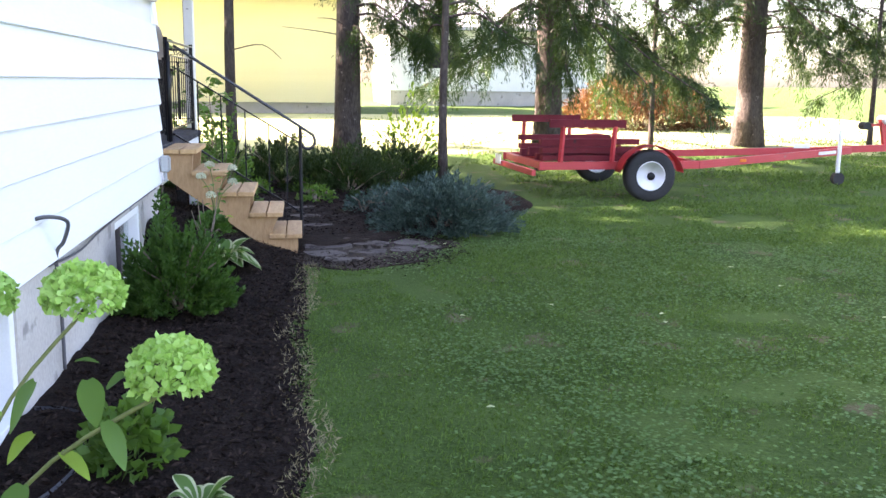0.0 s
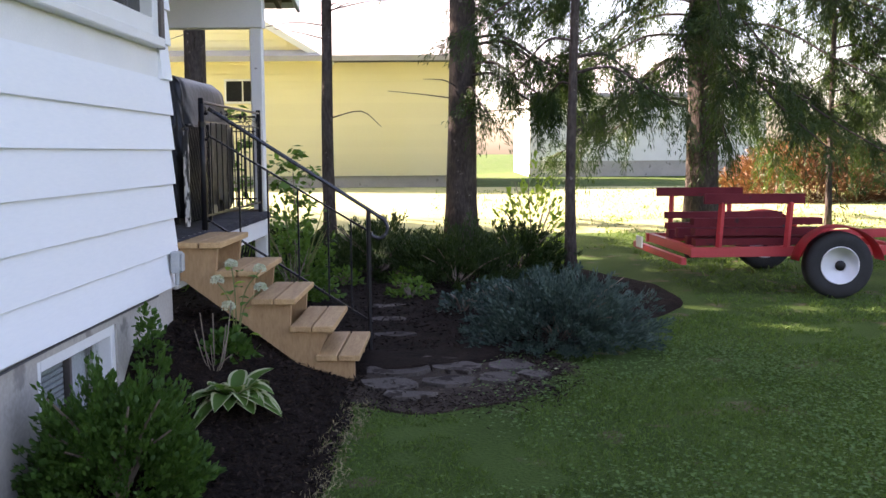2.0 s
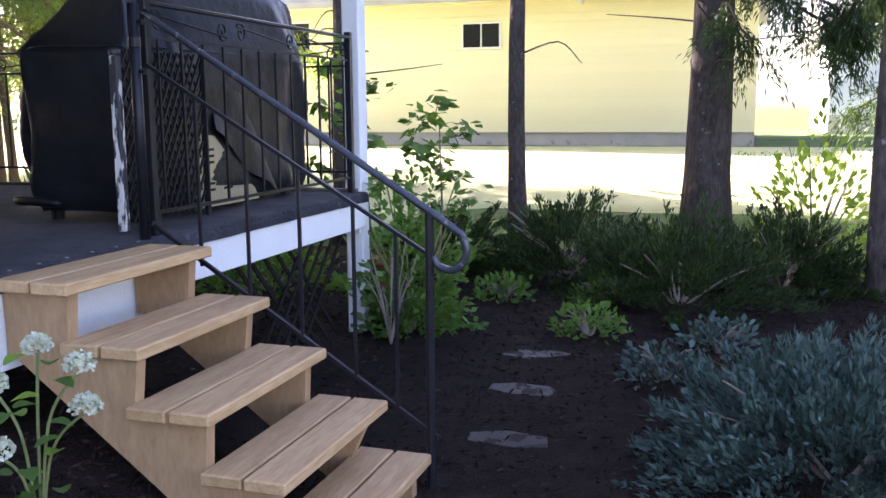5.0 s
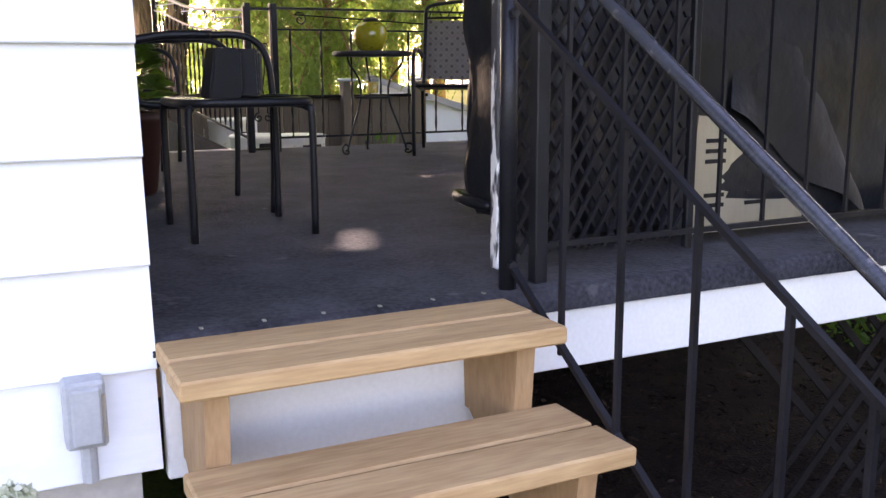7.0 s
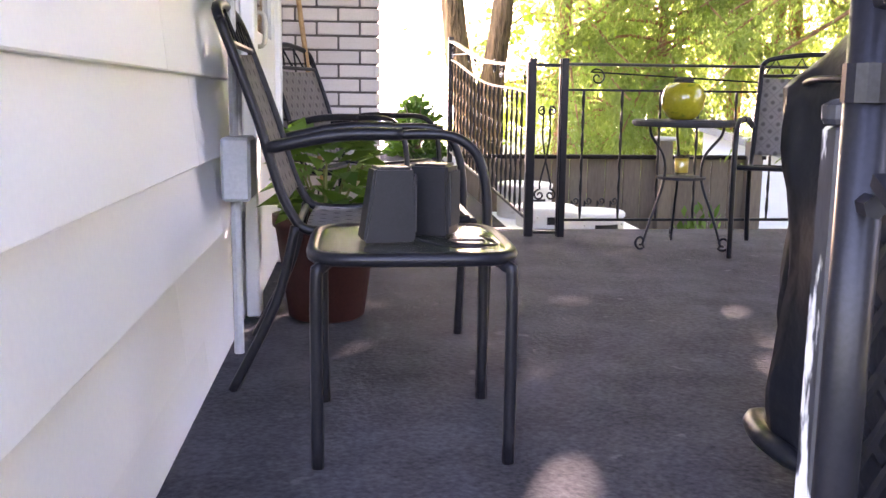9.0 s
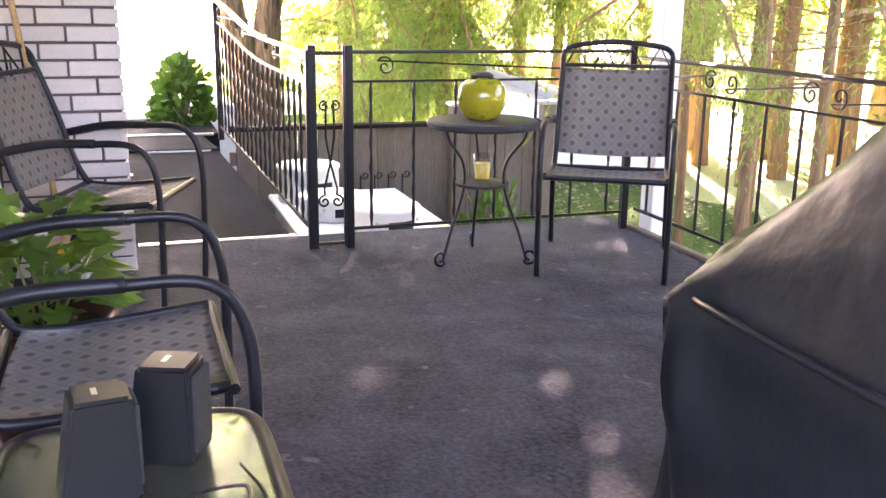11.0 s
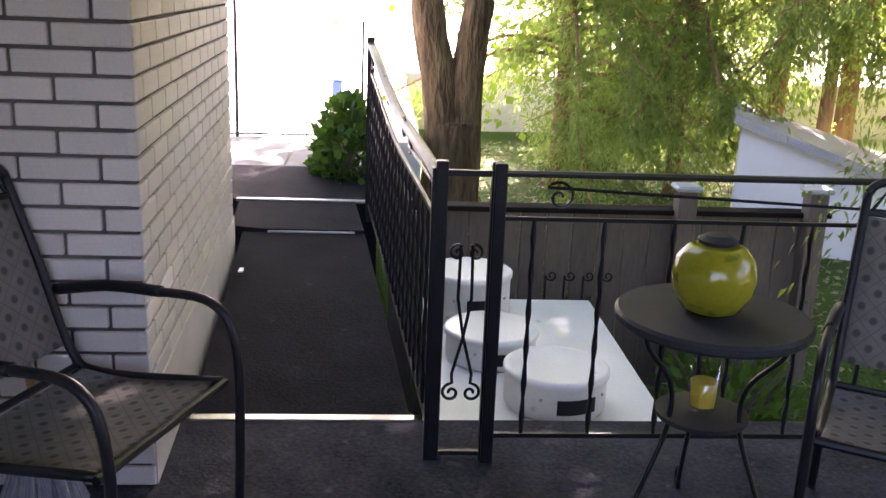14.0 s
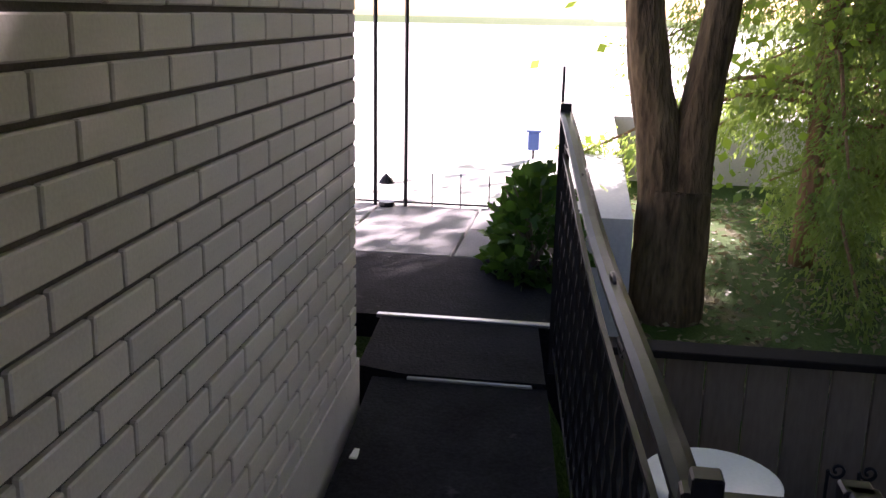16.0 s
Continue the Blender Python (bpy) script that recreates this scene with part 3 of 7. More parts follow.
part("door_panel", boxes((-4.435, fy, DECK + 0.02, -3.505, fy + 0.022, 1.46), (-4.435, fy, 1.74, -3.505, fy + 0.022, 1.86), (-4.435, fy, 1.46, -4.30, fy + 0.022, 1.74), (-3.64, fy, 1.46, -3.505, fy + 0.022, 1.74), (-4.435, fy, 1.86, -4.28, fy + 0.022, 2.92), (-3.66, fy, 1.86, -3.505, fy + 0.022, 2.92), (-4.28, fy, 2.80, -3.66, fy + 0.022, 2.92)), M_TRIM, door)
part("pane", boxes((-4.28, fy, 1.86, -3.66, fy + 0.008, 2.80)), M_WINDOW, door, "dark glass")
part("panel_back", boxes((-4.30, fy, 1.46, -3.64, fy + 0.004, 1.74)), M_GREYBOX, door)
for k in range(6):
    part("spindle", lathe([(0.014, 0.0), (0.022, 0.05), (0.012, 0.09), (0.024, 0.14), (0.012, 0.19), (0.022, 0.23), (0.014, 0.28)], (-4.24 + 0.108 * k, fy + 0.012, 1.46), 10), M_TRIM, door)
part("door_handle", tubes((curve([(-3.56, fy + 0.022, 1.80), (-3.56, fy + 0.06, 1.81), (-3.56, fy + 0.06, 1.90), (-3.56, fy + 0.022, 1.91)], 4), 0.008), seg=8), M_STEEL, door, "metal handle")

# the porch: roof, columns, beam
porch = thing("porch_roof", (-3.2, 9.6, 2.6), label="lean-to porch roof on white posts with brown open rafters", category="porch roof", kind="structure")
bm = bmesh.new()
RZ = lambda y: 2.93 + (11.25 - y) * 0.24
for (ya, yb) in ((7.62, 11.35),):
    lo = [(-5.5, ya, RZ(ya)), (-0.95, ya, RZ(ya)), (-0.95, yb, RZ(yb)), (-5.5, yb, RZ(yb))]
    vs = [bm.verts.new(p) for p in lo] + [bm.verts.new((p[0], p[1], p[2] + 0.12)) for p in lo]
    for f in ((0, 1, 2, 3), (7, 6, 5, 4), (0, 4, 5, 1), (1, 5, 6, 2), (2, 6, 7, 3), (3, 7, 4, 0)):
        bm.faces.new([vs[i] for i in f])
part("roof_deck", bm, M_SOFFIT, porch, "brown boarded underside")
for x in np.arange(-5.3, -1.0, 0.6):
    bm = bmesh.new()
    vs = [bm.verts.new((xx, yy, RZ(yy) - dz)) for xx in (x, x + 0.045) for yy, dz in ((7.9, 0.003), (11.2, 0.003), (11.2, 0.12), (7.9, 0.14))]
    for f in ((0, 1, 2, 3), (7, 6, 5, 4), (0, 4, 5, 1), (1, 5, 6, 2), (2, 6, 7, 3), (3, 7, 4, 0)):
        bm.faces.new([vs[i] for i in f])
    part("rafter", bm, M_SOFFIT, porch)
bm = bmesh.new()
vs = [bm.verts.new((xx, yy, RZ(yy) + dz)) for xx in (-0.945, -0.915) for yy, dz in ((7.7, -0.07), (11.42, -0.07), (11.42, 0.15), (7.7, 0.15))]
for f in ((0, 1, 2, 3), (7, 6, 5, 4), (0, 4, 5, 1), (1, 5, 6, 2), (2, 6, 7, 3), (3, 7, 4, 0)):
    bm.faces.new([vs[i] for i in f])
part("rake_board", bm, M_TRIM, porch, "white rake board")
part("gutter_board", boxes((-5.5, 11.36, RZ(11.36) - 0.05, -0.95, 11.39, RZ(11.36) + 0.14)), M_TRIM, porch)
part("beam", boxes((-5.25, 10.83, 2.60, -1.17, 10.96, 2.92), bev=0.006), M_TRIM, porch, "white boxed beam")
for x in (-1.24, -5.10):
    part("column", boxes((x - 0.055, 10.84, -0.1, x + 0.055, 10.95, 2.597), bev=0.008), M_TRIM_WORN if x > -2 else M_TRIM, porch, "square white post")

# the deck
deck = thing("deck", (-3.2, 9.4, 0), label="porch floor under dark grey outdoor carpet with white fascia", category="deck", kind="structure")
part("deck_boards", boxes((-5.44, 7.85, DECK - 0.14, -1.19, 10.80, DECK - 0.012)), M_WOOD_Z, deck)


def carpet(x0, x1, y0, y1):
    bm = bmesh.new()
    prof = [(x0, DECK - 0.02), (x0, DECK), (x1 - 0.03, DECK), (x1 - 0.008, DECK - 0.006), (x1, DECK - 0.03), (x1, DECK - 0.058), (x1 - 0.02, DECK - 0.058)]
    n = 46
    rows = []
    for j in range(n + 1):
        y = y0 + (y1 - y0) * j / n
        rows.append([bm.verts.new((x, y, z + (0.004 * noise.noise((y * 7, k, 0)) if k >= 4 else 0.0015 * noise.noise((x * 3, y * 3, 9))))) for k, (x, z) in enumerate(prof)])
    for a, b in zip(rows, rows[1:]):
        for k in range(len(prof) - 1):
            bm.faces.new((a[k], a[k + 1], b[k + 1], b[k]))
    return bm


part("carpet", carpet(-5.46, -1.135, WY + 0.012, 10.83), M_CARPET, deck, "dark grey carpet rolled over the edge")
part("fascia", boxes((-1.188, 8.62, 0.705, -1.15, 10.82, 0.854), bev=0.004), M_TRIM_WORN, deck, "white fascia board")
part("fascia", boxes((-1.188, 7.89, 0.61, -1.15, 8.617, 0.854), bev=0.004), M_TRIM_WORN, deck, "white fascia board")
part("fascia", boxes((-5.22, 10.802, 0.66, -1.19, 10.83, 0.854), bev=0.004), M_TRIM_WORN, deck)
for y in np.arange(7.97, 8.7, 0.13):
    part("staple", boxes((-1.17, y, DECK + 0.0005, -1.158, y + 0.007, DECK + 0.003)), M_STEEL, deck)
part("edge_strip", boxes((-5.485, 8.37, DECK - 0.01, -5.445, 9.11, DECK + 0.007), bev=0.002), M_STEEL, deck, "worn metal edge strip")
part("edge_rail", boxes((-5.2, 10.79, DECK + 0.001, -1.2, 10.825, DECK + 0.02), bev=0.004), M_TAUPE, deck, "worn brown edging")

# lattice under the deck
lat = thing("lattice_skirt", (-1.3, 9.8, 0), label="dark diagonal lattice under the porch floor", category="lattice")
for s in (1, -1):
    for c in np.arange(7.6, 11.9, 0.135):
        pts = []
        for z in (0.02, 0.66):
            y = c + s * (z - 0.33)
            pts.append((y, z))
        (ya, za), (yb, zb) = pts
        if max(ya, yb) > 10.83 or min(ya, yb) < 9.45:
            continue
        bm = bmesh.new()
        x = -1.30 + 0.008 * s
        d = 0.018
        vs = [bm.verts.new((x + dx, y + dy, z)) for dx in (0, 0.007) for y, z, dy in ((ya, za, -d), (ya, za, d), (yb, zb, d), (yb, zb, -d))]
        for f in ((0, 1, 2, 3), (7, 6, 5, 4), (0, 4, 5, 1), (1, 5, 6, 2), (2, 6, 7, 3), (3, 7, 4, 0)):
            bm.faces.new([vs[i] for i in f])
        part("slat", bm, M_LATTICE, lat)
# added dark sheet: closes off the light and paints the shade under the deck
lone("under_deck_wall", boxes((-5.2, 7.62, -0.1, -5.1, 10.9, 0.77)), M_DARK, "dark sheet added for the shade under the porch", "wall", kind="structure")

# brick wing
BX, BY, BY2, BXE = -5.03, 8.36, 8.27, -7.10


def brick_y(x):
    return BY + (BY2 - BY) * (x - BX) / (BXE - BX)


wing = thing("wall_brick", (-6.0, 8.0, 0), label="pale brick wall of the wing with dark recessed mortar", category="wall", kind="structure")
bm = bmesh.new()
prism(bm, [(BX - 0.012, 7.5), (BX - 0.012, BY - 0.012), (BXE - 0.03, brick_y(BXE - 0.03) - 0.012), (BXE - 0.03, 7.5)], -0.2, 3.6)
part("mortar", bm, M_MORTAR, wing, "dark mortar")
part("parged_base", prism(bmesh.new(), [(BX - 0.012, BY - 0.011), (BX - 0.012, BY + 0.004), (BXE - 0.03, brick_y(BXE - 0.03) + 0.004), (BXE - 0.03, brick_y(BXE - 0.03) - 0.011)], 0.5, 1.19), M_BRICK, wing, "pale rendered base")


# ramp, step and patio to the west
RX0, RX1, RX2, RZ1, PZ = -5.465, -7.23, -7.80, 1.085, 1.12


def rail_y(x):
    return 9.14 + (8.93 - 9.14) * (x + 5.22) / (-7.2 + 5.22)


ramp = thing("ramp", (-6.1, 8.7, 0.9), label="dark carpeted ramp between brick wall and iron railing", category="ramp", kind="structure")
bm = bmesh.new()
prof = [(RX0, 0.908), (RX1 + 0.002, RZ1), (RX1 + 0.002, 0.5), (RX0, 0.5)]
a = [bm.verts.new((x, brick_y(x) + 0.03, z)) for x, z in prof]
b = [bm.verts.new((x, rail_y(x) - 0.015, z)) for x, z in prof]
bm.faces.new(a)
bm.faces.new(b[::-1])
for k in range(4):
    bm.faces.new((a[k], a[(k + 1) % 4], b[(k + 1) % 4], b[k]))
bmesh.ops.subdivide_edges(bm, edges=bm.edges, cuts=6, use_grid_fill=True)
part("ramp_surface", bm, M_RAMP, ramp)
bm = bmesh.new()
lo_, hi_ = [], []
for x, y, z in ((RX1 - 0.004, 8.40, RZ1 + 0.016), (RX1 - 0.004, rail_y(RX1) - 0.02, RZ1 + 0.016), (RX2, rail_y(RX2) - 0.02, PZ), (RX2, 8.20, PZ), (RX1 - 0.05, 8.23, RZ1 + 0.017)):
    lo_.append(bm.verts.new((x, y, 0.5)))
    hi_.append(bm.verts.new((x, y, z)))
bm.faces.new(lo_[::-1])
bm.faces.new(hi_)
for k in range(5):
    bm.faces.new((lo_[k], lo_[(k + 1) % 5], hi_[(k + 1) % 5], hi_[k]))
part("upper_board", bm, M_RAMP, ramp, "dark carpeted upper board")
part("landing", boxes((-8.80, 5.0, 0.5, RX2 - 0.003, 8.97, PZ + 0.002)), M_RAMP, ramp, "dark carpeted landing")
part("nosing", boxes((RX2 - 0.022, 8.18, PZ - 0.008, RX2 + 0.012, 8.93, PZ + 0.009), bev=0.003), M_STEEL, ramp, "metal joint strip")
part("ledge", boxes((RX1 - 0.002, 8.42, RZ1 - 0.01, RX1 + 0.010, 8.86, RZ1 + 0.010), bev=0.003), M_STEEL, ramp, "worn metal joint strip")
part("litter_chip", boxes((-6.78, 8.345, 1.03, -6.70, 8.37, 1.038), bev=0.004), M_WHITE_PLASTIC, ramp, "pale scrap on the ramp")
# second box is no paving: its pale colour stands for sun-glare on lawn
drive = lone("driveway", boxes((-120.0, -30.0, 0.1, -10.10, 9.32, PZ - 0.03), (-120.0, 9.323, 0.1, -16.5, 22.0, PZ - 0.031)), M_DRIVE, "pale concrete driveway beyond the patio, extended to stand for glaring sunlit lawn", "driveway", kind="structure")
patio = thing("pavement", (-8.5, 8.4, 1.2), label="grey concrete patio slabs beyond the ramp", category="patio", kind="structure")
part("bed", boxes((-10.08, 5.0, 0.6, -8.805, 9.0, PZ - 0.035)), M_MORTAR, patio)
for i in range(2):
    for j in range(6):
        xa, ya = -10.07 + 0.635 * i, 5.05 + 0.66 * j
        part("slab", boxes((xa, ya, PZ - 0.04, xa + 0.622, ya + 0.645, PZ + random.uniform(-0.004, 0.004)), bev=0.005), M_PATIO, patio)

# ---- stairs ----
stairs = thing("wooden_stairs", (-0.5, 8.25, 0), label="new pine open stairs with five two-board treads", category="stairs")
FRONT = [-0.87, -0.64, -0.415, -0.18, -0.02]
TOPZ = [0.905, 0.725, 0.550, 0.375, 0.19]
SY0, SY1 = 7.875, 8.665
for fx, tz in zip(FRONT, TOPZ):
    for k in range(2):
        xa = fx - 0.132 * (k + 1) - 0.010 * k
        w = random.uniform(-0.006, 0.006)
        part("tread_board", boxes((xa, SY0 + w, tz - 0.038, xa + 0.132, SY1 + w, tz), bev=0.005), M_WOOD, stairs)
for ya, yb in ((7.92, 7.965), (8.562, 8.605)):
    pts = []
    for fx, tz in zip(FRONT, TOPZ):
        pts += [(fx - 0.28, tz - 0.040), (fx - 0.035, tz - 0.040)]
    pts += [(FRONT[-1] - 0.035, 0.0), (FRONT[-1] - 0.22, 0.0), (-1.12, 0.66), (-1.14, 0.66)]
    bm = bmesh.new()
    f0 = [bm.verts.new((x, ya, z)) for x, z in pts]
    f1 = [bm.verts.new((x, yb, z)) for x, z in pts]
    bm.faces.new(f0)
    bm.faces.new(f1[::-1])
    for k in range(len(pts)):
        j = (k + 1) % len(pts)
        bm.faces.new((f0[k], f0[j], f1[j], f1[k]))
    part("stringer", bm, M_WOOD_Z, stairs, "sawtooth stringer")

# ---- ironwork ----
def railing(name, p0, p1, h, n, label, posts=(True, True), rise0=None, drop=0.13, low=0.09, twist=True, scrolls=3, wave=0.0):
    """A run of wrought iron railing from p0 to p1 (points at the foot), h high, with n pickets."""
    p0, p1 = Vector(p0), Vector(p1)
    r = thing(name, (p0 + p1) / 2, label=label, category="railing", group="black iron railings of the porch")
    d = p1 - p0
    u = d.normalized()
    z = Vector((0, 0, 1))
    at = lambda f, hh: p0 + d * f + z * hh
    top = [at(f, h + wave * (1 - math.cos(2 * math.pi * f)) / 2) for f in np.linspace(0, 1, 17)]
    bm = bmesh.new()
    side = u.cross(z).normalized()
    rings = []
    for q in top:
        rings.append([bm.verts.new(q + side * a + z * b) for a, b in ((-0.02, -0.006), (0.02, -0.006), (0.02, 0.004), (0.008, 0.010), (-0.008, 0.010), (-0.02, 0.004))])
    for a, b in zip(rings, rings[1:]):
        for k in range(6):
            bm.faces.new((a[k], a[(k + 1) % 6], b[(k + 1) % 6], b[k]))
    part("top_rail", bm, M_IRON, r)
    part("middle_rail", tubes(([at(f, h - drop + wave * (1 - math.cos(2 * math.pi * f)) / 2) for f in np.linspace(0, 1, 17)], 0.008), seg=4), M_IRON, r)
    part("bottom_rail", tubes(([at(0, low), at(1, low)], 0.010), seg=4), M_IRON, r)
    for k in range(n):
        f = (k + 0.5) / n
        hh = h - drop + wave * (1 - math.cos(2 * math.pi * f)) / 2
        bm = bmesh.new()
        m = 13 if twist else 2
        rings = []
        for i in range(m):
            q = at(f, low + (hh - low) * i / (m - 1))
            s = 0.3 * (i % 2) if twist else 0
            w = 0.009 if twist and i % 2 else 0.007
            rings.append([bm.verts.new(q + (u * math.cos(a + s * 3) + side * math.sin(a + s * 3)) * w) for a in (0.785, 2.356, 3.927, 5.498)])
        for a, b in zip(rings, rings[1:]):
            for i in range(4):
                bm.faces.new((a[i], a[(i + 1) % 4], b[(i + 1) % 4], b[i]))
        part("picket", bm, M_IRON, r)
    for k in range(scrolls):
        f = (k + 0.5) / scrolls
        half = d.length / scrolls * 0.38
        c = at(f, h - drop / 2)
        left = spiral(c - u * half, 0.006, drop * 0.36, 1.4, 0, u, z)
        right = spiral(c + u * half, 0.006, drop * 0.36, 1.4, math.pi, u, z)
        part("scroll", tubes((left + [c] + right[::-1], 0.0045), seg=5), M_IRON, r)
    for on, f in zip(posts, (0, 1)):
        if on:
            q = at(f, 0)
            part("post", boxes((q.x - 0.018, q.y - 0.018, q.z, q.x + 0.018, q.y + 0.018, q.z + h + 0.03), bev=0.003), M_IRON, r)
    return r


EX = -1.21
railing("iron_railing", (EX, 8.80, DECK), (EX, 10.74, DECK), 0.90, 12, "black wrought iron railing on the porch edge", twist=False, scrolls=3)
railing("iron_railing", (-5.18, 9.32, DECK), (-5.18, 10.76, DECK), 0.90, 7, "black wrought iron railing with twisted pickets at the porch end", scrolls=1)
railing("iron_railing", (-1.25, 10.78, DECK + 0.03), (-5.1, 10.78, DECK + 0.03), 0.84, 18, "black wrought iron railing on the long porch side", posts=(False, False), twist=False, scrolls=6)
railing("iron_railing", (-5.20, 9.145, DECK), (-7.2, 8.93, 1.16), 0.88, 20, "black wrought iron ramp railing with twisted pickets", posts=(True, True), scrolls=3, wave=-0.05)
gate = thing("iron_railing", (-5.2, 9.23, DECK), label="narrow black iron panel with scroll between two posts", category="railing", group="black iron railings of the porch")
for y in (9.155, 9.315):
    part("post", boxes((-5.215, y - 0.018, DECK, -5.18, y + 0.018, DECK + 0.93), bev=0.003), M_IRON, gate)
part("bar", tubes(([(-5.2, 9.15, DECK + 0.02), (-5.2, 9.32, DECK + 0.02)], 0.01), seg=4), M_IRON, gate)
part("bar", tubes(([(-5.2, 9.15, DECK + 0.895), (-5.2, 9.32, DECK + 0.895)], 0.012), seg=4), M_IRON, gate)
for s in (1, -1):
    pts = spiral((-5.2, 9.235 + s * 0.025, DECK + 0.66), 0.005, 0.025, 1.3, 0, (0, s, 0), (0, 0, 1)) + [Vector((-5.2, 9.235 + s * 0.02, DECK + 0.52)), Vector((-5.2, 9.235, DECK + 0.4)), Vector((-5.2, 9.235 - s * 0.03, DECK + 0.28))] + spiral((-5.2, 9.235 - s * 0.03, DECK + 0.22), 0.03, 0.006, 1.3, 1.5, (0, s, 0), (0, 0, 1))
    part("scroll", tubes((pts, 0.005), seg=5), M_IRON, gate)

hand = thing("stair_handrail", (-0.5, 8.66, 0), label="black iron stair handrail with a curled end", category="handrail")
HY = 8.685
top0, top1 = Vector((-1.13, HY, 1.765)), Vector((0.03, HY, 1.02))
curl = curve([top0, top0.lerp(top1, 0.5), top1, (0.095, HY, 0.965), (0.105, HY, 0.90), (0.06, HY, 0.855), (0.005, HY, 0.868), (-0.01, HY, 0.90)], 6)
part("top_rail", tubes((curl, 0.0135), seg=10), M_RAIL_WORN, hand, "polished worn top rail", smooth=True)
part("middle_rail", tubes(([(-1.13, HY, 1.575), (-0.0, HY, 0.887)], 0.009), seg=4), M_IRON, hand)
part("bottom_rail", tubes(([(-1.13, HY, 0.972), (-0.0, HY, 0.247)], 0.010), seg=4), M_IRON, hand)
for x in (-0.93, -0.73, -0.52, -0.31, -0.15):
    zt = 1.575 - (x + 1.13) * 0.609
    zb = 0.972 - (x + 1.13) * 0.642
    part("picket", tubes(([(x, HY, zb - (0.0 if x > -0.4 else 0.02)), (x, HY, zt)], 0.008), seg=4), M_IRON, hand)
part("newel_post", tubes(([(-0.025, HY, -0.05), (-0.025, HY, 1.05)], 0.0165), seg=8), M_IRON, hand)
part("newel_post", tubes(([(-1.185, 8.70, DECK - 0.02), (-1.185, 8.70, 1.80)], 0.021), seg=14), M_IRON, hand, smooth=True)
part("clamp", tubes(([(-1.185, 8.70, 1.64), (-1.185, 8.70, 1.675)], 0.0235), seg=14), M_IRON, hand)
for z in (1.73, 1.55, 0.98):
    part("bolt", tubes(([(-1.16, 8.693, z), (-1.135, 8.688, z)], 0.011), seg=6), M_IRON, hand)

fold = thing("folding_gate", (-1.31, 9.1, DECK), label="collapsed black expanding lattice gate with peeling white edge bar", category="gate")
part("edge_bar", boxes((-1.335, 8.735, DECK + 0.02, -1.298, 8.768, DECK + 0.70), bev=0.004), M_IRON_PEEL, fold, "bar of badly peeling paint")
part("bar_cap", lathe([(0.021, 0.702), (0.024, 0.708), (0.024, 0.722), (0.014, 0.728), (0.0, 0.730)], (-1.317, 8.752, DECK), 14), M_IRON_PEEL, fold, "peeling round cap")
part("edge_bar", boxes((-1.325, 9.34, DECK + 0.02, -1.30, 9.365, DECK + 0.76), bev=0.004), M_IRON, fold)
for s in (1, -1):
    for k in range(26):
        ya = 8.775 - 0.40 + 0.0432 * k if s > 0 else 8.775 + 0.0432 * k
        f0_, f1_ = 0.0, 1.0
        if s > 0:
            f0_, f1_ = max(0.0, (8.775 - ya) / 0.40), min(1.0, (9.33 - ya) / 0.40)
        else:
            f0_, f1_ = max(0.0, (ya - 9.33) / 0.40), min(1.0, (ya - 8.775) / 0.40)
        if f1_ - f0_ < 0.08:
            continue
        x = -1.318 + 0.007 * s
        part("slat", tubes(([(x, ya + s * 0.40 * f0_, DECK + 0.05 + 0.68 * f0_), (x, ya + s * 0.40 * f1_, DECK + 0.05 + 0.68 * f1_)], 0.0065), seg=4), M_IRON, fold)

# ---- covered grill ----
grill = thing("covered_grill", (-1.82, 9.85, DECK), label="barbecue grill under a black vinyl cover on the porch", category="grill")


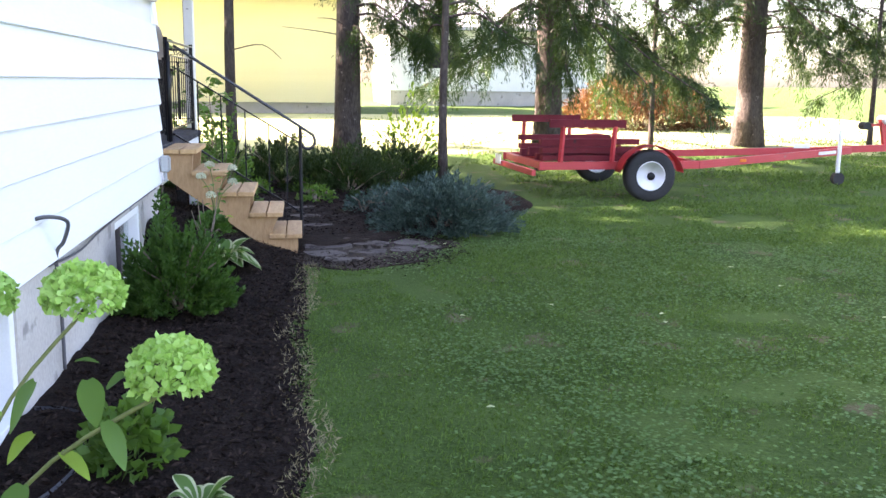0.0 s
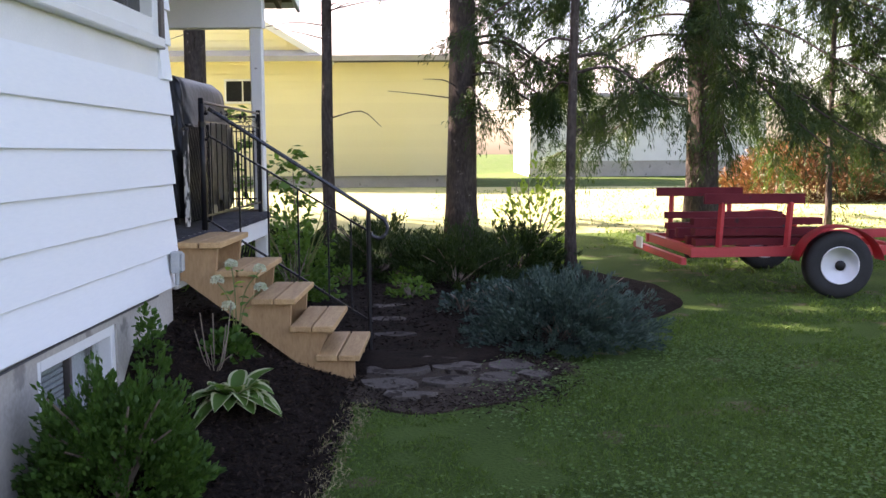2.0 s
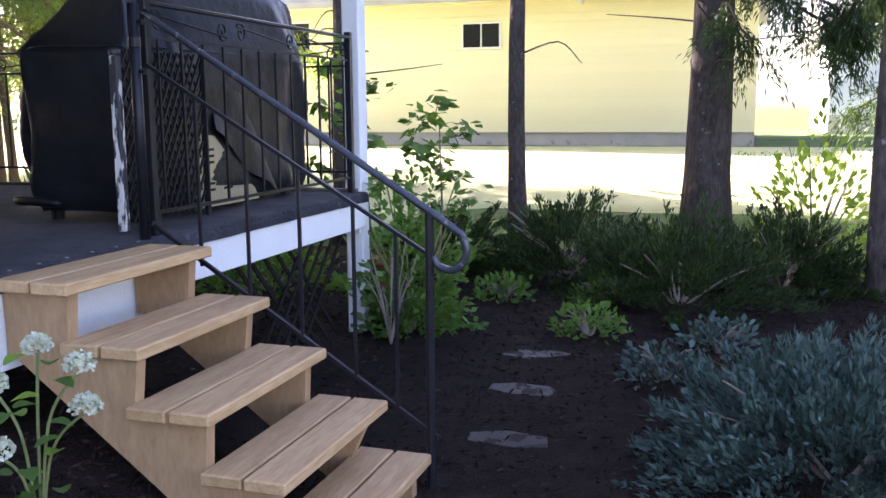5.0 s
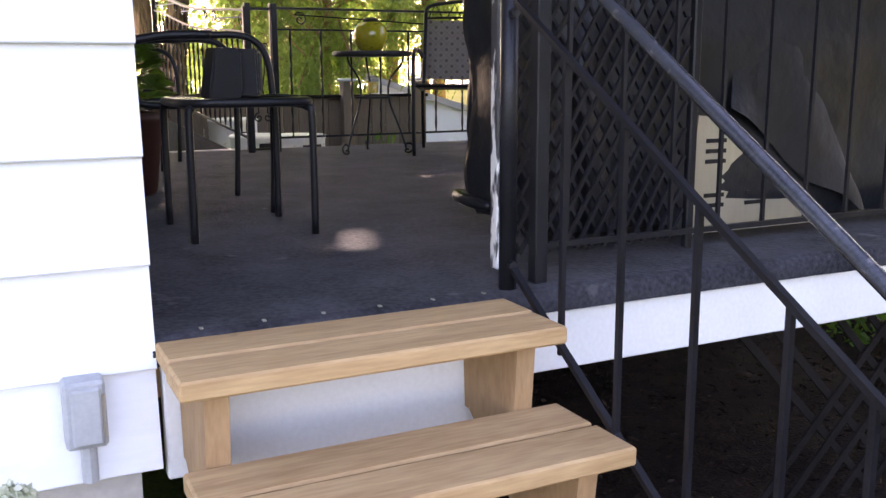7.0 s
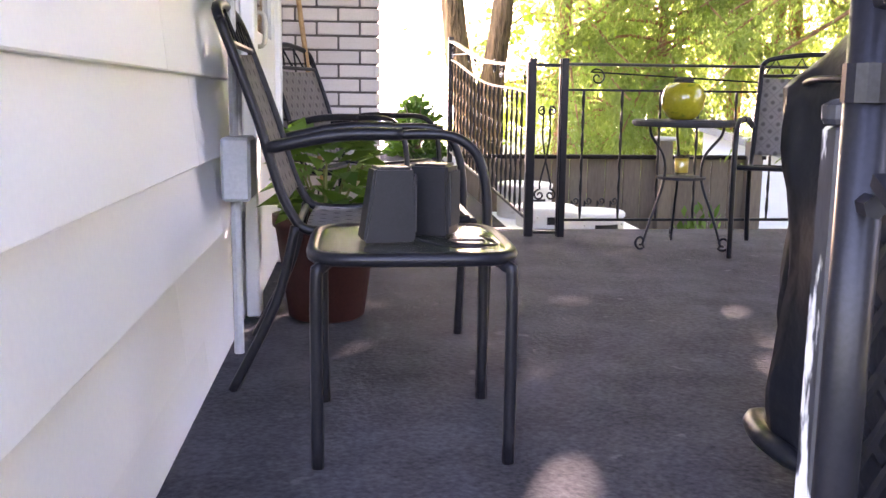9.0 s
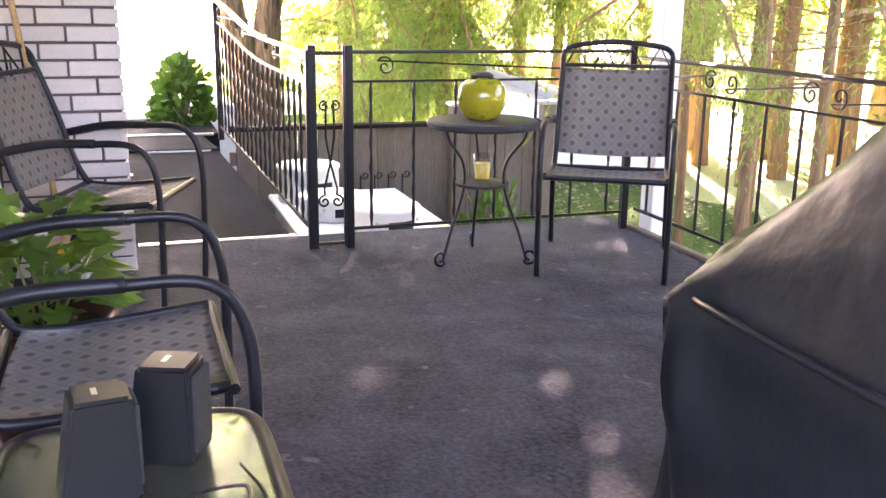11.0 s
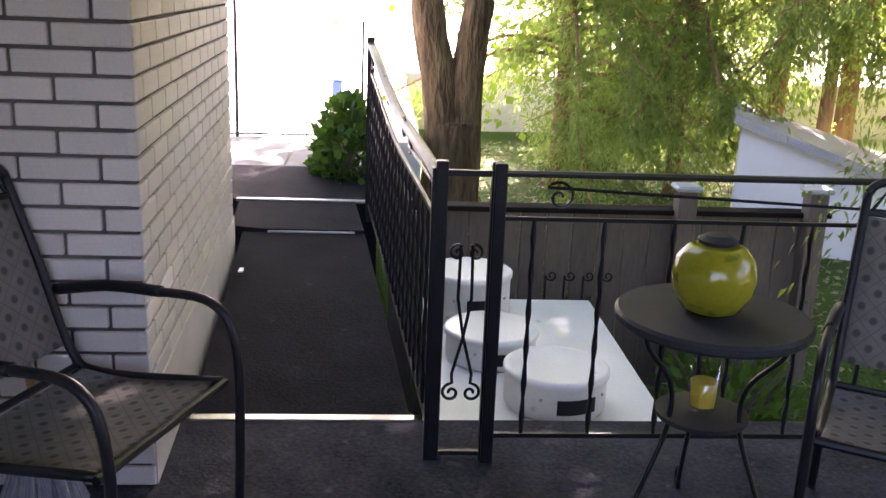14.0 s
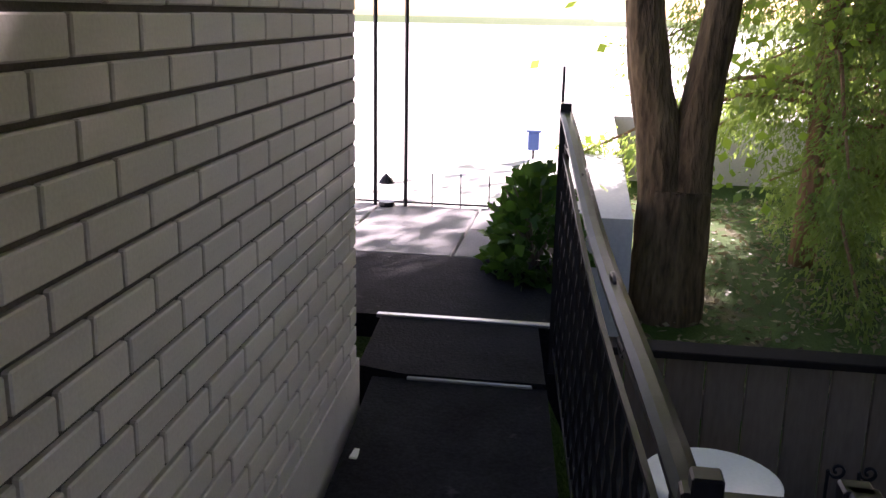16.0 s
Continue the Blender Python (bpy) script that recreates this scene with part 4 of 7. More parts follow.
def grill_cover():
    bm = bmesh.new()
    x0, x1, y0, y1 = -2.055, -1.42, 9.02, 10.66
    levels = [(0.06, 0.035), (0.12, 0.015), (0.35, 0.005), (0.60, 0.0), (0.745, 0.002), (0.775, 0.012), (0.90, 0.03), (1.0, 0.05), (1.08, 0.07), (1.13, 0.13), (1.155, 0.22)]
    fine = []
    for (ha, ia), (hb, ib) in zip(levels, levels[1:]):
        m = max(1, round((hb - ha) / 0.035))
        fine += [(ha + (hb - ha) * q / m, ia + (ib - ia) * q / m) for q in range(m)]
    levels = fine + levels[-1:]
    rings = []
    for h, ins in levels:
        ring = []
        for k in range(88):
            a = 2 * math.pi * k / 88
            c, s = math.cos(a), math.sin(a)
            e = 0.22
            px_, py_ = math.copysign(abs(c) ** e, c), math.copysign(abs(s) ** e, s)
            iy = ins * (1.5 if h > 0.7 else 1.0)
            fold_ = 0.016 * max(0.0, math.sin(k * 0.55 + h * 7.0)) ** 3 + 0.022 * math.sin(k * 0.8 + 2 * math.sin(h * 3)) * max(0.0, 1 - h * 0.85) + 0.022 * noise.noise((px_ * 3, py_ * 4, h * 3)) + 0.012 * noise.noise((px_ * 9, py_ * 11, h * 5)) + 0.028 * max(0.0, 0.35 - abs(noise.noise((py_ * 3.2 + h * 1.6, px_ * 2, h * 3.4)))) * (1 if h < 1.05 else 0.3)
            x = (x0 + x1) / 2 + px_ * ((x1 - x0) / 2 - ins + fold_)
            y = (y0 + y1) / 2 + py_ * ((y1 - y0) / 2 - iy + fold_)
            low_west = 0.22 + 0.78 * smooth01((x + 2.055) / 0.44)
            hh_ = h if h <= 0.76 else 0.76 + (h - 0.76) * low_west
            z = DECK + hh_ + (0.03 * noise.noise((px_ * 2, py_ * 2, 7)) if h < 0.1 else 0.012 * noise.noise((x * 4, y * 4, h)))
            ring.append(bm.verts.new((x, y, z)))
        rings.append(ring)
    for a, b in zip(rings, rings[1:]):
        for k in range(88):
            bm.faces.new((a[k], a[(k + 1) % 88], b[(k + 1) % 88], b[k]))
    bm.faces.new(rings[-1])
    return bm


part("cover", grill_cover(), M_COVER, grill, "wrinkled black vinyl cover", smooth=True)
part("cover_seam", tubes((curve([(-2.03, 9.05, DECK + 0.745), (-1.9, 9.010, DECK + 0.762), (-1.7, 9.012, DECK + 0.758), (-1.47, 9.020, DECK + 0.755)], 5), 0.006), seg=6), M_COVER, grill, "stitched seam", smooth=True)
part("cover_seam", tubes((curve([(-1.415, 9.12, DECK + 0.755), (-1.412, 9.6, DECK + 0.76), (-1.412, 10.1, DECK + 0.757), (-1.418, 10.56, DECK + 0.755)], 5), 0.006), seg=6), M_COVER, grill, "stitched seam", smooth=True)
bm = bmesh.new()
pan = ((9.42, 0.035), (9.99, 0.035), (9.95, 0.09), (9.76, 0.22), (9.58, 0.37), (9.46, 0.38))
pa = [bm.verts.new((-1.405, y, DECK + z)) for y, z in pan]
pb = [bm.verts.new((-1.44, y, DECK + z)) for y, z in pan]
bm.faces.new(pa)
bm.faces.new(pb[::-1])
for k in range(6):
    bm.faces.new((pa[k], pa[(k + 1) % 6], pb[(k + 1) % 6], pb[k]))
part("side_panel", bm, M_STEEL, grill, "stainless steel panel showing below the cover")
for y, zs in ((9.49, (0.11, 0.14, 0.24, 0.27, 0.30)), (9.65, (0.11, 0.14, 0.22, 0.25))):
    for z in zs:
        part("vent_slot", boxes((-1.407, y, DECK + z, -1.401, y + 0.075, DECK + z + 0.012)), M_BLACK, grill)
bm = bmesh.new()
n = 24
rows = []
for i in range(n + 1):
    f = i / n
    rows.append([bm.verts.new((-1.375 - 0.012 * math.sin(5 * f + j) - 0.012 * j + 0.014 * noise.noise((f * 5, j * 1.3, 3)), 9.55 + 0.58 * f + 0.02 * j * (1 - f), DECK + 0.40 - 0.36 * f ** 0.95 + 0.02 * math.sin(9 * f) + 0.075 * j * (1 + 0.5 * math.sin(4 * f)))) for j in range(6)])
for a, b in zip(rows, rows[1:]):
    for j in range(5):
        bm.faces.new((a[j], a[j + 1], b[j + 1], b[j]))
part("cover_flap", bm, M_COVER, grill, "loose crumpled flap of the cover", smooth=True)
for x in (-1.97, -1.52):
    for y in (9.15, 10.5):
        part("caster", lathe([(0.012, 0.0), (0.03, 0.004), (0.03, 0.05), (0.012, 0.062)], (x, y, DECK + 0.002), 12), M_BLACK, grill)
part("cover_hem", tubes((curve([(-2.10, 9.10, DECK + 0.085), (-2.08, 9.03, DECK + 0.10), (-1.98, 9.0, DECK + 0.10), (-1.84, 9.02, DECK + 0.09)], 5), [0.018] + [0.021] * 13 + [0.016, 0.010]), seg=8), M_COVER, grill, "gathered black hem", smooth=True)


# ---- furniture of the porch ----
def add_uv(ob, u, v):
    me = ob.data
    uv = me.uv_layers.new(name="UVMap")
    co = [me.vertices[lp.vertex_index].co for lp in me.loops]
    uv.data.foreach_set("uv", [w for c in co for w in (u(c), v(c))])


def sling_chair(at, turn, label):
    """Patio armchair, facing its own +y."""
    c = thing("patio_chair", at, turn, label, "chair", "patterned sling patio chairs")
    r = 0.0125
    for s in (1, -1):
        x = 0.265 * s
        part("front_leg", tubes((curve([(x, 0.26, 0.0), (x, 0.27, 0.25), (x, 0.265, 0.52), (x, 0.20, 0.625), (x, 0.05, 0.635)], 6), r)), M_IRON, c, world=False, smooth=True)
        part("armrest", tubes((curve([(x, 0.06, 0.636), (x, -0.1, 0.632), (x, -0.265, 0.60)], 6), [0.016] * 12 + [0.013])), M_IRON, c, world=False, smooth=True)
        part("rear_leg", tubes((curve([(x * 1.02, -0.36, 0.0), (x * 0.99, -0.25, 0.22), (x * 0.97, -0.20, 0.41)], 6), r)), M_IRON, c, world=False, smooth=True)
        part("back_upright", tubes((curve([(x * 0.95, 0.23, 0.425), (x * 0.95, -0.12, 0.395), (x * 0.95, -0.215, 0.45), (x * 0.94, -0.29, 0.68), (x * 0.93, -0.37, 0.90)], 7), r)), M_IRON, c, world=False, smooth=True)
    part("top_arch", tubes((curve([(-0.247, -0.37, 0.90), (-0.2, -0.383, 0.935), (0, -0.39, 0.955), (0.2, -0.383, 0.935), (0.247, -0.37, 0.90)], 6), 0.0125)), M_IRON, c, world=False, smooth=True)
    part("cross_bar", tubes(([(-0.247, -0.352, 0.85), (0.247, -0.352, 0.85)], 0.009), seg=6), M_IRON, c, world=False)
    for k in range(4):
        xa = -0.19 + 0.125 * k
        part("brace", tubes(([(xa - 0.045, -0.354, 0.853), (xa, -0.384, 0.937), (xa + 0.045, -0.354, 0.853)], 0.005), seg=5), M_IRON, c, world=False)
    part("seat_bar", tubes(([(-0.26, 0.235, 0.42), (0.26, 0.235, 0.42)], 0.0115), seg=8), M_IRON, c, world=False)
    part("stretcher", tubes(([(-0.262, -0.20, 0.40), (0.262, -0.20, 0.40)], 0.010), seg=8), M_IRON, c, world=False)
    for nm, path in (("seat_sling", [(0.232, 0.432), (0.1, 0.412), (-0.05, 0.398), (-0.17, 0.404)]), ("back_sling", [(-0.222, 0.46), (-0.262, 0.58), (-0.30, 0.70), (-0.348, 0.842)])):
        bm = bmesh.new()
        pts = curve([(0, y, z) for y, z in path], 5)
        nx = 6
        up_ = []
        for q in pts:
            up_.append([bm.verts.new((x, q.y - 0.012 * math.cos(x * 6), q.z - 0.010 * math.cos(x * 6.2))) for x in np.linspace(-0.245, 0.245, nx + 1)])
        for a, b in zip(up_, up_[1:]):
            for i in range(nx):
                bm.faces.new((a[i], a[i + 1], b[i + 1], b[i]))
        bmesh.ops.solidify(bm, geom=bm.faces, thickness=0.005)
        ob = part(nm, bm, M_SLING, c, "grey woven fabric with a dark crossing pattern", world=False, smooth=True)
        add_uv(ob, lambda q: q.x, (lambda q: q.y) if nm == "seat_sling" else (lambda q: q.z))
    return c


sling_chair((-2.90, 8.29, DECK), 0, "black framed patio chair with patterned fabric against the house wall")
sling_chair((-4.65, 8.29, DECK), -20, "black framed patio chair with patterned fabric beside the brick wall")
sling_chair((-4.58, 10.33, DECK), -121, "black framed patio chair with patterned fabric in the railing corner")

side = thing("glass_side_table", (-2.33, 8.35, DECK), 0, "low black metal side table with a pebbled glass top", "table")
for sx in (1, -1):
    for sy in (1, -1):
        part("leg", tubes((curve([(0.205 * sx, 0.19 * sy, 0.0), (0.205 * sx, 0.19 * sy, 0.36), (0.195 * sx, 0.18 * sy, 0.40), (0.15 * sx, 0.15 * sy, 0.412)], 5), 0.0125)), M_IRON, side, world=False, smooth=True)
bm = bmesh.new()
ring = [Vector((math.copysign(abs(math.cos(a)) ** 0.35, math.cos(a)) * 0.215, math.copysign(abs(math.sin(a)) ** 0.35, math.sin(a)) * 0.2, 0.418)) for a in (2 * math.pi * k / 48 for k in range(49))]
tube(bm, ring, 0.014, 8, cap=False)
part("rim", bm, M_IRON, side, world=False, smooth=True)
part("glass_top", prism(bmesh.new(), [(q.x * 0.97, q.y * 0.97) for q in ring[:-1]], 0.419, 0.427), M_TABLE_GLASS, side, "pebbled greenish glass", world=False)
for x, y, tn in ((-2.30, 8.30, 8), (-2.40, 8.40, -22)):
    sp = thing("desktop_speaker", (x, y, DECK + 0.4285), tn, "small black desktop speaker on the side table", "speaker", "pair of black speakers")
    bm = bmesh.new()
    vs = [bm.verts.new(p) for p in ((-0.045, -0.055, 0), (0.045, -0.055, 0), (0.045, 0.055, 0), (-0.045, 0.055, 0), (-0.04, -0.03, 0.155), (0.04, -0.03, 0.155), (0.04, 0.05, 0.155), (-0.04, 0.05, 0.155))]
    for f in ((0, 1, 2, 3), (7, 6, 5, 4), (0, 4, 5, 1), (1, 5, 6, 2), (2, 6, 7, 3), (3, 7, 4, 0)):
        bm.faces.new([vs[i] for i in f])
    bmesh.ops.bevel(bm, geom=bm.edges[:], offset=0.006, segments=2, affect="EDGES")
    part("cabinet", bm, M_BLACK, sp, world=False)
    part("grille", boxes((-0.036, 0.052, 0.02, 0.036, 0.0585, 0.14), bev=0.002), M_RUBBER, sp, world=False)
    part("badge", boxes((-0.012, 0.0, 0.1552, 0.012, 0.008, 0.1562)), M_STEEL, sp, world=False)
cb = thing("audio_cable", (-2.2, 8.42, DECK + 0.43), label="thin black cable coiled on the side table", category="cable")
part("cable", tubes((curve([(-2.28, 8.36, DECK + 0.434), (-2.2, 8.40, DECK + 0.434), (-2.17, 8.48, DECK + 0.434), (-2.25, 8.50, DECK + 0.434), (-2.24, 8.43, DECK + 0.437), (-2.17, 8.44, DECK + 0.440), (-2.2, 8.52, DECK + 0.434), (-2.32, 8.50, DECK + 0.434)], 8), 0.003), seg=5), M_BLACK, cb)

tb = thing("bistro_table", (-4.80, 9.83, DECK), 15, "small round grey bistro table with scrolled iron legs", "table")
part("tabletop", lathe([(0.18, 0.596), (0.237, 0.598), (0.247, 0.608), (0.247, 0.622), (0.239, 0.630), (0.0, 0.630)], seg=40), M_TABLE, tb, world=False)
part("lower_shelf", lathe([(0.10, 0.34), (0.118, 0.342), (0.12, 0.355), (0.0, 0.360)], seg=28), M_TABLE, tb, world=False)
for k in range(3):
    a = 2 * math.pi * k / 3 + 0.6
    u = Vector((math.cos(a), math.sin(a), 0))
    pts = curve([u * 0.20 + Vector((0, 0, 0.598)), u * 0.185 + Vector((0, 0, 0.55)), u * 0.11 + Vector((0, 0, 0.45)), u * 0.105 + Vector((0, 0, 0.33)), u * 0.17 + Vector((0, 0, 0.16)), u * 0.215 + Vector((0, 0, 0.03))], 6)
    pts += spiral(u * 0.227 + Vector((0, 0, 0.042)), 0.038, 0.012, 1.25, math.radians(200), u, Vector((0, 0, 1)))[2:]
    part("leg", tubes((pts, 0.007), seg=6), M_IRON, tb, world=False, smooth=True)
jar = thing("green_jar", (-4.80, 9.82, DECK + 0.631), label="round glossy olive green ceramic jar on the bistro table", category="jar")
part("bowl", lathe([(0.05, 0.0), (0.075, 0.015), (0.10, 0.06), (0.105, 0.10), (0.095, 0.145), (0.07, 0.172), (0.048, 0.18), (0.045, 0.172)], seg=36), M_GREEN_GLAZE, jar, world=False, smooth=True)
part("lid", lathe([(0.0, 0.178), (0.046, 0.180), (0.05, 0.19), (0.03, 0.202), (0.0, 0.203)], seg=24), M_TABLE, jar, "dark lid", world=False)
can = thing("glass_candle", (-4.80, 9.83, DECK + 0.361), label="yellow candle in a clear glass tumbler on the lower shelf", category="candle")
g = part("glass", lathe([(0.034, 0.0), (0.036, 0.005), (0.04, 0.12), (0.036, 0.12), (0.032, 0.012), (0.0, 0.011)], seg=20), M_GLASS, can, world=False, smooth=True)
g.visible_shadow = False
part("wax", lathe([(0.0, 0.013), (0.031, 0.013), (0.034, 0.08), (0.0, 0.081)], seg=20), M_CANDLE, can, "yellow wax", world=False)

pot = thing("potted_plant", (-3.42, 8.14, DECK), label="leafy green plant in a dark red planter by the wall", category="potted plant")
part("planter", lathe([(0.11, 0.0), (0.125, 0.01), (0.165, 0.30), (0.175, 0.31), (0.175, 0.345), (0.155, 0.345), (0.15, 0.30)], seg=24), M_POT, pot, world=False, smooth=True)
part("soil", lathe([(0.0, 0.30), (0.152, 0.31), (0.0, 0.325)], seg=16), M_MULCH, pot, world=False)
n = 130
a = rng.uniform(0, 6.28, n)
h = rng.uniform(0.0, 1, n)
P = np.stack([np.cos(a) * 0.16 * h ** 0.5, np.sin(a) * 0.13 * h ** 0.5, 0.34 + 0.27 * rng.uniform(0, 1, n)], 1)
D = np.stack([np.cos(a), np.sin(a), rng.uniform(-0.2, 0.7, n)], 1)
part("leaf_mass", leaf_cloud("leaf_mass", P, D, rng.uniform(0.09, 0.15, n), rng.uniform(0.06, 0.09, n), 0.2, np.tile([0, 0, 1.0], (n, 1)) + rng.normal(size=(n, 3)) * 0.3, 0.08), L_GREEN, pot, world=False)
bm = bmesh.new()
for k in range(10):
    aa = k * 0.63
    tube(bm, curve([(0.03 * math.cos(aa), 0.03 * math.sin(aa), 0.31), (0.09 * math.cos(aa), 0.08 * math.sin(aa), 0.42), (0.15 * math.cos(aa), 0.13 * math.sin(aa), 0.5)], 4), 0.004, 5)
part("stem", bm, M_STEM, pot, world=False)

broom = thing("broom", (-4.96, 8.12, DECK), label="yellow headed broom with grey bristles leaning on brick", category="broom")
part("broom_handle", tubes(([(-4.93, 8.10, DECK + 0.14), (-4.985, 7.94, DECK + 1.42)], 0.012), seg=8), M_WOOD, broom, "pale wooden handle")
part("head", boxes((-4.99, 7.99, DECK + 0.115, -4.90, 8.16, DECK + 0.16), bev=0.012), M_YELLOW_PLASTIC, broom, "yellow plastic head")
bm = bmesh.new()
for k in range(220):
    x, y = random.uniform(-4.98, -4.91), random.uniform(8.0, 8.15)
    tube(bm, [(x, y, DECK + 0.117), (x + random.uniform(-0.01, 0.05), y + (y - 8.06) * 0.6, DECK + 0.004)], 0.0028, 3)
tagged(part("bristle_tuft", bm, M_BRISTLE, broom, "splayed grey bristles"), kind="stuff")

# fixtures on the walls
ub = thing("utility_box", (-2.95, WY + 0.03, 1.40), label="grey electric box with conduit on the porch wall", category="electric box")
part("box", boxes((-3.02, WY + 0.022, 1.36, -2.86, WY + 0.10, 1.53), bev=0.008), M_GREYBOX, ub)
part("conduit", tubes(([(-2.94, WY + 0.05, DECK + 0.01), (-2.94, WY + 0.05, 1.36)], 0.014), seg=8), M_GREYBOX, ub)
part("conduit", tubes(([(-2.94, WY + 0.05, 1.53), (-2.94, WY + 0.05, 2.7)], 0.012), seg=8), M_GREYBOX, ub)
ol = thing("outdoor_outlet", (WX, 7.74, 0.72), label="grey weatherproof outlet box on the siding corner", category="outlet")
part("box", boxes((WX + 0.016, 7.70, 0.735, WX + 0.075, 7.775, 0.865), bev=0.006), M_GREYBOX, ol)
part("lid", boxes((WX + 0.076, 7.712, 0.745, WX + 0.088, 7.765, 0.855), bev=0.004), M_GREYBOX, ol, "hinged cover")
part("hinge", tubes(([(WX + 0.08, 7.768, 0.76), (WX + 0.08, 7.768, 0.84)], 0.005), seg=6), M_STEEL, ol)
part("conduit", tubes(([(WX + 0.045, 7.74, 0.66), (WX + 0.045, 7.74, 0.735)], 0.015), seg=8), M_GREYBOX, ol)
cbl = thing("wall_cable", (WX, 4.3, 0.6), label="black cable looping out of the siding to the ground", category="cable")
part("cable", tubes((curve([(WX - 0.01, 4.13, 0.875), (WX + 0.06, 4.17, 0.885), (WX + 0.10, 4.32, 0.84), (WX + 0.06, 4.40, 0.74), (WX + 0.01, 4.45, 0.66), (WX + 0.005, 4.5, 0.4), (WX + 0.005, 4.5, 0.1)], 7), 0.009), seg=7), M_CABLE, cbl, smooth=True)
cbl = thing("foundation_cable", (WX, 5.4, 0.69), label="thin grey cable sagging along the siding edge", category="cable")
part("cable", tubes((curve([(WX + 0.002, 4.35, 0.635), (WX + 0.004, 4.9, 0.60), (WX + 0.004, 5.4, 0.62), (WX + 0.002, 6.2, 0.632), (WX + 0.002, 7.5, 0.63)], 8), 0.006), seg=6), M_CABLE, cbl)
wl = thing("window_well", (-1.0, 3.45, 0.0), label="low grey corrugated steel window well in the mulch", category="window well")
bm = bmesh.new()
rows = []
for k in range(25):
    a = math.pi * k / 24
    x, y = WX + 0.32 * math.sin(a) ** 0.7, 3.44 - 0.55 * math.cos(a)
    rows.append([bm.verts.new((x + 0.006 * (i % 2) * math.sin(a), y, -0.16 + 0.032 * i)) for i in range(9)])
for a, b in zip(rows, rows[1:]):
    for i in range(8):
        bm.faces.new((a[i], a[i + 1], b[i + 1], b[i]))
bmesh.ops.solidify(bm, geom=bm.faces, thickness=0.004)
part("well_wall", bm, M_WELL, wl)

# ---- boat trailer ----
tr = thing("boat_trailer", (5.0, 12.3, 0), label="empty red boat trailer with carpeted bunks parked on the lawn", category="trailer")
GT = lambda x, y: ground_z(x, y)
n0, n1, n2 = Vector((2.95, 11.47, 0.44)), Vector((5.15, 11.62, 0.44)), Vector((8.06, 12.83, 0.54))
f0, f1, f2 = Vector((2.85, 13.12, 0.44)), Vector((5.05, 13.25, 0.46)), Vector((8.06, 12.97, 0.54))


def bar(bm, a, b, w, h):
    """A box beam from a to b."""
    a, b = Vector(a), Vector(b)
    d = b - a
    u = d.normalized()
    s = Vector((0, 0, 1)).cross(u).normalized()
    t = u.cross(s)
    vs = [bm.verts.new(q + s * i * w / 2 + t * j * h / 2) for q in (a, b) for i, j in ((-1, -1), (1, -1), (1, 1), (-1, 1))]
    for f in ((0, 1, 2, 3), (7, 6, 5, 4), (0, 4, 5, 1), (1, 5, 6, 2), (2, 6, 7, 3), (3, 7, 4, 0)):
        bm.faces.new([vs[i] for i in f])
    return bm


def bars(*rows):
    bm = bmesh.new()
    for r in rows:
        bar(bm, *r)
    return bm


part("side_rail", bars((n0, n1, 0.06, 0.10), (n1, n2, 0.06, 0.10)), M_RED, tr)
part("side_rail", bars((f0, f1, 0.06, 0.10), (f1, f2, 0.06, 0.10)), M_RED, tr)
part("tongue", bars((n2 + Vector((-0.35, 0.07, 0.0)), (9.75, 13.02, 0.60), 0.085, 0.10)), M_RED, tr)
part("coupler", bars(((9.74, 13.02, 0.61), (10.0, 13.03, 0.62), 0.07, 0.07)), M_RIM, tr)
part("cross_member", bars((n0 + Vector((0.06, 0.03, 0)), f0 + Vector((0.06, -0.03, 0)), 0.07, 0.09)), M_RED, tr)
part("cross_member", bars((n1, f1, 0.07, 0.08)), M_RED, tr)
part("axle", bars(((4.35, 11.5, 0.34), (4.30, 13.1, 0.36), 0.06, 0.06)), M_RED, tr)
part("light_bar", bars(((2.86, 11.36, 0.36), (2.74, 13.2, 0.36), 0.05, 0.07)), M_RED, tr)
part("roller", tubes(([(2.98, 11.75, 0.40), (3.12, 11.78, 0.40)], 0.05), seg=12), M_RUBBER, tr)
part("licence_plate", bars(((2.70, 12.95, 0.42), (2.72, 12.70, 0.42), 0.01, 0.13)), M_WHITE_PLASTIC, tr, "pale licence plate")
for base, s in ((n0, 1), (f0, -1)):
    for dx in (0.28, 0.96):
        part("guide_post", bars((base + Vector((dx, 0.0, 0.05)), base + Vector((dx + 0.02, -0.03 * s, 0.50)), 0.045, 0.045)), M_RED, tr)
    part("guide_board", bars((base + Vector((0.12, -0.03 * s, 0.535)), base + Vector((1.12, -0.01 * s, 0.535)), 0.05, 0.10)), M_BUNK, tr, "dark red carpeted guide board")
for k in range(3):
    y = 11.85 + 0.42 * k
    part("bunk", bars(((3.0, y, 0.52 + 0.05 * (k == 1)), (4.5, y + 0.06, 0.52 + 0.05 * (k == 1)), 0.11, 0.10)), M_BUNK, tr, "carpeted bunk board")
for yy, zz in ((11.62, 0.53), (11.66, 0.63), (11.70, 0.73), (12.85, 0.60), (12.88, 0.72)):
    part("bunk", bars(((3.02, yy, zz), (4.35, yy + 0.07, zz), 0.14, 0.07)), M_BUNK, tr, "dark red carpeted board")
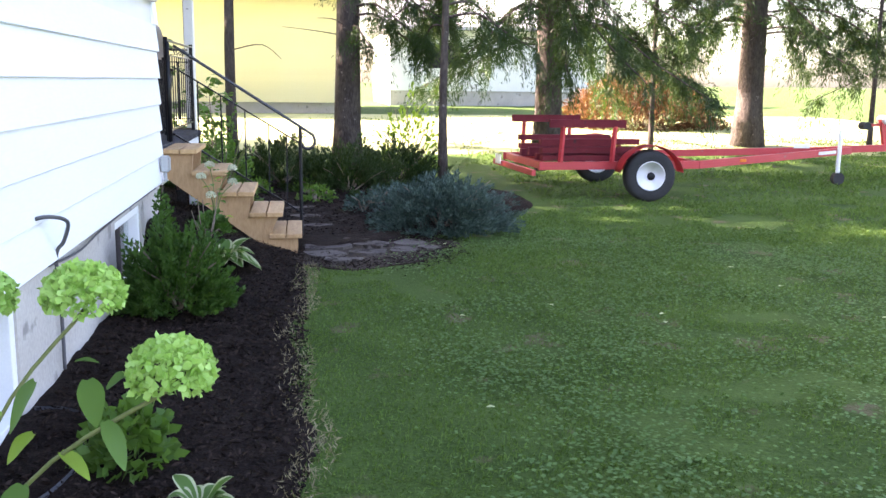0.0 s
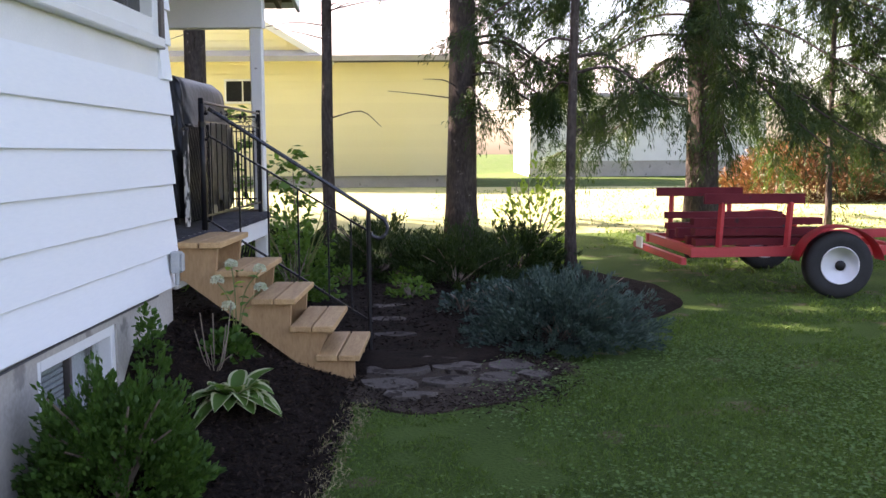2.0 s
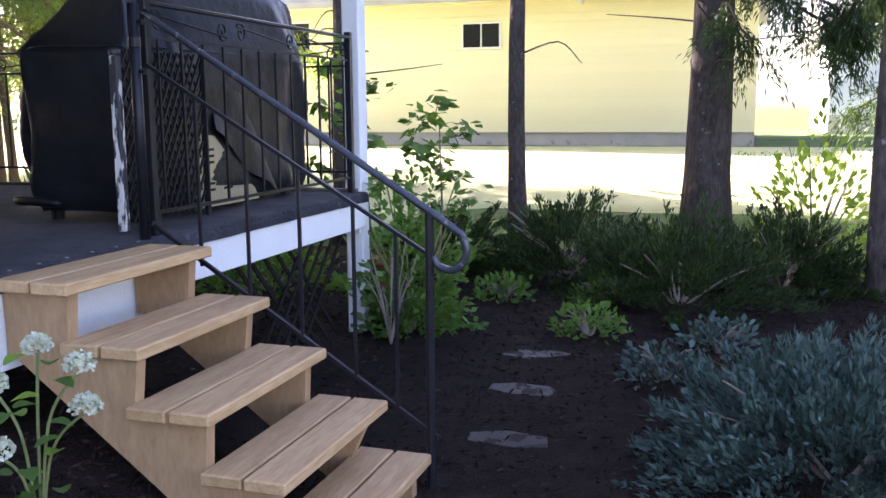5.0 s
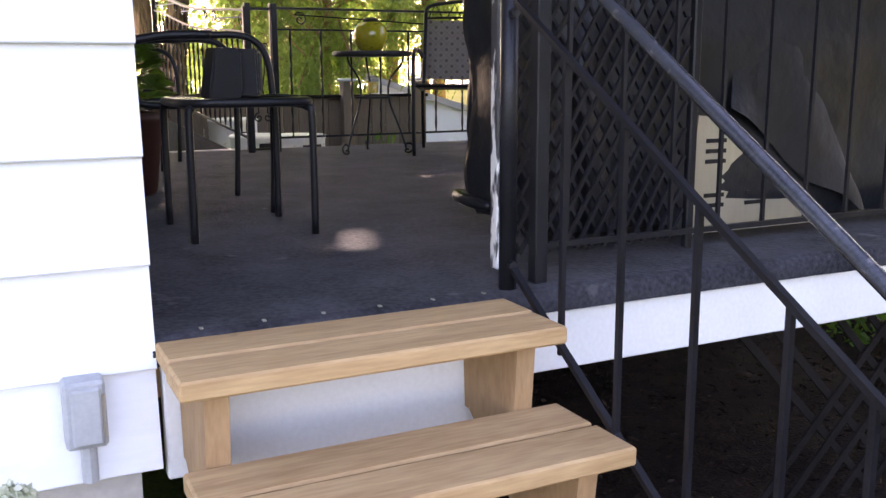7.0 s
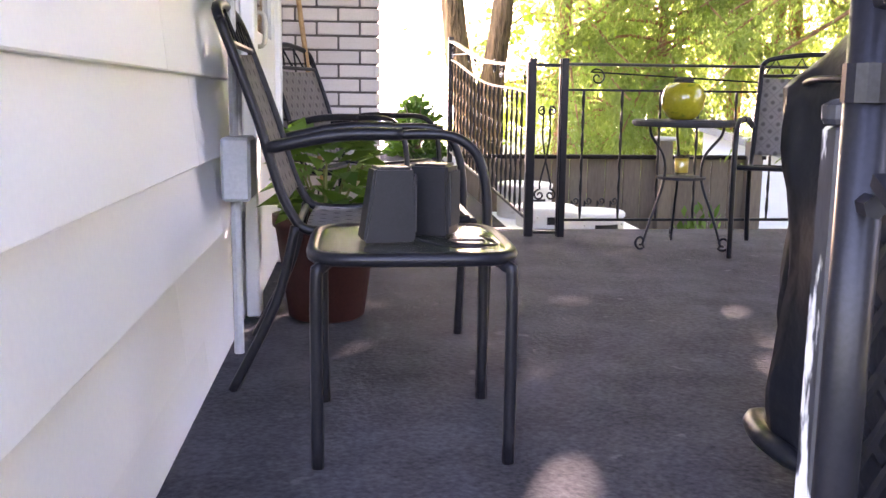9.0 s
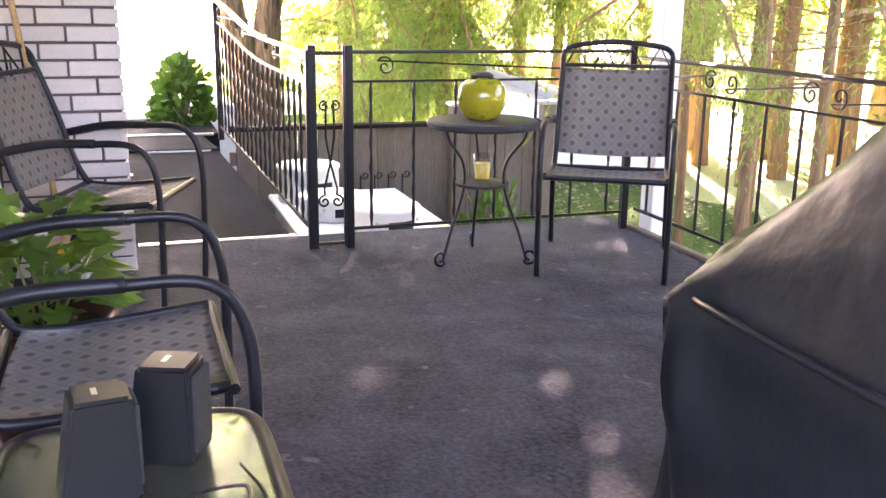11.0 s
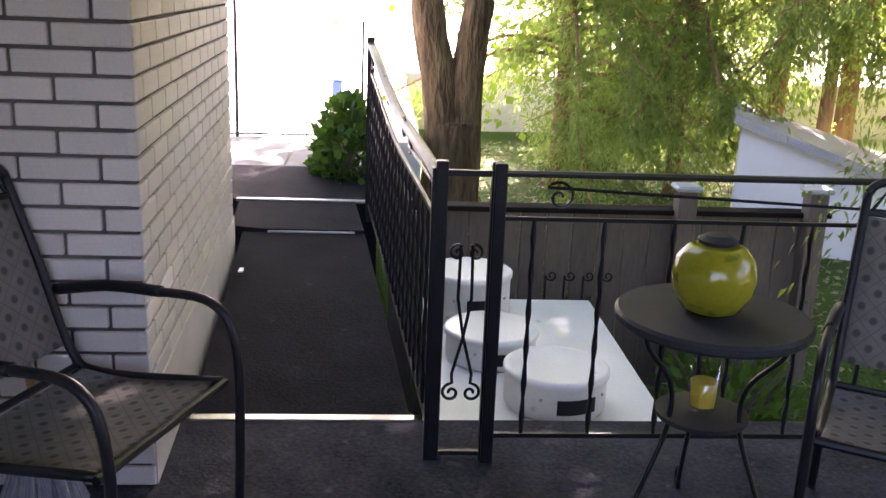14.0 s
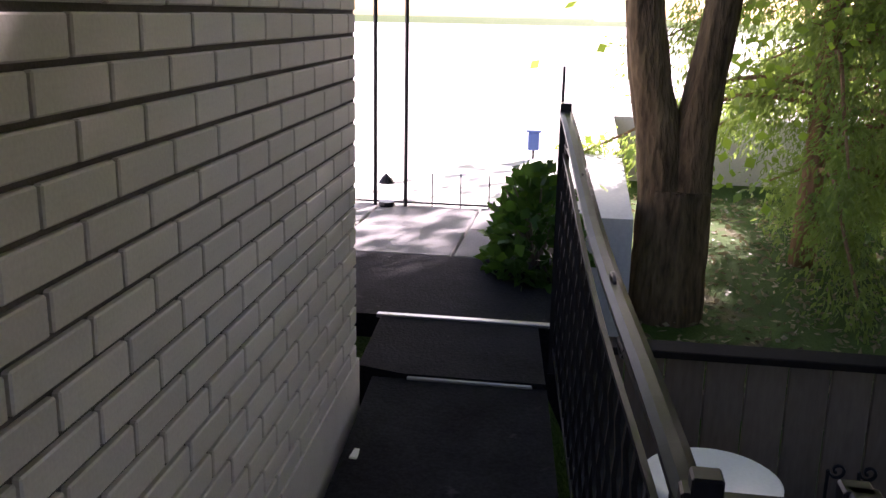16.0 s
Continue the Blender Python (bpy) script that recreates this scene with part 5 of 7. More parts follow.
for (wx, wy) in ((4.35, 11.30), (4.30, 13.34)):
    zc = 0.33 + GT(wx, wy)
    wh = part("wheel", tubes(([(wx, wy - 0.07, zc), (wx, wy + 0.07, zc)], 0.06), seg=16), M_RIM, tr, "trailer wheel")
    bm = lathe([(0.185, -0.085), (0.235, -0.10), (0.29, -0.098), (0.318, -0.08), (0.33, -0.045), (0.33, 0.045), (0.318, 0.08), (0.29, 0.098), (0.235, 0.10), (0.185, 0.085)], seg=40)
    bmesh.ops.transform(bm, matrix=pose(wx, wy, zc, 90, 0, -3), verts=bm.verts)
    part("tyre", bm, M_RUBBER, wh, "black tyre", smooth=True)
    bm = lathe([(0.188, 0.09), (0.182, 0.098), (0.172, 0.086), (0.165, 0.05), (0.15, 0.04), (0.10, 0.052), (0.06, 0.05), (0.055, 0.075), (0.0, 0.08)], seg=32)
    bmesh.ops.transform(bm, matrix=pose(wx, wy, zc, 90, 0, -3), verts=bm.verts)
    part("rim", bm, M_RIM, wh, "pale steel rim", smooth=True)
    bm = lathe([(0.052, 0.07), (0.05, 0.105), (0.03, 0.115), (0.0, 0.116)], seg=16)
    bmesh.ops.transform(bm, matrix=pose(wx, wy, zc, 90, 0, -3), verts=bm.verts)
    part("hub_cap", bm, M_BLACK, wh, "dark hub", smooth=True)
    for k in range(10):
        a = 2 * math.pi * k / 10
        bm = lathe([(0.0, 0.0), (0.017, 0.0), (0.017, 0.004), (0.0, 0.005)], seg=10)
        bmesh.ops.transform(bm, matrix=pose(wx, wy, zc, 90, 0, -3) @ Matrix.Translation((0.13 * math.cos(a), 0.13 * math.sin(a), 0.046)), verts=bm.verts)
        part("vent_hole", bm, M_BLACK, wh)
    bm = bmesh.new()
    rows = []
    for k in range(19):
        a = math.radians(8 + 164 * k / 18)
        r = 0.40
        rows.append([bm.verts.new((wx + r * math.cos(a) * 1.05, wy + dy, zc - 0.01 + r * math.sin(a) * dz)) for dy, dz in ((-0.12, 0.96), (-0.11, 1.0), (0.11, 1.0), (0.12, 0.96))])
    for a, b in zip(rows, rows[1:]):
        for i in range(3):
            bm.faces.new((a[i], a[i + 1], b[i + 1], b[i]))
    bmesh.ops.solidify(bm, geom=bm.faces, thickness=0.006)
    part("mudguard", bm, M_RED, tr, "rounded red mudguard", smooth=True)
part("winch_post", bars(((8.72, 12.96, 0.57), (8.62, 12.96, 1.00), 0.07, 0.09)), M_RED, tr)
part("winch", tubes(([(8.66, 12.85, 0.99), (8.66, 13.07, 0.99)], 0.07), seg=14), M_RIM, tr, "galvanised winch")
part("bow_stop", tubes(([(8.34, 12.88, 0.90), (8.34, 13.04, 0.90)], 0.06), seg=14), M_RUBBER, tr, "black rubber bow roller")
part("bow_arm", bars(((8.62, 12.96, 0.92), (8.34, 12.96, 0.90), 0.04, 0.04)), M_RED, tr)
part("jack_stand", tubes(([(7.78, 12.66, 0.20), (7.78, 12.66, 0.84)], 0.03), seg=8), M_RIM, tr, "galvanised jack")
part("jack_wheel", tubes(([(7.78, 12.61, 0.14), (7.78, 12.70, 0.14)], 0.09), seg=14), M_RUBBER, tr)
part("marker_lamp", boxes((5.86, 11.875, 0.45, 5.95, 11.895, 0.49), bev=0.003), M_ORANGE, tr, "orange side marker")
part("reflector", boxes((7.25, 12.99, 0.56, 7.5, 13.0, 0.62)), M_WHITE_PLASTIC, tr)
for k in range(8):
    x = 7.36 + 0.045 * k
    yy = n1.y + (n2.y - n1.y) * (x - n1.x) / (n2.x - n1.x) - 0.035
    zz = n1.z + (n2.z - n1.z) * (x - n1.x) / (n2.x - n1.x)
    part("lettering_bar", boxes((x, yy - 0.012, zz - 0.02, x + 0.035, yy - 0.004, zz + 0.025)), M_WHITE_PLASTIC, tr)

# ---- lower yard beside the ramp ----
fence = thing("board_fence", (-7.4, 10.8, 0), label="taupe vertical board fence below the porch end", category="fence")
for k in range(17):
    y = 9.04 + 0.14 * k
    part("board", boxes((-7.40, y, 0.0, -7.38, y + 0.134, 1.185), bev=0.003), M_TAUPE, fence)
for z in (0.25, 0.95):
    part("rail", boxes((-7.45, 9.0, z, -7.405, 11.42, z + 0.09)), M_TAUPE, fence)
part("top_cap", boxes((-7.46, 9.0, 1.187, -7.34, 11.42, 1.215), bev=0.004), M_LATTICE, fence, "dark weathered top cap")
for y in (10.60, 11.31):
    part("post", boxes((-7.38, y - 0.05, -0.1, -7.28, y + 0.05, 1.33), bev=0.004), M_TAUPE, fence, "square post with a flat cap")
    part("post_cap", boxes((-7.40, y - 0.07, 1.332, -7.26, y + 0.07, 1.36), bev=0.01), M_GREYBOX, fence)
pl = thing("white_tub", (-6.1, 9.65, 0.0), label="white overturned plastic tub with a flat rim", category="tub")
part("shell", boxes((-6.95, 9.22, 0.0, -5.45, 9.98, 0.81), bev=0.05), M_WHITE_PLASTIC, pl)
part("rim", boxes((-7.0, 9.19, 0.79, -5.40, 10.05, 0.825), bev=0.01), M_WHITE_PLASTIC, pl)
for x, y, zt in ((-5.80, 9.65, 0.98), (-6.25, 9.46, 0.96), (-6.74, 9.41, 1.06)):
    dk = thing("white_drum", (x, y, 0.826), 0.0, "squat white plastic drum with a dark slot near its foot", "drum", "white drums on the tub")
    h = zt - 0.826
    part("drum_body", lathe([(0.185, 0.0), (0.19, 0.008), (0.19, h - 0.03), (0.198, h - 0.027), (0.198, h - 0.008), (0.186, h), (0.17, h - 0.004), (0.0, h + 0.006)], seg=40), M_WHITE_PLASTIC, dk, world=False, smooth=True)
    bm = bmesh.new()
    rings = []
    for i in range(11):
        a = radians(-8 + 4.6 * i)
        rings.append([bm.verts.new((q * math.cos(a), q * math.sin(a), z)) for q, z in ((0.186, h * 0.22), (0.1935, h * 0.22), (0.1935, h * 0.58), (0.186, h * 0.58))])
    for a, b in zip(rings, rings[1:]):
        for i in range(4):
            bm.faces.new((a[i], a[(i + 1) % 4], b[(i + 1) % 4], b[i]))
    bm.faces.new(rings[0][::-1])
    bm.faces.new(rings[-1])
    part("slot", bm, M_BLACK, dk, "dark slot", world=False)
    for aa in (-26, 52):
        part("rivet", tubes(([(0.188 * math.cos(radians(aa)), 0.188 * math.sin(radians(aa)), h * 0.55), (0.196 * math.cos(radians(aa)), 0.196 * math.sin(radians(aa)), h * 0.55)], 0.006), seg=8), M_STEEL, dk, world=False)
tl = thing("iron_trellis", (-7.2, 10.0, 0.0), label="small black iron plant trellis with curled tips", category="trellis")
for k in range(4):
    y = 9.86 + 0.10 * k
    pts = [Vector((-7.22, y, 0.0)), Vector((-7.22, y, 0.85))] + spiral((-7.22, y + 0.03, 0.88), 0.03, 0.008, 1.2, math.pi, (0, 1, 0), (0, 0, 1))
    part("rod", tubes((pts, 0.006), seg=5), M_IRON, tl)
part("cross_rod", tubes(([(-7.22, 9.84, 0.62), (-7.22, 10.18, 0.62)], 0.006), seg=5), M_IRON, tl)

# ---- beyond the patio ----
for x, y in ((-10.02, 7.66), (-10.02, 7.86)):
    lone("porch_pole", tubes(([(x, y, PZ - 0.06), (x, y, 3.9)], 0.013), seg=8), M_IRON, "thin dark iron pole at the patio edge", "pole", group="poles at the patio edge")
far_r = thing("patio_rail", (-10.05, 8.4, PZ), label="low thin iron rail along the patio edge", category="railing")
part("rail", tubes(([(-10.05, 7.5, PZ + 0.02), (-10.05, 8.98, PZ + 0.02)], 0.007), seg=6), M_IRON, far_r)
for y in np.arange(7.66, 8.98, 0.185):
    part("picket", tubes(([(-10.05, y, PZ - 0.06), (-10.05, y, PZ + 0.22)], 0.005), seg=5), M_IRON, far_r)
lone("garden_stake", tubes(([(-10.0, 8.84, PZ - 0.1), (-10.0, 8.84, PZ + 0.92)], 0.010), seg=6), M_IRON, "dark thin garden stake by the ivy", "stake")
bh = thing("bird_feeder", (-12.5, 8.53, 1.06), label="small blue post box on a thin pole", category="feeder")
part("pole", tubes(([(-12.5, 8.53, 1.05), (-12.5, 8.53, 1.17)], 0.012), seg=6), M_IRON, bh)
part("box", boxes((-12.55, 8.48, 1.17, -12.45, 8.58, 1.33), bev=0.01), M_BLUE, bh)
part("lid", boxes((-12.57, 8.46, 1.332, -12.43, 8.60, 1.35), bev=0.008), M_BLUE, bh)
ln = thing("lantern", (-10.0, 7.74, PZ), label="small weathered lantern at the foot of the poles", category="lantern")
part("base", lathe([(0.05, 0.0), (0.055, 0.01), (0.05, 0.03)], (-10.0, 7.74, PZ), 12), M_IRON, ln)
gl = part("glass", lathe([(0.038, 0.031), (0.045, 0.13), (0.04, 0.15)], (-10.0, 7.74, PZ), 12), M_GLASS, ln)
part("cap", lathe([(0.055, 0.151), (0.03, 0.19), (0.008, 0.21)], (-10.0, 7.74, PZ), 12), M_IRON, ln)

# ---- neighbours ----
def neighbour(name, at, size, roof_h, wall_m, label, ridge_x=True, base=0.6, windows=(), lap=0.2):
    x, y, z = at
    w, d, h = size
    hs = thing(name, at, label=label, category="house")
    part("foundation", boxes((x, y + 0.02, z - 0.5, x + w, y + d, z + base)), M_CONCRETE, hs, "grey foundation")
    part("wall", boxes((x, y, z + base, x + w, y + d, z + h)), wall_m, hs)
    for k in range(int((h - base) / lap)):
        part("clapboard", boxes((x, y - 0.02, z + base + k * lap, x + w, y - 0.002, z + base + k * lap + lap * 0.93)), wall_m, hs)
    bm = bmesh.new()
    for s, (ya, yb) in enumerate(((y - 0.5, y + d / 2), (y + d + 0.5, y + d / 2))):
        lo = [(x - 0.4, ya, z + h), (x + w + 0.4, ya, z + h), (x + w + 0.4, yb, z + h + roof_h), (x - 0.4, yb, z + h + roof_h)]
        vs = [bm.verts.new(p) for p in lo] + [bm.verts.new((p[0], p[1], p[2] + 0.15)) for p in lo]
        for f in ((0, 1, 2, 3), (7, 6, 5, 4), (0, 4, 5, 1), (1, 5, 6, 2), (2, 6, 7, 3), (3, 7, 4, 0)):
            bm.faces.new([vs[i] for i in f])
    part("roof", bm, M_ROOF, hs, "grey shingle roof")
    for (wx, wz, ww, wh_) in windows:
        wd = part("window", boxes((wx - 0.06, y - 0.05, wz - 0.06, wx + ww + 0.06, y - 0.021, wz + wh_ + 0.06), bev=0.008), M_TRIM, hs, "white framed window")
        for k in range(2):
            part("pane", boxes((wx + k * (ww / 2 + 0.02), y - 0.06, wz, wx + k * (ww / 2 + 0.02) + ww / 2 - 0.02, y - 0.052, wz + wh_)), M_WINDOW, wd)
    return hs


yh = neighbour("neighbour_house", (-14.0, 28.0, 0.42), (15.2, 9.0, 3.5), 2.2, M_YELLOW, "pale yellow clapboard house across the sunny yard", base=0.4, windows=((-5.65, 2.88, 0.9, 0.55), (-11.0, 2.6, 1.2, 1.0)))
bm = bmesh.new()
tri_ = [(-13.2, 3.92), (-2.95, 3.92), (-8.1, 7.0)]
fa = [bm.verts.new((x, 27.97, z)) for x, z in tri_]
fb = [bm.verts.new((x, 31.0, z)) for x, z in tri_]
bm.faces.new(fa)
bm.faces.new(fb[::-1])
for k in range(3):
    bm.faces.new((fa[k], fa[(k + 1) % 3], fb[(k + 1) % 3], fb[k]))
part("gable_wall", bm, M_YELLOW, yh)
for k in range(14):
    z = 3.93 + 0.2 * k
    part("clapboard", boxes((-13.2 + (z + 0.2 - 3.92) * 1.65, 27.945, z, -2.95 - (z + 0.2 - 3.92) * 1.67, 27.966, z + 0.186)), M_YELLOW, yh)
for s, e in (((-2.7, 3.85), (-8.1, 7.08)), ((-13.4, 3.85), (-8.1, 7.08))):
    part("gable_rake", bars(((s[0], 27.85, s[1]), (e[0], 27.85, e[1]), 0.35, 0.16)), M_TRIM, yh)
# sheet over the far lawn, its pale colour standing in for strong sun
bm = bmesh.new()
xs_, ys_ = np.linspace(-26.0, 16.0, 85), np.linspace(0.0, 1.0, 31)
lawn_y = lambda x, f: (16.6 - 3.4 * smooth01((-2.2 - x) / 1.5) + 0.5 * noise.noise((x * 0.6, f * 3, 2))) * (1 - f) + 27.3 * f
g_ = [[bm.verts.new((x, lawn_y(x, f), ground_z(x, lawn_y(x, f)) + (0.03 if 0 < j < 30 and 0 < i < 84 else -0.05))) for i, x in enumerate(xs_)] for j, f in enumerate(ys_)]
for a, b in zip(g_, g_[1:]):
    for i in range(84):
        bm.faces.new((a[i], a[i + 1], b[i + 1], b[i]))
lone("sunny_lawn", bm, M_SUNLIT_LAWN, "lawn beyond the spruces, coloured paler to stand for sunlight", "lawn", kind="structure", smooth=True)
neighbour("neighbour_house", (3.5, 38.0, 0.5), (9.0, 9.0, 3.0), 2.0, M_TRIM, "white house beyond the trees", windows=((5.0, 2.0, 1.4, 1.0), (9.5, 2.0, 1.4, 1.0)))
shed = thing("white_shed", (-10.0, 13.0, 0.2), label="white boarded shed with a sloping dark roof edge", category="shed")
bm = bmesh.new()
A, B = Vector((-10.2, 12.0, 0)), Vector((-9.45, 13.7, 0))
back = Vector((-1.3, 0.5, 0))
quad = [A, B, B + back, A + back]
tops = [1.36, 0.74, 0.74, 1.36]
lo = [bm.verts.new((q.x, q.y, 0.0)) for q in quad]
hi = [bm.verts.new((q.x, q.y, t - 0.05)) for q, t in zip(quad, tops)]
bm.faces.new(lo)
bm.faces.new(hi)
for k in range(4):
    bm.faces.new((lo[k], lo[(k + 1) % 4], hi[(k + 1) % 4], hi[k]))
part("wall", bm, M_TRIM, shed)
bm = bmesh.new()
out = [q + (q - (A + B + back) / 2 + Vector((1.0, -0.4, 0))).normalized() * 0.12 for q in quad]
vs = [bm.verts.new((q.x, q.y, t - 0.047)) for q, t in zip(out, tops)] + [bm.verts.new((q.x, q.y, t + 0.03)) for q, t in zip(out, tops)]
for f in ((0, 1, 2, 3), (7, 6, 5, 4), (0, 4, 5, 1), (1, 5, 6, 2), (2, 6, 7, 3), (3, 7, 4, 0)):
    bm.faces.new([vs[i] for i in f])
part("roof", bm, M_ROOF, shed, "dark roof edge")

# ---- trees ----
def trunk_mesh(x, y, r, h, lean=(0, 0), z0=None, seg=14, flare=1.35):
    z0 = ground_z(x, y) - 0.1 if z0 is None else z0
    bm = bmesh.new()
    n = 18
    pts, rad = [], []
    for k in range(n + 1):
        f = k / n
        pts.append((x + lean[0] * f + 0.04 * noise.noise((x, y, f * 4)), y + lean[1] * f + 0.04 * noise.noise((x + 9, y, f * 4)), z0 + h * f))
        rad.append(max(r * (1 - 0.75 * f) * (1 + (flare - 1) * math.exp(-f * h * 2.2)), 0.015))
    tube(bm, pts, rad, seg)
    for v in bm.verts:
        c = Vector((x, y, v.co.z))
        d = v.co - c
        d.z = 0
        v.co += d.normalized() * r * 0.10 * noise.noise((v.co.x * 9, v.co.y * 9, v.co.z * 2))
    return bm


def sprays(limbs, per, L, W, hang, spread):
    """Leaf bases and directions along short twigs that hang from the limbs."""
    P, D = [], []
    for pts in limbs:
        pts = np.array([tuple(p) for p in pts])
        size = np.linalg.norm(pts[-1] - pts[0])
        n, m = int(per * size) + 3, int(9 * size) + 3
        f = rng.uniform(0.15, 1.0, m) ** 0.8 * (len(pts) - 1.001)
        i = f.astype(int)
        base = pts[i] + (pts[i + 1] - pts[i]) * (f - i)[:, None]
        along = pts[i + 1] - pts[i]
        along /= np.linalg.norm(along, axis=1, keepdims=True) + 1e-9
        way = along * 0.6 + rng.normal(size=(m, 3)) * 0.5 - np.array([0, 0, 0.45])
        way /= np.linalg.norm(way, axis=1, keepdims=True)
        span = hang * rng.uniform(0.6, 1.9, m)
        k = rng.integers(0, m, n)
        u = rng.uniform(0.05, 1.0, n)[:, None]
        q = base[k] + way[k] * span[k][:, None] * u - np.array([0, 0, 0.45]) * span[k][:, None] * u * u + rng.normal(size=(n, 3)) * spread * (0.35 + 0.3 * u)
        P.append(q)
        D.append(way[k] + rng.normal(size=(n, 3)) * 0.55 - np.array([0, 0, 0.35]) * u)
    return np.concatenate(P), np.concatenate(D)


def conifer(name, x, y, r, h, label, low, reach, n_limb, bark, leaf, per, L, W, hang, spread, top=6.5, lean=(0, 0), category="tree", group="", sector=None, upper=True, droop=0.45, twigs=0, n_up=2200):
    t = thing(name, (x, y, ground_z(x, y)), label=label, category=category, group=group)
    part("trunk", trunk_mesh(x, y, r, h, lean), bark, t, smooth=True)
    zb = ground_z(x, y)
    limbs = []
    for k in range(n_limb):
        z = low + (top - low) * (k + random.random()) / n_limb
        a = random.uniform(*sector) if sector else random.uniform(0, 6.283)
        ln_ = reach * random.uniform(0.55, 1.1) * (1 - 0.35 * (z - low) / max(top - low, 0.1))
        u = Vector((math.cos(a), math.sin(a), 0))
        f = z / h
        p0 = Vector((x + lean[0] * f, y + lean[1] * f, zb + z))
        pts = curve([p0, p0 + u * ln_ * 0.35 + Vector((0, 0, 0.05)), p0 + u * ln_ * 0.7 - Vector((0, 0, droop * 0.4 * ln_)), p0 + u * ln_ - Vector((0, 0, droop * 0.75 * ln_))], 4)
        limbs.append(pts)
        part("limb", tubes((pts, [0.022 * (1 - 0.8 * i / len(pts)) * min(1, ln_ / 1.5) + 0.003 for i in range(len(pts))]), seg=5), bark, t)
    for k in range(twigs):
        z, a = random.uniform(1.4, 4.6), random.uniform(0, 6.283)
        u = Vector((math.cos(a), math.sin(a), 0))
        ln_ = random.uniform(0.4, 1.5)
        p0 = Vector((x, y, zb + z)) + u * r * 0.7
        part("dead_twig", tubes((curve([p0, p0 + u * ln_ * 0.5 + Vector((0, 0, 0.06)), p0 + u * ln_ + Vector((random.uniform(-0.2, 0.2), random.uniform(-0.2, 0.2), random.uniform(-0.15, 0.12)))], 4), [0.010 - 0.0009 * i for i in range(9)]), seg=5), bark, t)
    P, D = sprays(limbs, per, L, W, hang, spread)
    n = len(P)
    part("crown", leaf_cloud("crown", P, D, rng.uniform(0.6, 1.3, n) * L, rng.uniform(0.6, 1.3, n) * W, 0.25), leaf, t)
    if upper:
        n = n_up
        zz = rng.uniform(top - 0.5, h, n)
        rr = reach * 1.1 * (1 - (zz - top) / (h - top + 1.5)) * np.sqrt(rng.uniform(0, 1, n))
        a = rng.uniform(0, 6.283, n)
        P = np.stack([x + rr * np.cos(a), y + rr * np.sin(a), zb + zz], 1)
        D = np.stack([np.cos(a), np.sin(a), rng.uniform(-0.8, 0.1, n)], 1)
        part("upper_crown", leaf_cloud("upper_crown", P, D, rng.uniform(0.5, 0.9, n), rng.uniform(0.16, 0.32, n), 0.2), leaf, t)
    return t


G_SP = "old spruces on the lawn"
conifer("spruce_tree", 0.69, 14.5, 0.205, 15, "tall spruce with a bare dark trunk and drooping boughs", 2.1, 1.7, 26, M_BARK, L_SPRUCE, 1000, 0.075, 0.013, 0.24, 0.06, group=G_SP, sector=(-1.3, 1.5), twigs=14)
conifer("spruce_tree", 4.40, 16.6, 0.25, 16, "tall spruce behind the trailer with long drooping boughs", 1.9, 3.5, 60, M_BARK, L_SPRUCE, 760, 0.085, 0.016, 0.36, 0.075, group=G_SP)
conifer("spruce_tree", 9.0, 18.0, 0.27, 16, "tall spruce with long drooping boughs over the lawn", 2.2, 3.6, 56, M_BARK, L_SPRUCE, 640, 0.095, 0.018, 0.40, 0.08, group=G_SP)
conifer("spruce_tree", 13.6, 17.0, 0.25, 16, "tall spruce with long drooping boughs at the lawn edge", 2.0, 3.4, 42, M_BARK, L_SPRUCE, 540, 0.095, 0.018, 0.40, 0.08, group=G_SP)
conifer("slender_spruce", -1.03, 14.3, 0.085, 12, "slender bare dark spruce trunk in the shrub bed", 3.2, 0.9, 8, M_BARK, L_SPRUCE, 30, 0.12, 0.02, 0.05, 0.05, upper=False, twigs=12)
conifer("slender_spruce", 1.93, 12.7, 0.062, 10, "slender bare spruce pole beside the blue juniper", 2.0, 1.5, 22, M_BARK, L_SPRUCE, 850, 0.075, 0.013, 0.28, 0.06, upper=False)
conifer("slender_spruce", 6.6, 17.2, 0.05, 9, "thin young spruce trunk on the lawn", 1.9, 1.3, 20, M_BARK, L_SPRUCE, 600, 0.085, 0.015, 0.22, 0.06, upper=False)
conifer("slender_spruce", 11.2, 17.2, 0.05, 9, "thin young spruce trunk with ragged boughs", 1.5, 1.4, 24, M_BARK, L_SPRUCE, 600, 0.085, 0.015, 0.26, 0.06, upper=False)
conifer("spruce_tree", -2.72, 14.2, 0.16, 14, "bare brown spruce trunk behind the porch post", 3.4, 1.6, 12, M_BARK, L_SPRUCE, 400, 0.085, 0.015, 0.2, 0.06, group=G_SP, twigs=10)

# cedars to the west and north of the porch
G_CE = "row of tall cedars beyond the porch"
spots = [(-12.5, 10.95), (-12.2, 12.1), (-16.2, 12.6), (-12.4, 13.2), (-12.4, 14.0), (-13.0, 15.4), (-11.3, 15.2), (-11.6, 13.4), (-11.9, 16.6), (-10.6, 16.8), (-9.3, 15.8), (-8.6, 17.0), (-9.9, 18.2), (-7.6, 15.0), (-7.0, 17.6), (-6.1, 15.6), (-8.9, 14.2), (-7.35, 12.55), (-7.7, 13.4), (-6.30, 12.35), (-6.45, 13.05), (-10.2, 14.6), (-9.9, 14.1), (-8.2, 14.6), (-9.2, 14.9), (-8.5, 15.7), (-10.4, 15.7), (-8.0, 16.3), (-9.9, 16.4), (-10.9, 14.5)]
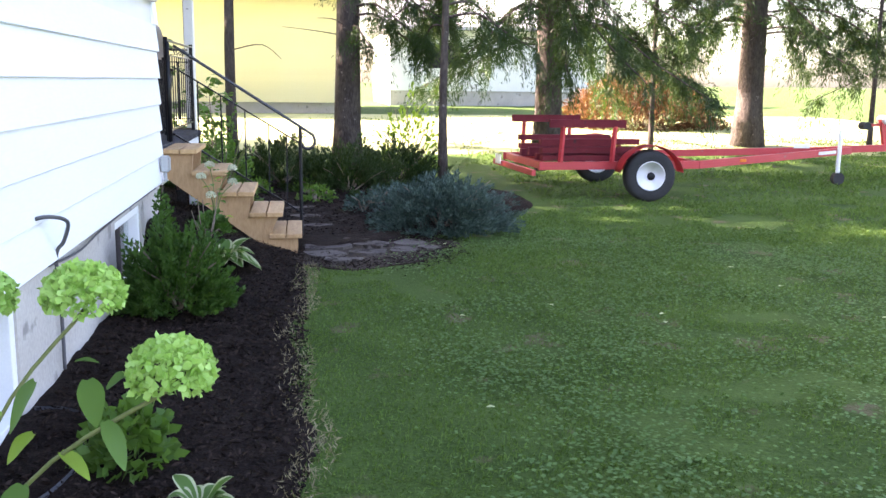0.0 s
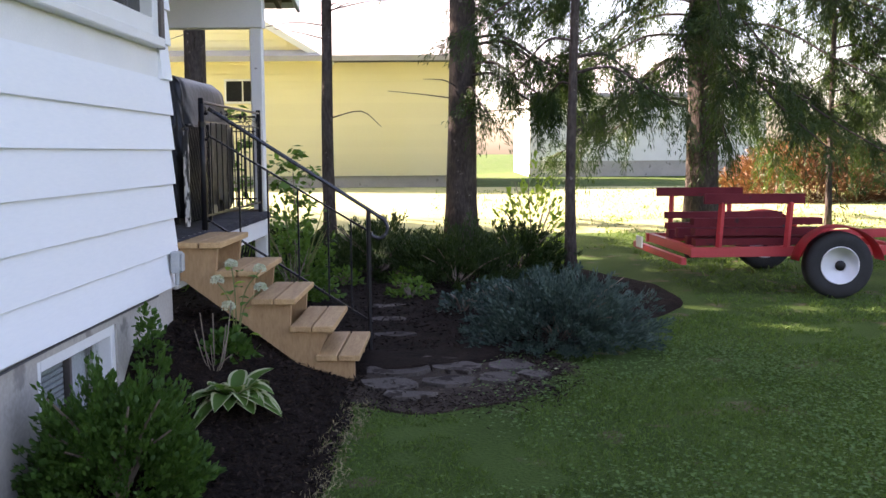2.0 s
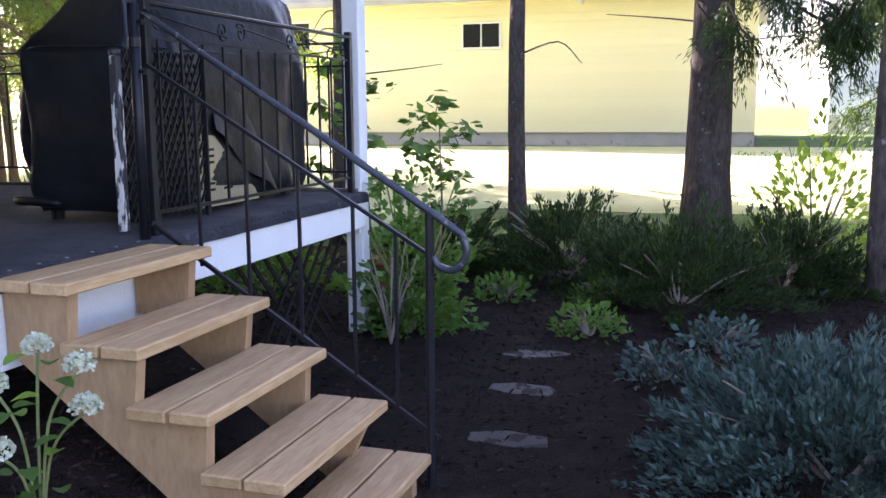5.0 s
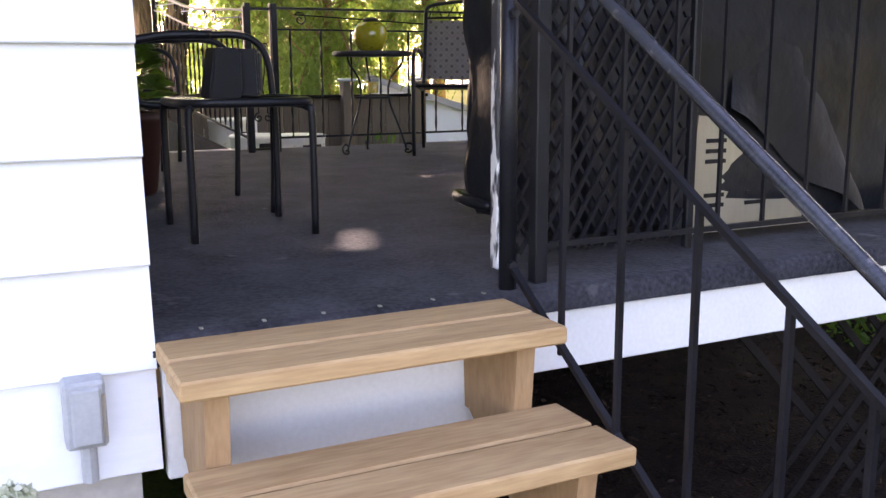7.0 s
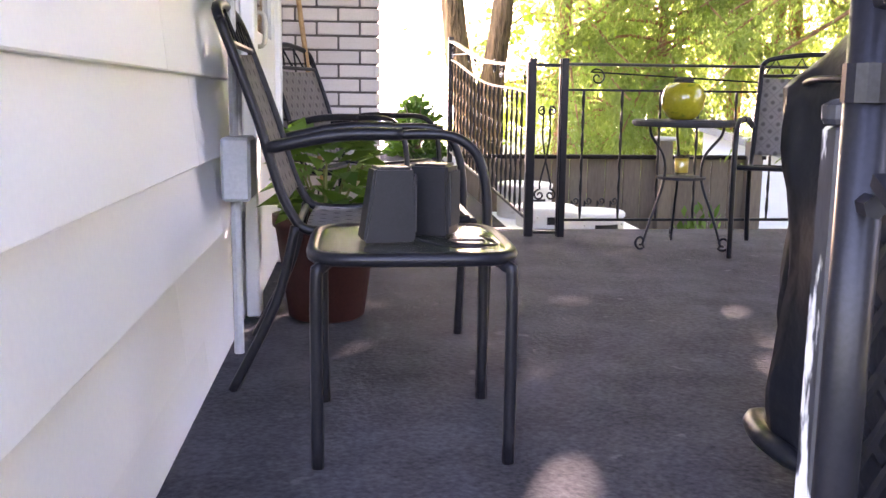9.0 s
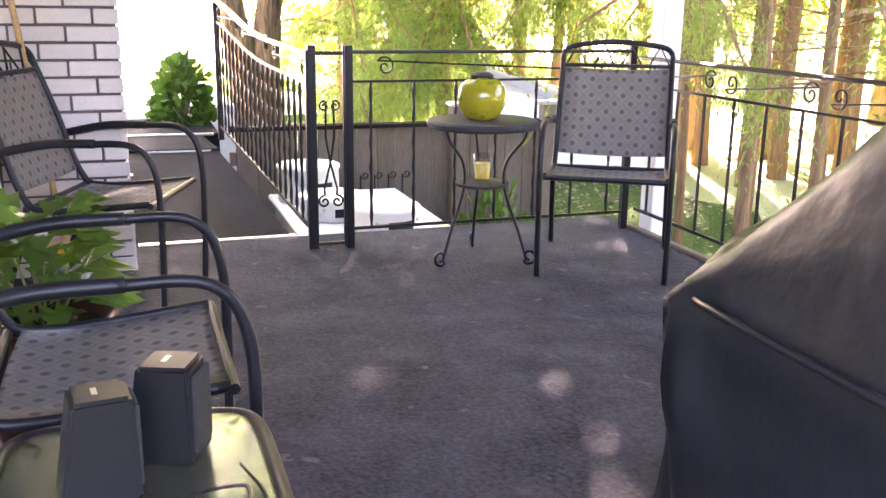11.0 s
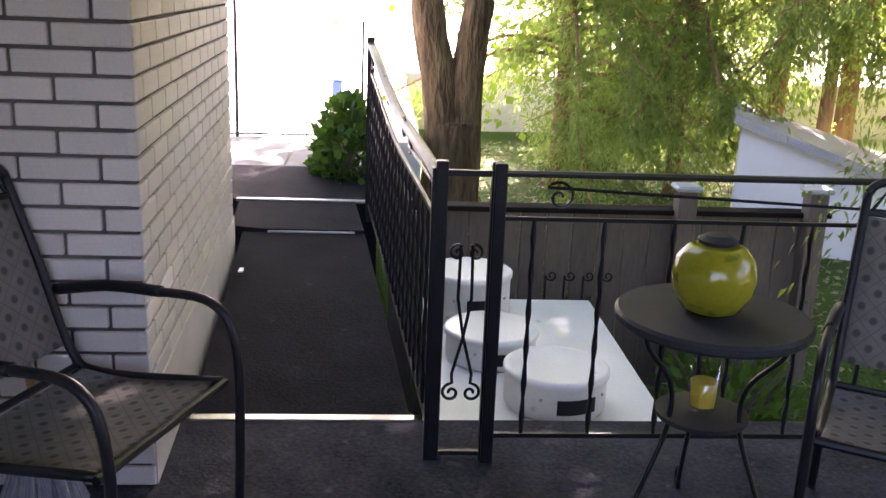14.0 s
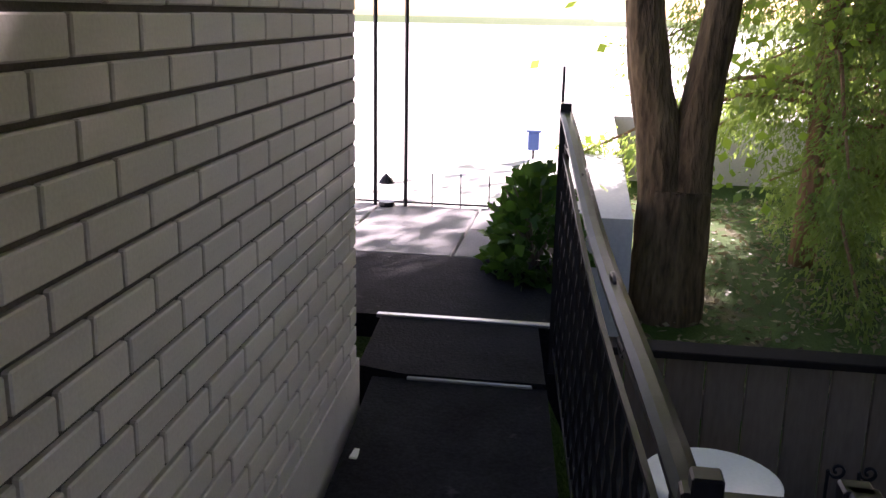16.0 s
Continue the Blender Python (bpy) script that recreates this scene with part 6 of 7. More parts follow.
for i, (x, y) in enumerate(spots):
    west = x < -11.3 and y < 13
    near = y < 14.3 and not west
    thin = near and x > -9
    bare = -11.2 < x < -7.4 and not west
    conifer("cedar_tree", x, y, random.uniform(0.032, 0.05) if thin else random.uniform(0.045, 0.06) if x > -8.3 else random.uniform(0.065, 0.11), 17, "tall cedar with a bare reddish trunk and hanging sprays", 0.7 if west else 2.9 if bare else 1.9, 2.0 if west else 1.7 if bare else 1.9, 64 if west else 14 if bare else 20 if thin else 30, M_BARK_RED, L_CEDAR, 620 if west else 480 if thin else 480 if near else 380, 0.045 if thin else 0.06, 0.013 if thin else 0.022, 0.34, 0.10, top=6.0, lean=(random.uniform(-0.5, 0.5), random.uniform(-0.5, 0.5)), group=G_CE, twigs=4 if west else 22 if bare else 12, n_up=300 if west else 40 if bare else 60 if thin else 240)
# back row; the tree at x -17.6 is added to keep sun off the nearer cedars
for x, y in ((-17.6, 13.4), (-14.5, 18.6), (-12.6, 19.4), (-10.6, 20.2), (-8.8, 20.4)):
    conifer("cedar_tree", x, y, 0.14, 13, "tall cedar with dense hanging foliage", 0.7 if y < 17 else 2.2, 2.6, 38, M_BARK_RED, L_CEDAR, 260, 0.11, 0.045, 0.4, 0.14, top=7.5, group=G_CE, n_up=350)

# the forked tree beside the ramp
TX, TY = -10.8, 9.63
fk = thing("forked_tree", (TX, TY, 0.25), label="forked shade tree with a tan furrowed trunk", category="tree")


def furrowed(rows, r0, seg=26):
    """A trunk or limb with deep upright furrows."""
    pts = curve(rows, 9)
    rad = [r0[0] + (r0[1] - r0[0]) * k / (len(pts) - 1) for k in range(len(pts))]
    bm = tubes((pts, rad), seg=seg)
    for k, v in enumerate(bm.verts):
        c = pts[min(k // seg, len(pts) - 1)]
        d = v.co - c
        v.co += d * (0.16 * noise.noise((d.normalized().x * 4, d.normalized().y * 4, v.co.z * 1.6)) + 0.07 * noise.noise((d.normalized().x * 11, d.normalized().y * 11, v.co.z * 4)))
    return bm


part("trunk", furrowed([(TX, TY - 0.02, 0.05), (TX, TY - 0.02, 0.5), (TX, TY, 0.85), (TX, TY + 0.01, 1.18)], (0.29, 0.225)), M_BARK_TAN, fk, smooth=True)
part("limb", furrowed([(TX, TY - 0.06, 0.7), (TX, TY - 0.09, 1.15), (TX, TY - 0.15, 1.6), (TX - 0.02, TY - 0.29, 2.35), (TX - 0.1, TY - 0.42, 4.0), (TX - 0.4, TY - 0.6, 8.0)], (0.20, 0.085)), M_BARK_TAN, fk, smooth=True)
part("limb", furrowed([(TX, TY + 0.06, 0.7), (TX, TY + 0.08, 1.15), (TX + 0.01, TY + 0.11, 1.6), (TX + 0.02, TY + 0.20, 2.35), (TX + 0.1, TY + 0.38, 4.0), (TX + 0.3, TY + 1.0, 8.0)], (0.185, 0.075)), M_BARK_TAN, fk, smooth=True)
n = 15000
a = rng.uniform(0, 6.283, n)
rr = 4.6 * np.sqrt(rng.uniform(0, 1, n))
P = np.stack([-11.8 + rr * np.cos(a), 11.0 + rr * np.sin(a), 4.1 + 4.6 * rng.uniform(0, 1, n)], 1)
P[:, 2] += 0.7 * np.sin(P[:, 0] * 1.7) * np.cos(P[:, 1] * 1.9)
part("crown", leaf_cloud("crown", P, rng.normal(size=(n, 3)) - np.array([0, 0, 0.4]), rng.uniform(0.12, 0.22, n), rng.uniform(0.10, 0.18, n)), L_LIME, fk)
n = 420
P = np.stack([rng.normal(-11.6, 0.5, n), rng.normal(10.2, 0.5, n), rng.uniform(1.0, 4.5, n)], 1)
tagged(part("foliage", leaf_cloud("foliage", P, rng.normal(size=(n, 3)), rng.uniform(0.07, 0.13, n), rng.uniform(0.06, 0.10, n)), L_LIME, fk), kind="stuff")


# ---- shrubs and flowers ----
def shrub(name, c, size, n, L, W, leaf, label, up=0.5, category="shrub", stems=True, bumps=3.0, hollow=0.35, stem_m=None, group="", clump=0):
    """A rounded mass of leaves with an uneven outline, on woody stems."""
    x, y, z = c
    t = thing(name, c, label=label, category=category, group=group)
    v = rng.normal(size=(n, 3))
    v /= np.linalg.norm(v, axis=1, keepdims=True)
    v[:, 2] = np.abs(v[:, 2]) * 1.0 - 0.12
    wob = np.array([1 + 0.28 * noise.noise((q[0] * bumps + x, q[1] * bumps + y, q[2] * bumps)) for q in v])
    rad = (hollow + (1 - hollow) * rng.uniform(0, 1, n) ** 0.45) * wob
    if clump:
        k = rng.integers(0, clump, n)
        u = rng.uniform(0.0, 1.0, n) ** 0.7
        v = v[k] + rng.normal(size=(n, 3)) * (0.075 * (1.15 - u))[:, None]
        rad = (hollow + (1.02 - hollow) * u) * (wob * rng.uniform(0.82, 1.12, n))[k]
    P = v * rad[:, None] * np.array([size[0] / 2, size[1] / 2, size[2]]) + np.array([x, y, z + 0.02])
    P[:, 2] = np.maximum(P[:, 2], z + 0.02)
    D = v + rng.normal(size=(n, 3)) * 0.45 + np.array([0, 0, up])
    part("foliage", leaf_cloud("foliage", P, D, rng.uniform(0.6, 1.35, n) * L, rng.uniform(0.7, 1.3, n) * W, 0.1, None, 0.05), leaf, t)
    if stems:
        for k in range(10):
            a = random.uniform(0, 6.283)
            e = Vector((x + math.cos(a) * size[0] * 0.36, y + math.sin(a) * size[1] * 0.36, z + size[2] * random.uniform(0.4, 0.85)))
            part("stem", tubes((curve([(x, y, z - 0.03), (Vector((x, y, z)) + e) / 2 + Vector((0, 0, 0.04)), e], 3), [0.012, 0.011, 0.009, 0.008, 0.006, 0.005, 0.004]), seg=5), stem_m or M_TWIG, t)
    return t


shrub("round_shrub", (-0.78, 5.8, 0.08), (0.72, 0.76, 0.52), 15000, 0.036, 0.017, L_BOX, "dense bright green rounded shrub in the mulch", up=0.9, clump=420, bumps=3, hollow=0.5)
shrub("juniper_shrub", (1.38, 9.2, 0.03), (1.42, 1.5, 0.54), 24000, 0.05, 0.013, L_JUNIPER, "spreading blue juniper at the bed corner", up=0.6, bumps=5, clump=330, hollow=0.45)
for x, y, s, h in ((0.6, 12.2, 1.7, 0.85), (-0.3, 13.0, 1.5, 0.9), (1.3, 12.9, 1.4, 0.75), (-1.35, 12.9, 1.2, 0.75)):
    shrub("dark_yew", (x, y, north_z(x, y) - 0.02), (s, s * 0.9, h * 0.8), 13000, 0.06, 0.013, L_YEW, "dark green spreading yew under the spruces", up=0.9, bumps=5, hollow=0.4, clump=130, group="yews under the spruces")
shrub("azalea_shrub", (1.55, 13.6, 0.1), (0.95, 0.8, 1.3), 420, 0.10, 0.045, L_LIME, "airy light green shrub on thin stems", hollow=0.5)
shrub("brown_evergreen", (8.2, 22.0, 0.3), (4.2, 2.4, 1.6), 16000, 0.15, 0.03, L_BROWN, "evergreen shrub with browned needles in the sun", up=0.3)
for x, y, h in ((-1.75, 11.9, 1.75), (-1.2, 12.3, 1.35)):
    sp_ = thing("maple_sapling", (x, y, north_z(x, y)), label="slender sapling with tiers of green leaves", category="sapling", group="saplings by the porch post")
    part("stem", tubes(([(x, y, 0), (x + 0.05, y, h * 0.5), (x + 0.02, y + 0.03, h)], [0.014, 0.010, 0.004]), seg=6), M_TWIG, sp_)
    P, D = [], []
    for k in range(11):
        z = h * (0.22 + 0.078 * k)
        a = k * 2.4
        e = Vector((x + 0.42 * math.cos(a) * (1 - 0.05 * k), y + 0.42 * math.sin(a) * (1 - 0.05 * k), z + 0.12))
        part("branch", tubes(([(x, y, z), e], [0.006, 0.002]), seg=4), M_TWIG, sp_)
        for j in range(30):
            q = Vector((x, y, z)).lerp(e, random.uniform(0.3, 1.05))
            P.append((q.x + random.gauss(0, 0.05), q.y + random.gauss(0, 0.05), q.z + random.gauss(0, 0.04)))
            D.append((random.gauss(0, 1), random.gauss(0, 1), random.gauss(-0.2, 0.3)))
    part("foliage", leaf_cloud("foliage", P, D, rng.uniform(0.07, 0.13, len(P)), rng.uniform(0.05, 0.09, len(P)), 0.1, np.tile([0, 0, 1.0], (len(P), 1)) + rng.normal(size=(len(P), 3)) * 0.4), L_GREEN, sp_)
shrub("fern_clump", (-0.95, 10.95, 0.05), (0.6, 0.6, 0.42), 620, 0.06, 0.03, L_GREEN, "light green fern clump by the porch post", up=0.6)
shrub("fern_clump", (-4.0, 11.35, 0.05), (0.9, 0.75, 0.8), 900, 0.22, 0.028, L_GREEN, "arching green fern beyond the long railing", up=1.0)
shrub("fern_clump", (-6.9, 10.75, 0.05), (0.7, 0.8, 0.75), 520, 0.11, 0.045, L_GREEN, "light green leafy plant against the fence", up=0.6)
shrub("fern_clump", (-7.15, 10.0, 0.05), (0.3, 0.35, 0.75), 260, 0.07, 0.05, L_YEW, "dark vine on the small trellis", up=0.4)
shrub("ivy_bush", (-8.75, 8.78, PZ), (0.85, 0.46, 0.54), 900, 0.075, 0.065, L_BOX, "leafy ivy spilling over the patio edge", up=0.3)
for x, y in ((0.15, 11.1), (0.9, 10.9), (0.65, 10.3), (-0.6, 12.0), (0.1, 12.1)):
    shrub("perennial_clump", (x, y, north_z(x, y)), (0.45, 0.42, 0.18), 260, 0.055, 0.03, L_JUNIPER if x > 0.6 else L_GREEN, "low leafy perennial in the bare soil", up=0.5, hollow=0.2, group="perennials in the soil bed")
shrub("lettuce_clump", (-0.66, 3.42, 0.05), (0.32, 0.32, 0.24), 420, 0.055, 0.05, L_GREEN, "low crinkled green plant in the mulch", up=0.5, stems=False)
shrub("parsley_clump", (-0.72, 7.35, 0.28), (0.3, 0.3, 0.18), 360, 0.045, 0.04, L_BOX, "low bright green herb in the mulch", up=0.5, stems=False)
shrub("vine_clump", (-1.02, 6.95, 0.30), (0.16, 0.3, 0.42), 260, 0.04, 0.03, L_BOX, "small green vine climbing the foundation", up=0.6, stems=False)


for x, y in ((-4.6, 11.6), (-2.4, 11.9), (-5.6, 12.2), (-3.2, 12.6), (-6.4, 11.5)):
    shrub("ground_cover", (x, y, ground_z(x, y)), (1.2, 0.9, 0.4), 900, 0.07, 0.04, L_GREEN, "leafy ground cover beside the porch", up=0.5, group="ground cover north of the porch")
shrub("climbing_plant", (-0.93, 11.0, 0.05), (0.8, 0.7, 1.25), 1500, 0.06, 0.04, L_GREEN, "bright leafy climber at the porch corner post", up=0.3, hollow=0.3, stem_m=M_STEM, clump=60)
lily = thing("day_lily", (-3.25, 11.2, 0.0), label="dark green arching strap leaves beside the porch", category="plant")
n = 260
a = rng.uniform(0, 6.283, n)
P = np.stack([-3.25 + 0.25 * rng.normal(size=n), 11.22 + 0.10 * rng.normal(size=n), rng.uniform(0.2, 0.75, n)], 1)
D = np.stack([np.cos(a) * 0.7, np.sin(a) * 0.5, rng.uniform(0.3, 1.1, n)], 1)
part("foliage", leaf_cloud("foliage", P, D, rng.uniform(0.25, 0.5, n), rng.uniform(0.025, 0.045, n), 0.45, None, 0.05), L_BOX, lily)
for k in range(8):
    part("stem", tubes(([(-3.25 + 0.03 * math.cos(k), 11.22 + 0.03 * math.sin(k), 0.0), (-3.25 + 0.25 * math.cos(k), 11.22 + 0.1 * math.sin(k), 0.6)], 0.006), seg=5), M_STEM, lily)
fp = thing("terracotta_pot", (-1.5, 12.0, 0.10), label="terracotta flower pot standing in the bed", category="flower pot")
part("pot", lathe([(0.08, 0.0), (0.085, 0.005), (0.11, 0.17), (0.125, 0.17), (0.128, 0.22), (0.11, 0.22), (0.105, 0.18)], (-1.5, 12.0, 0.10), 22), M_TERRACOTTA, fp, smooth=True)
part("soil", lathe([(0.0, 0.17), (0.106, 0.185), (0.0, 0.19)], (-1.5, 12.0, 0.10), 14), M_MULCH, fp)


def big_leaf(base, direction, length, width, arch=0.35, n=8):
    """One broad leaf: a strip of quads, folded along its rib; returns points and faces."""
    b, d = Vector(base), Vector(direction).normalized()
    s = d.cross(Vector((0, 0, 1)))
    s = s.normalized() if s.length > 0.01 else Vector((1, 0, 0))
    V, F = [], []
    for k in range(n + 1):
        f = k / n
        c = b + d * length * f - Vector((0, 0, 1)) * arch * length * f * f
        w = width * math.sin(math.pi * min(f * 0.92 + 0.08, 1)) ** 0.8 / 2 + 0.002
        for j, q in enumerate((-1, -0.72, 0, 0.72, 1)):
            V.append(c + s * w * q + Vector((0, 0, 1)) * w * (0.35 * abs(q) + 0.05 * math.sin(9 * f + 3 * q)))
    for k in range(n):
        for j in range(4):
            i = k * 5 + j
            F.append((i, i + 1, i + 6, i + 5))
    return V, F


def hosta(at, count, length, label):
    h = thing("hosta", at, label=label, category="hosta", group="hostas in the mulch bed")
    for k in range(count):
        a = 2.4 * k + random.uniform(-0.3, 0.3)
        el = random.uniform(0.15, 1.5)
        V, F = big_leaf((0.02 * math.cos(a), 0.02 * math.sin(a), 0.02), (math.cos(a), math.sin(a), el), length * random.uniform(0.6, 1.1), length * random.uniform(0.32, 0.42), random.uniform(0.25, 0.75))
        me = bpy.data.meshes.new("leaf")
        me.from_pydata([tuple(v) for v in V], [], F)
        me.materials.append(L_GREEN)
        me.materials.append(L_VARIEG)
        me.polygons.foreach_set("material_index", [1 if i % 4 in (0, 3) else 0 for i in range(len(F))])
        part("leaf", me, L_GREEN, h, world=False, smooth=True)
    return h


hosta((-0.60, 6.98, 0.14), 38, 0.29, "hosta with cream edged green leaves in the mulch")
hosta((-0.36, 2.98, 0.06), 14, 0.16, "small hosta with pale edged leaves behind the blooms")


def floret_ball(c, r, n, size):
    v = rng.normal(size=(n, 3))
    v /= np.linalg.norm(v, axis=1, keepdims=True)
    v[:, 2] = np.where(v[:, 2] < -0.45, -v[:, 2], v[:, 2])
    P = np.array(c) + v * r * np.array([1, 1, 0.78]) * rng.uniform(0.86, 1.05, (n, 1))
    t = np.cross(v, rng.normal(size=(n, 3)))
    return P - t * size * 0.5 * 0.2, t + v * 0.35


def hydrangea(at, blooms, leaves, label, mat_b, r, nf, size):
    h = thing("hydrangea", at, label=label, category="hydrangea")
    base = Vector(at)
    for c in blooms:
        c = Vector(c)
        mid = Vector((base.x + (c.x - base.x) * 0.3, base.y + (c.y - base.y) * 0.4, base.z + (c.z - base.z) * 0.68))
        part("stem", tubes((curve([base, mid, c - Vector((0, 0, r * 0.4))], 6), 0.0042), seg=6), M_STEM, h, smooth=True)
        P, D = floret_ball(c, r, nf, size)
        part("bloom", leaf_cloud("bloom", P, D, size, size * 0.85, 0.0, None, 0.12), mat_b, h, "round head of small florets")
    for (b, d, ln_, w, m) in leaves:
        V, F = big_leaf(b, d, ln_ * 0.66, w * 0.66, 0.25)
        me = bpy.data.meshes.new("leaf")
        me.from_pydata([tuple(v) for v in V], [], F)
        part("leaf", me, m, h, smooth=True)
    return h


hydrangea((-0.72, 1.76, 0.0), [(-0.43, 1.86, 1.06), (-0.24, 1.66, 0.96), (-0.67, 1.98, 1.03)],
          [((-0.40, 1.72, 0.93), (0.2, -0.25, -0.9), 0.11, 0.075, L_GREEN), ((-0.36, 1.69, 0.92), (0.5, 0.2, 0.45), 0.09, 0.06, L_GREEN), ((-0.50, 1.75, 0.92), (-0.5, -0.3, -0.8), 0.13, 0.10, L_GREEN),
           ((-0.45, 1.70, 0.80), (0.5, -0.2, -0.3), 0.10, 0.055, L_LIME), ((-0.50, 1.72, 0.83), (-0.4, -0.3, -0.3), 0.09, 0.07, L_LIME), ((-0.36, 1.66, 0.87), (0.35, -0.3, -0.6), 0.12, 0.06, L_GREEN),
           ((-0.45, 1.84, 0.93), (0.6, 0.0, 0.1), 0.07, 0.03, L_GREEN), ((-0.57, 1.76, 0.85), (-0.6, 0.1, 0.2), 0.12, 0.08, L_LIME), ((-0.52, 1.70, 0.74), (-0.2, -0.5, -0.5), 0.12, 0.08, L_GREEN)],
          "green blooming hydrangea on thin stems beside the wall", L_BLOOM, 0.072, 900, 0.020)
hydrangea((-0.70, 7.52, 0.28), [(-0.56, 7.54, 0.78), (-0.56, 7.55, 0.668), (-0.74, 7.60, 0.80), (-0.80, 7.5, 0.72), (-0.72, 7.42, 0.58)],
          [((-0.68 + 0.06 * math.cos(k), 7.50 + 0.06 * math.sin(k), 0.40 + 0.026 * k), (math.cos(2.4 * k), math.sin(2.4 * k), 0.1), 0.10, 0.065, L_GREEN if k % 3 else L_LIME) for k in range(16)],
          "straggly hydrangea with cream blooms beside the stairs", L_BLOOM_W, 0.034, 260, 0.014)
dw = thing("dry_perennial", (-0.78, 6.35, 0.3), label="dry brown flower stalks in the mulch", category="dead plant")
for k in range(9):
    a = k * 2.4
    part("stalk", tubes((curve([(-0.74, 7.15, 0.25), (-0.74 + 0.05 * math.cos(a), 7.15 + 0.05 * math.sin(a), 0.32), (-0.74 + 0.10 * math.cos(a), 7.15 + 0.10 * math.sin(a), 0.36 + 0.035 * k)], 4), 0.0035), seg=5), M_TWIG, dw)
dt = thing("dry_perennial", (-0.95, 10.9, 0.05), label="bare brown twigs by the porch post", category="dead plant")
for k in range(12):
    a = k * 2.4
    part("stalk", tubes((curve([(-0.9, 10.55, 0.05), (-0.9 + 0.06 * math.cos(a), 10.55 + 0.06 * math.sin(a), 0.3), (-0.9 + 0.16 * math.cos(a), 10.55 + 0.16 * math.sin(a), 0.35 + 0.03 * k)], 4), 0.004), seg=5), M_TWIG, dt)

# ---- grass, clover, chips and litter ----
def grass():
    pts = []
    for x0, x1, y0, y1, dens in ((-0.08, 3.2, 1.5, 7.9, 4200), (3.2, 7, 2.5, 9, 1900), (1.2, 7, 7.9, 11, 1600), (7, 13, 3, 14, 500), (3, 13, 11, 19, 380), (-6, 3, 15, 25, 90), (3, 14, 19, 27, 70), (-14.5, -7.6, 9.3, 12.5, 700), (-7.2, -2, 11.2, 14.5, 420)):
        n = int((x1 - x0) * (y1 - y0) * dens)
        pts.append(np.stack([rng.uniform(x0, x1, n), rng.uniform(y0, y1, n)], 1))
    p = np.concatenate(pts)
    keep = np.array([noise.noise((a * 0.9, b * 0.9, 4)) + 0.5 * noise.noise((a * 3, b * 3, 8)) > -0.28 for a, b in p])
    ok = keep & ~(((p[:, 0] - 0.45) / 0.80) ** 2 + ((p[:, 1] - 8.2) / 0.85) ** 2 < 1) & ~((p[:, 0] < 0.1) & (p[:, 1] > 7.4)) & ~(((p[:, 0] + 0.55) / 3.25) ** 2 + ((p[:, 1] - 11.3) / 3.1) ** 2 < 1)
    return p[ok]


p = grass()
n = len(p)
P = np.column_stack([p, [ground_z(a, b) for a, b in p]])
far = np.clip(np.hypot(P[:, 0] - 0.5, P[:, 1] - 1) / 10, 0.55, 1.6)
ob = part("grass", leaf_cloud("grass", P, rng.normal(size=(n, 3)) * 0.75 + np.array([0, 0, 0.9]), rng.uniform(0.025, 0.08, n) * far * np.array([1 + 0.6 * noise.noise((a * 2.2, b * 2.2, 6)) for a, b in p]), rng.uniform(0.005, 0.011, n) * far * 1.3, 0.2), L_GRASS)
tagged(ob, "short uneven mown grass blades", "grass", kind="stuff")
n = 2600
P = np.stack([rng.uniform(-0.12, 0.05, n), rng.uniform(1.0, 7.4, n), np.full(n, 0.02)], 1)
P[:, 0] += np.array([bed_edge(v) for v in P[:, 1]])
ob = part("dry_edge", leaf_cloud("dry_edge", P, rng.normal(size=(n, 3)) + np.array([0, 0, 0.4]), rng.uniform(0.02, 0.05, n), rng.uniform(0.003, 0.006, n)), L_STRAW)
tagged(ob, "dry cut grass along the bed edge", "dry grass", kind="stuff")
n = 30000
c = np.stack([rng.uniform(0.8, 6.5, 190), rng.uniform(2.0, 9.0, 190)], 1)
q = c[rng.integers(0, 190, n)] + rng.normal(size=(n, 2)) * 0.22
P = np.column_stack([q, rng.uniform(0.02, 0.045, n)])
ob = part("clover", leaf_cloud("clover", P, rng.normal(size=(n, 3)) * np.array([1, 1, 0.15]), 0.024, 0.022, 0, np.tile([0, 0, 1.0], (n, 1)) + rng.normal(size=(n, 3)) * 0.2), L_CLOVER)
tagged(ob, "patches of pale clover in the lawn", "clover", kind="stuff")
n = 26000
x = rng.uniform(-1.13, 0.0, n)
y = rng.uniform(1.0, 8.3, n)
P = np.stack([x, y, [mulch_z(a, b) + 0.006 for a, b in zip(x, y)]], 1)
ob = part("mulch_chips", leaf_cloud("mulch_chips", P, rng.normal(size=(n, 3)) * np.array([1, 1, 0.35]), rng.uniform(0.015, 0.05, n), rng.uniform(0.006, 0.015, n)), M_CHIP)
tagged(ob, "shredded dark bark chips on the bed", "mulch", kind="stuff")
n = 16000
a = rng.uniform(0, 6.283, n)
f = np.sqrt(rng.uniform(0, 1, n)) * 0.95
x, y = -0.55 + 3.1 * f * np.cos(a), 11.3 + 2.9 * f * np.sin(a)
P = np.stack([x, y, [north_z(i, j) + 0.006 for i, j in zip(x, y)]], 1)
ob = part("soil_litter", leaf_cloud("soil_litter", P, rng.normal(size=(n, 3)) * np.array([1, 1, 0.3]), rng.uniform(0.015, 0.06, n), rng.uniform(0.006, 0.016, n)), M_CHIP)
tagged(ob, "needle litter and bark on the soil bed", "litter", kind="stuff")
n = 5000
x, y = rng.uniform(-15.5, -7.6, n), rng.uniform(9.4, 14.0, n)
P = np.stack([x, y, [ground_z(i, j) + 0.012 for i, j in zip(x, y)]], 1)
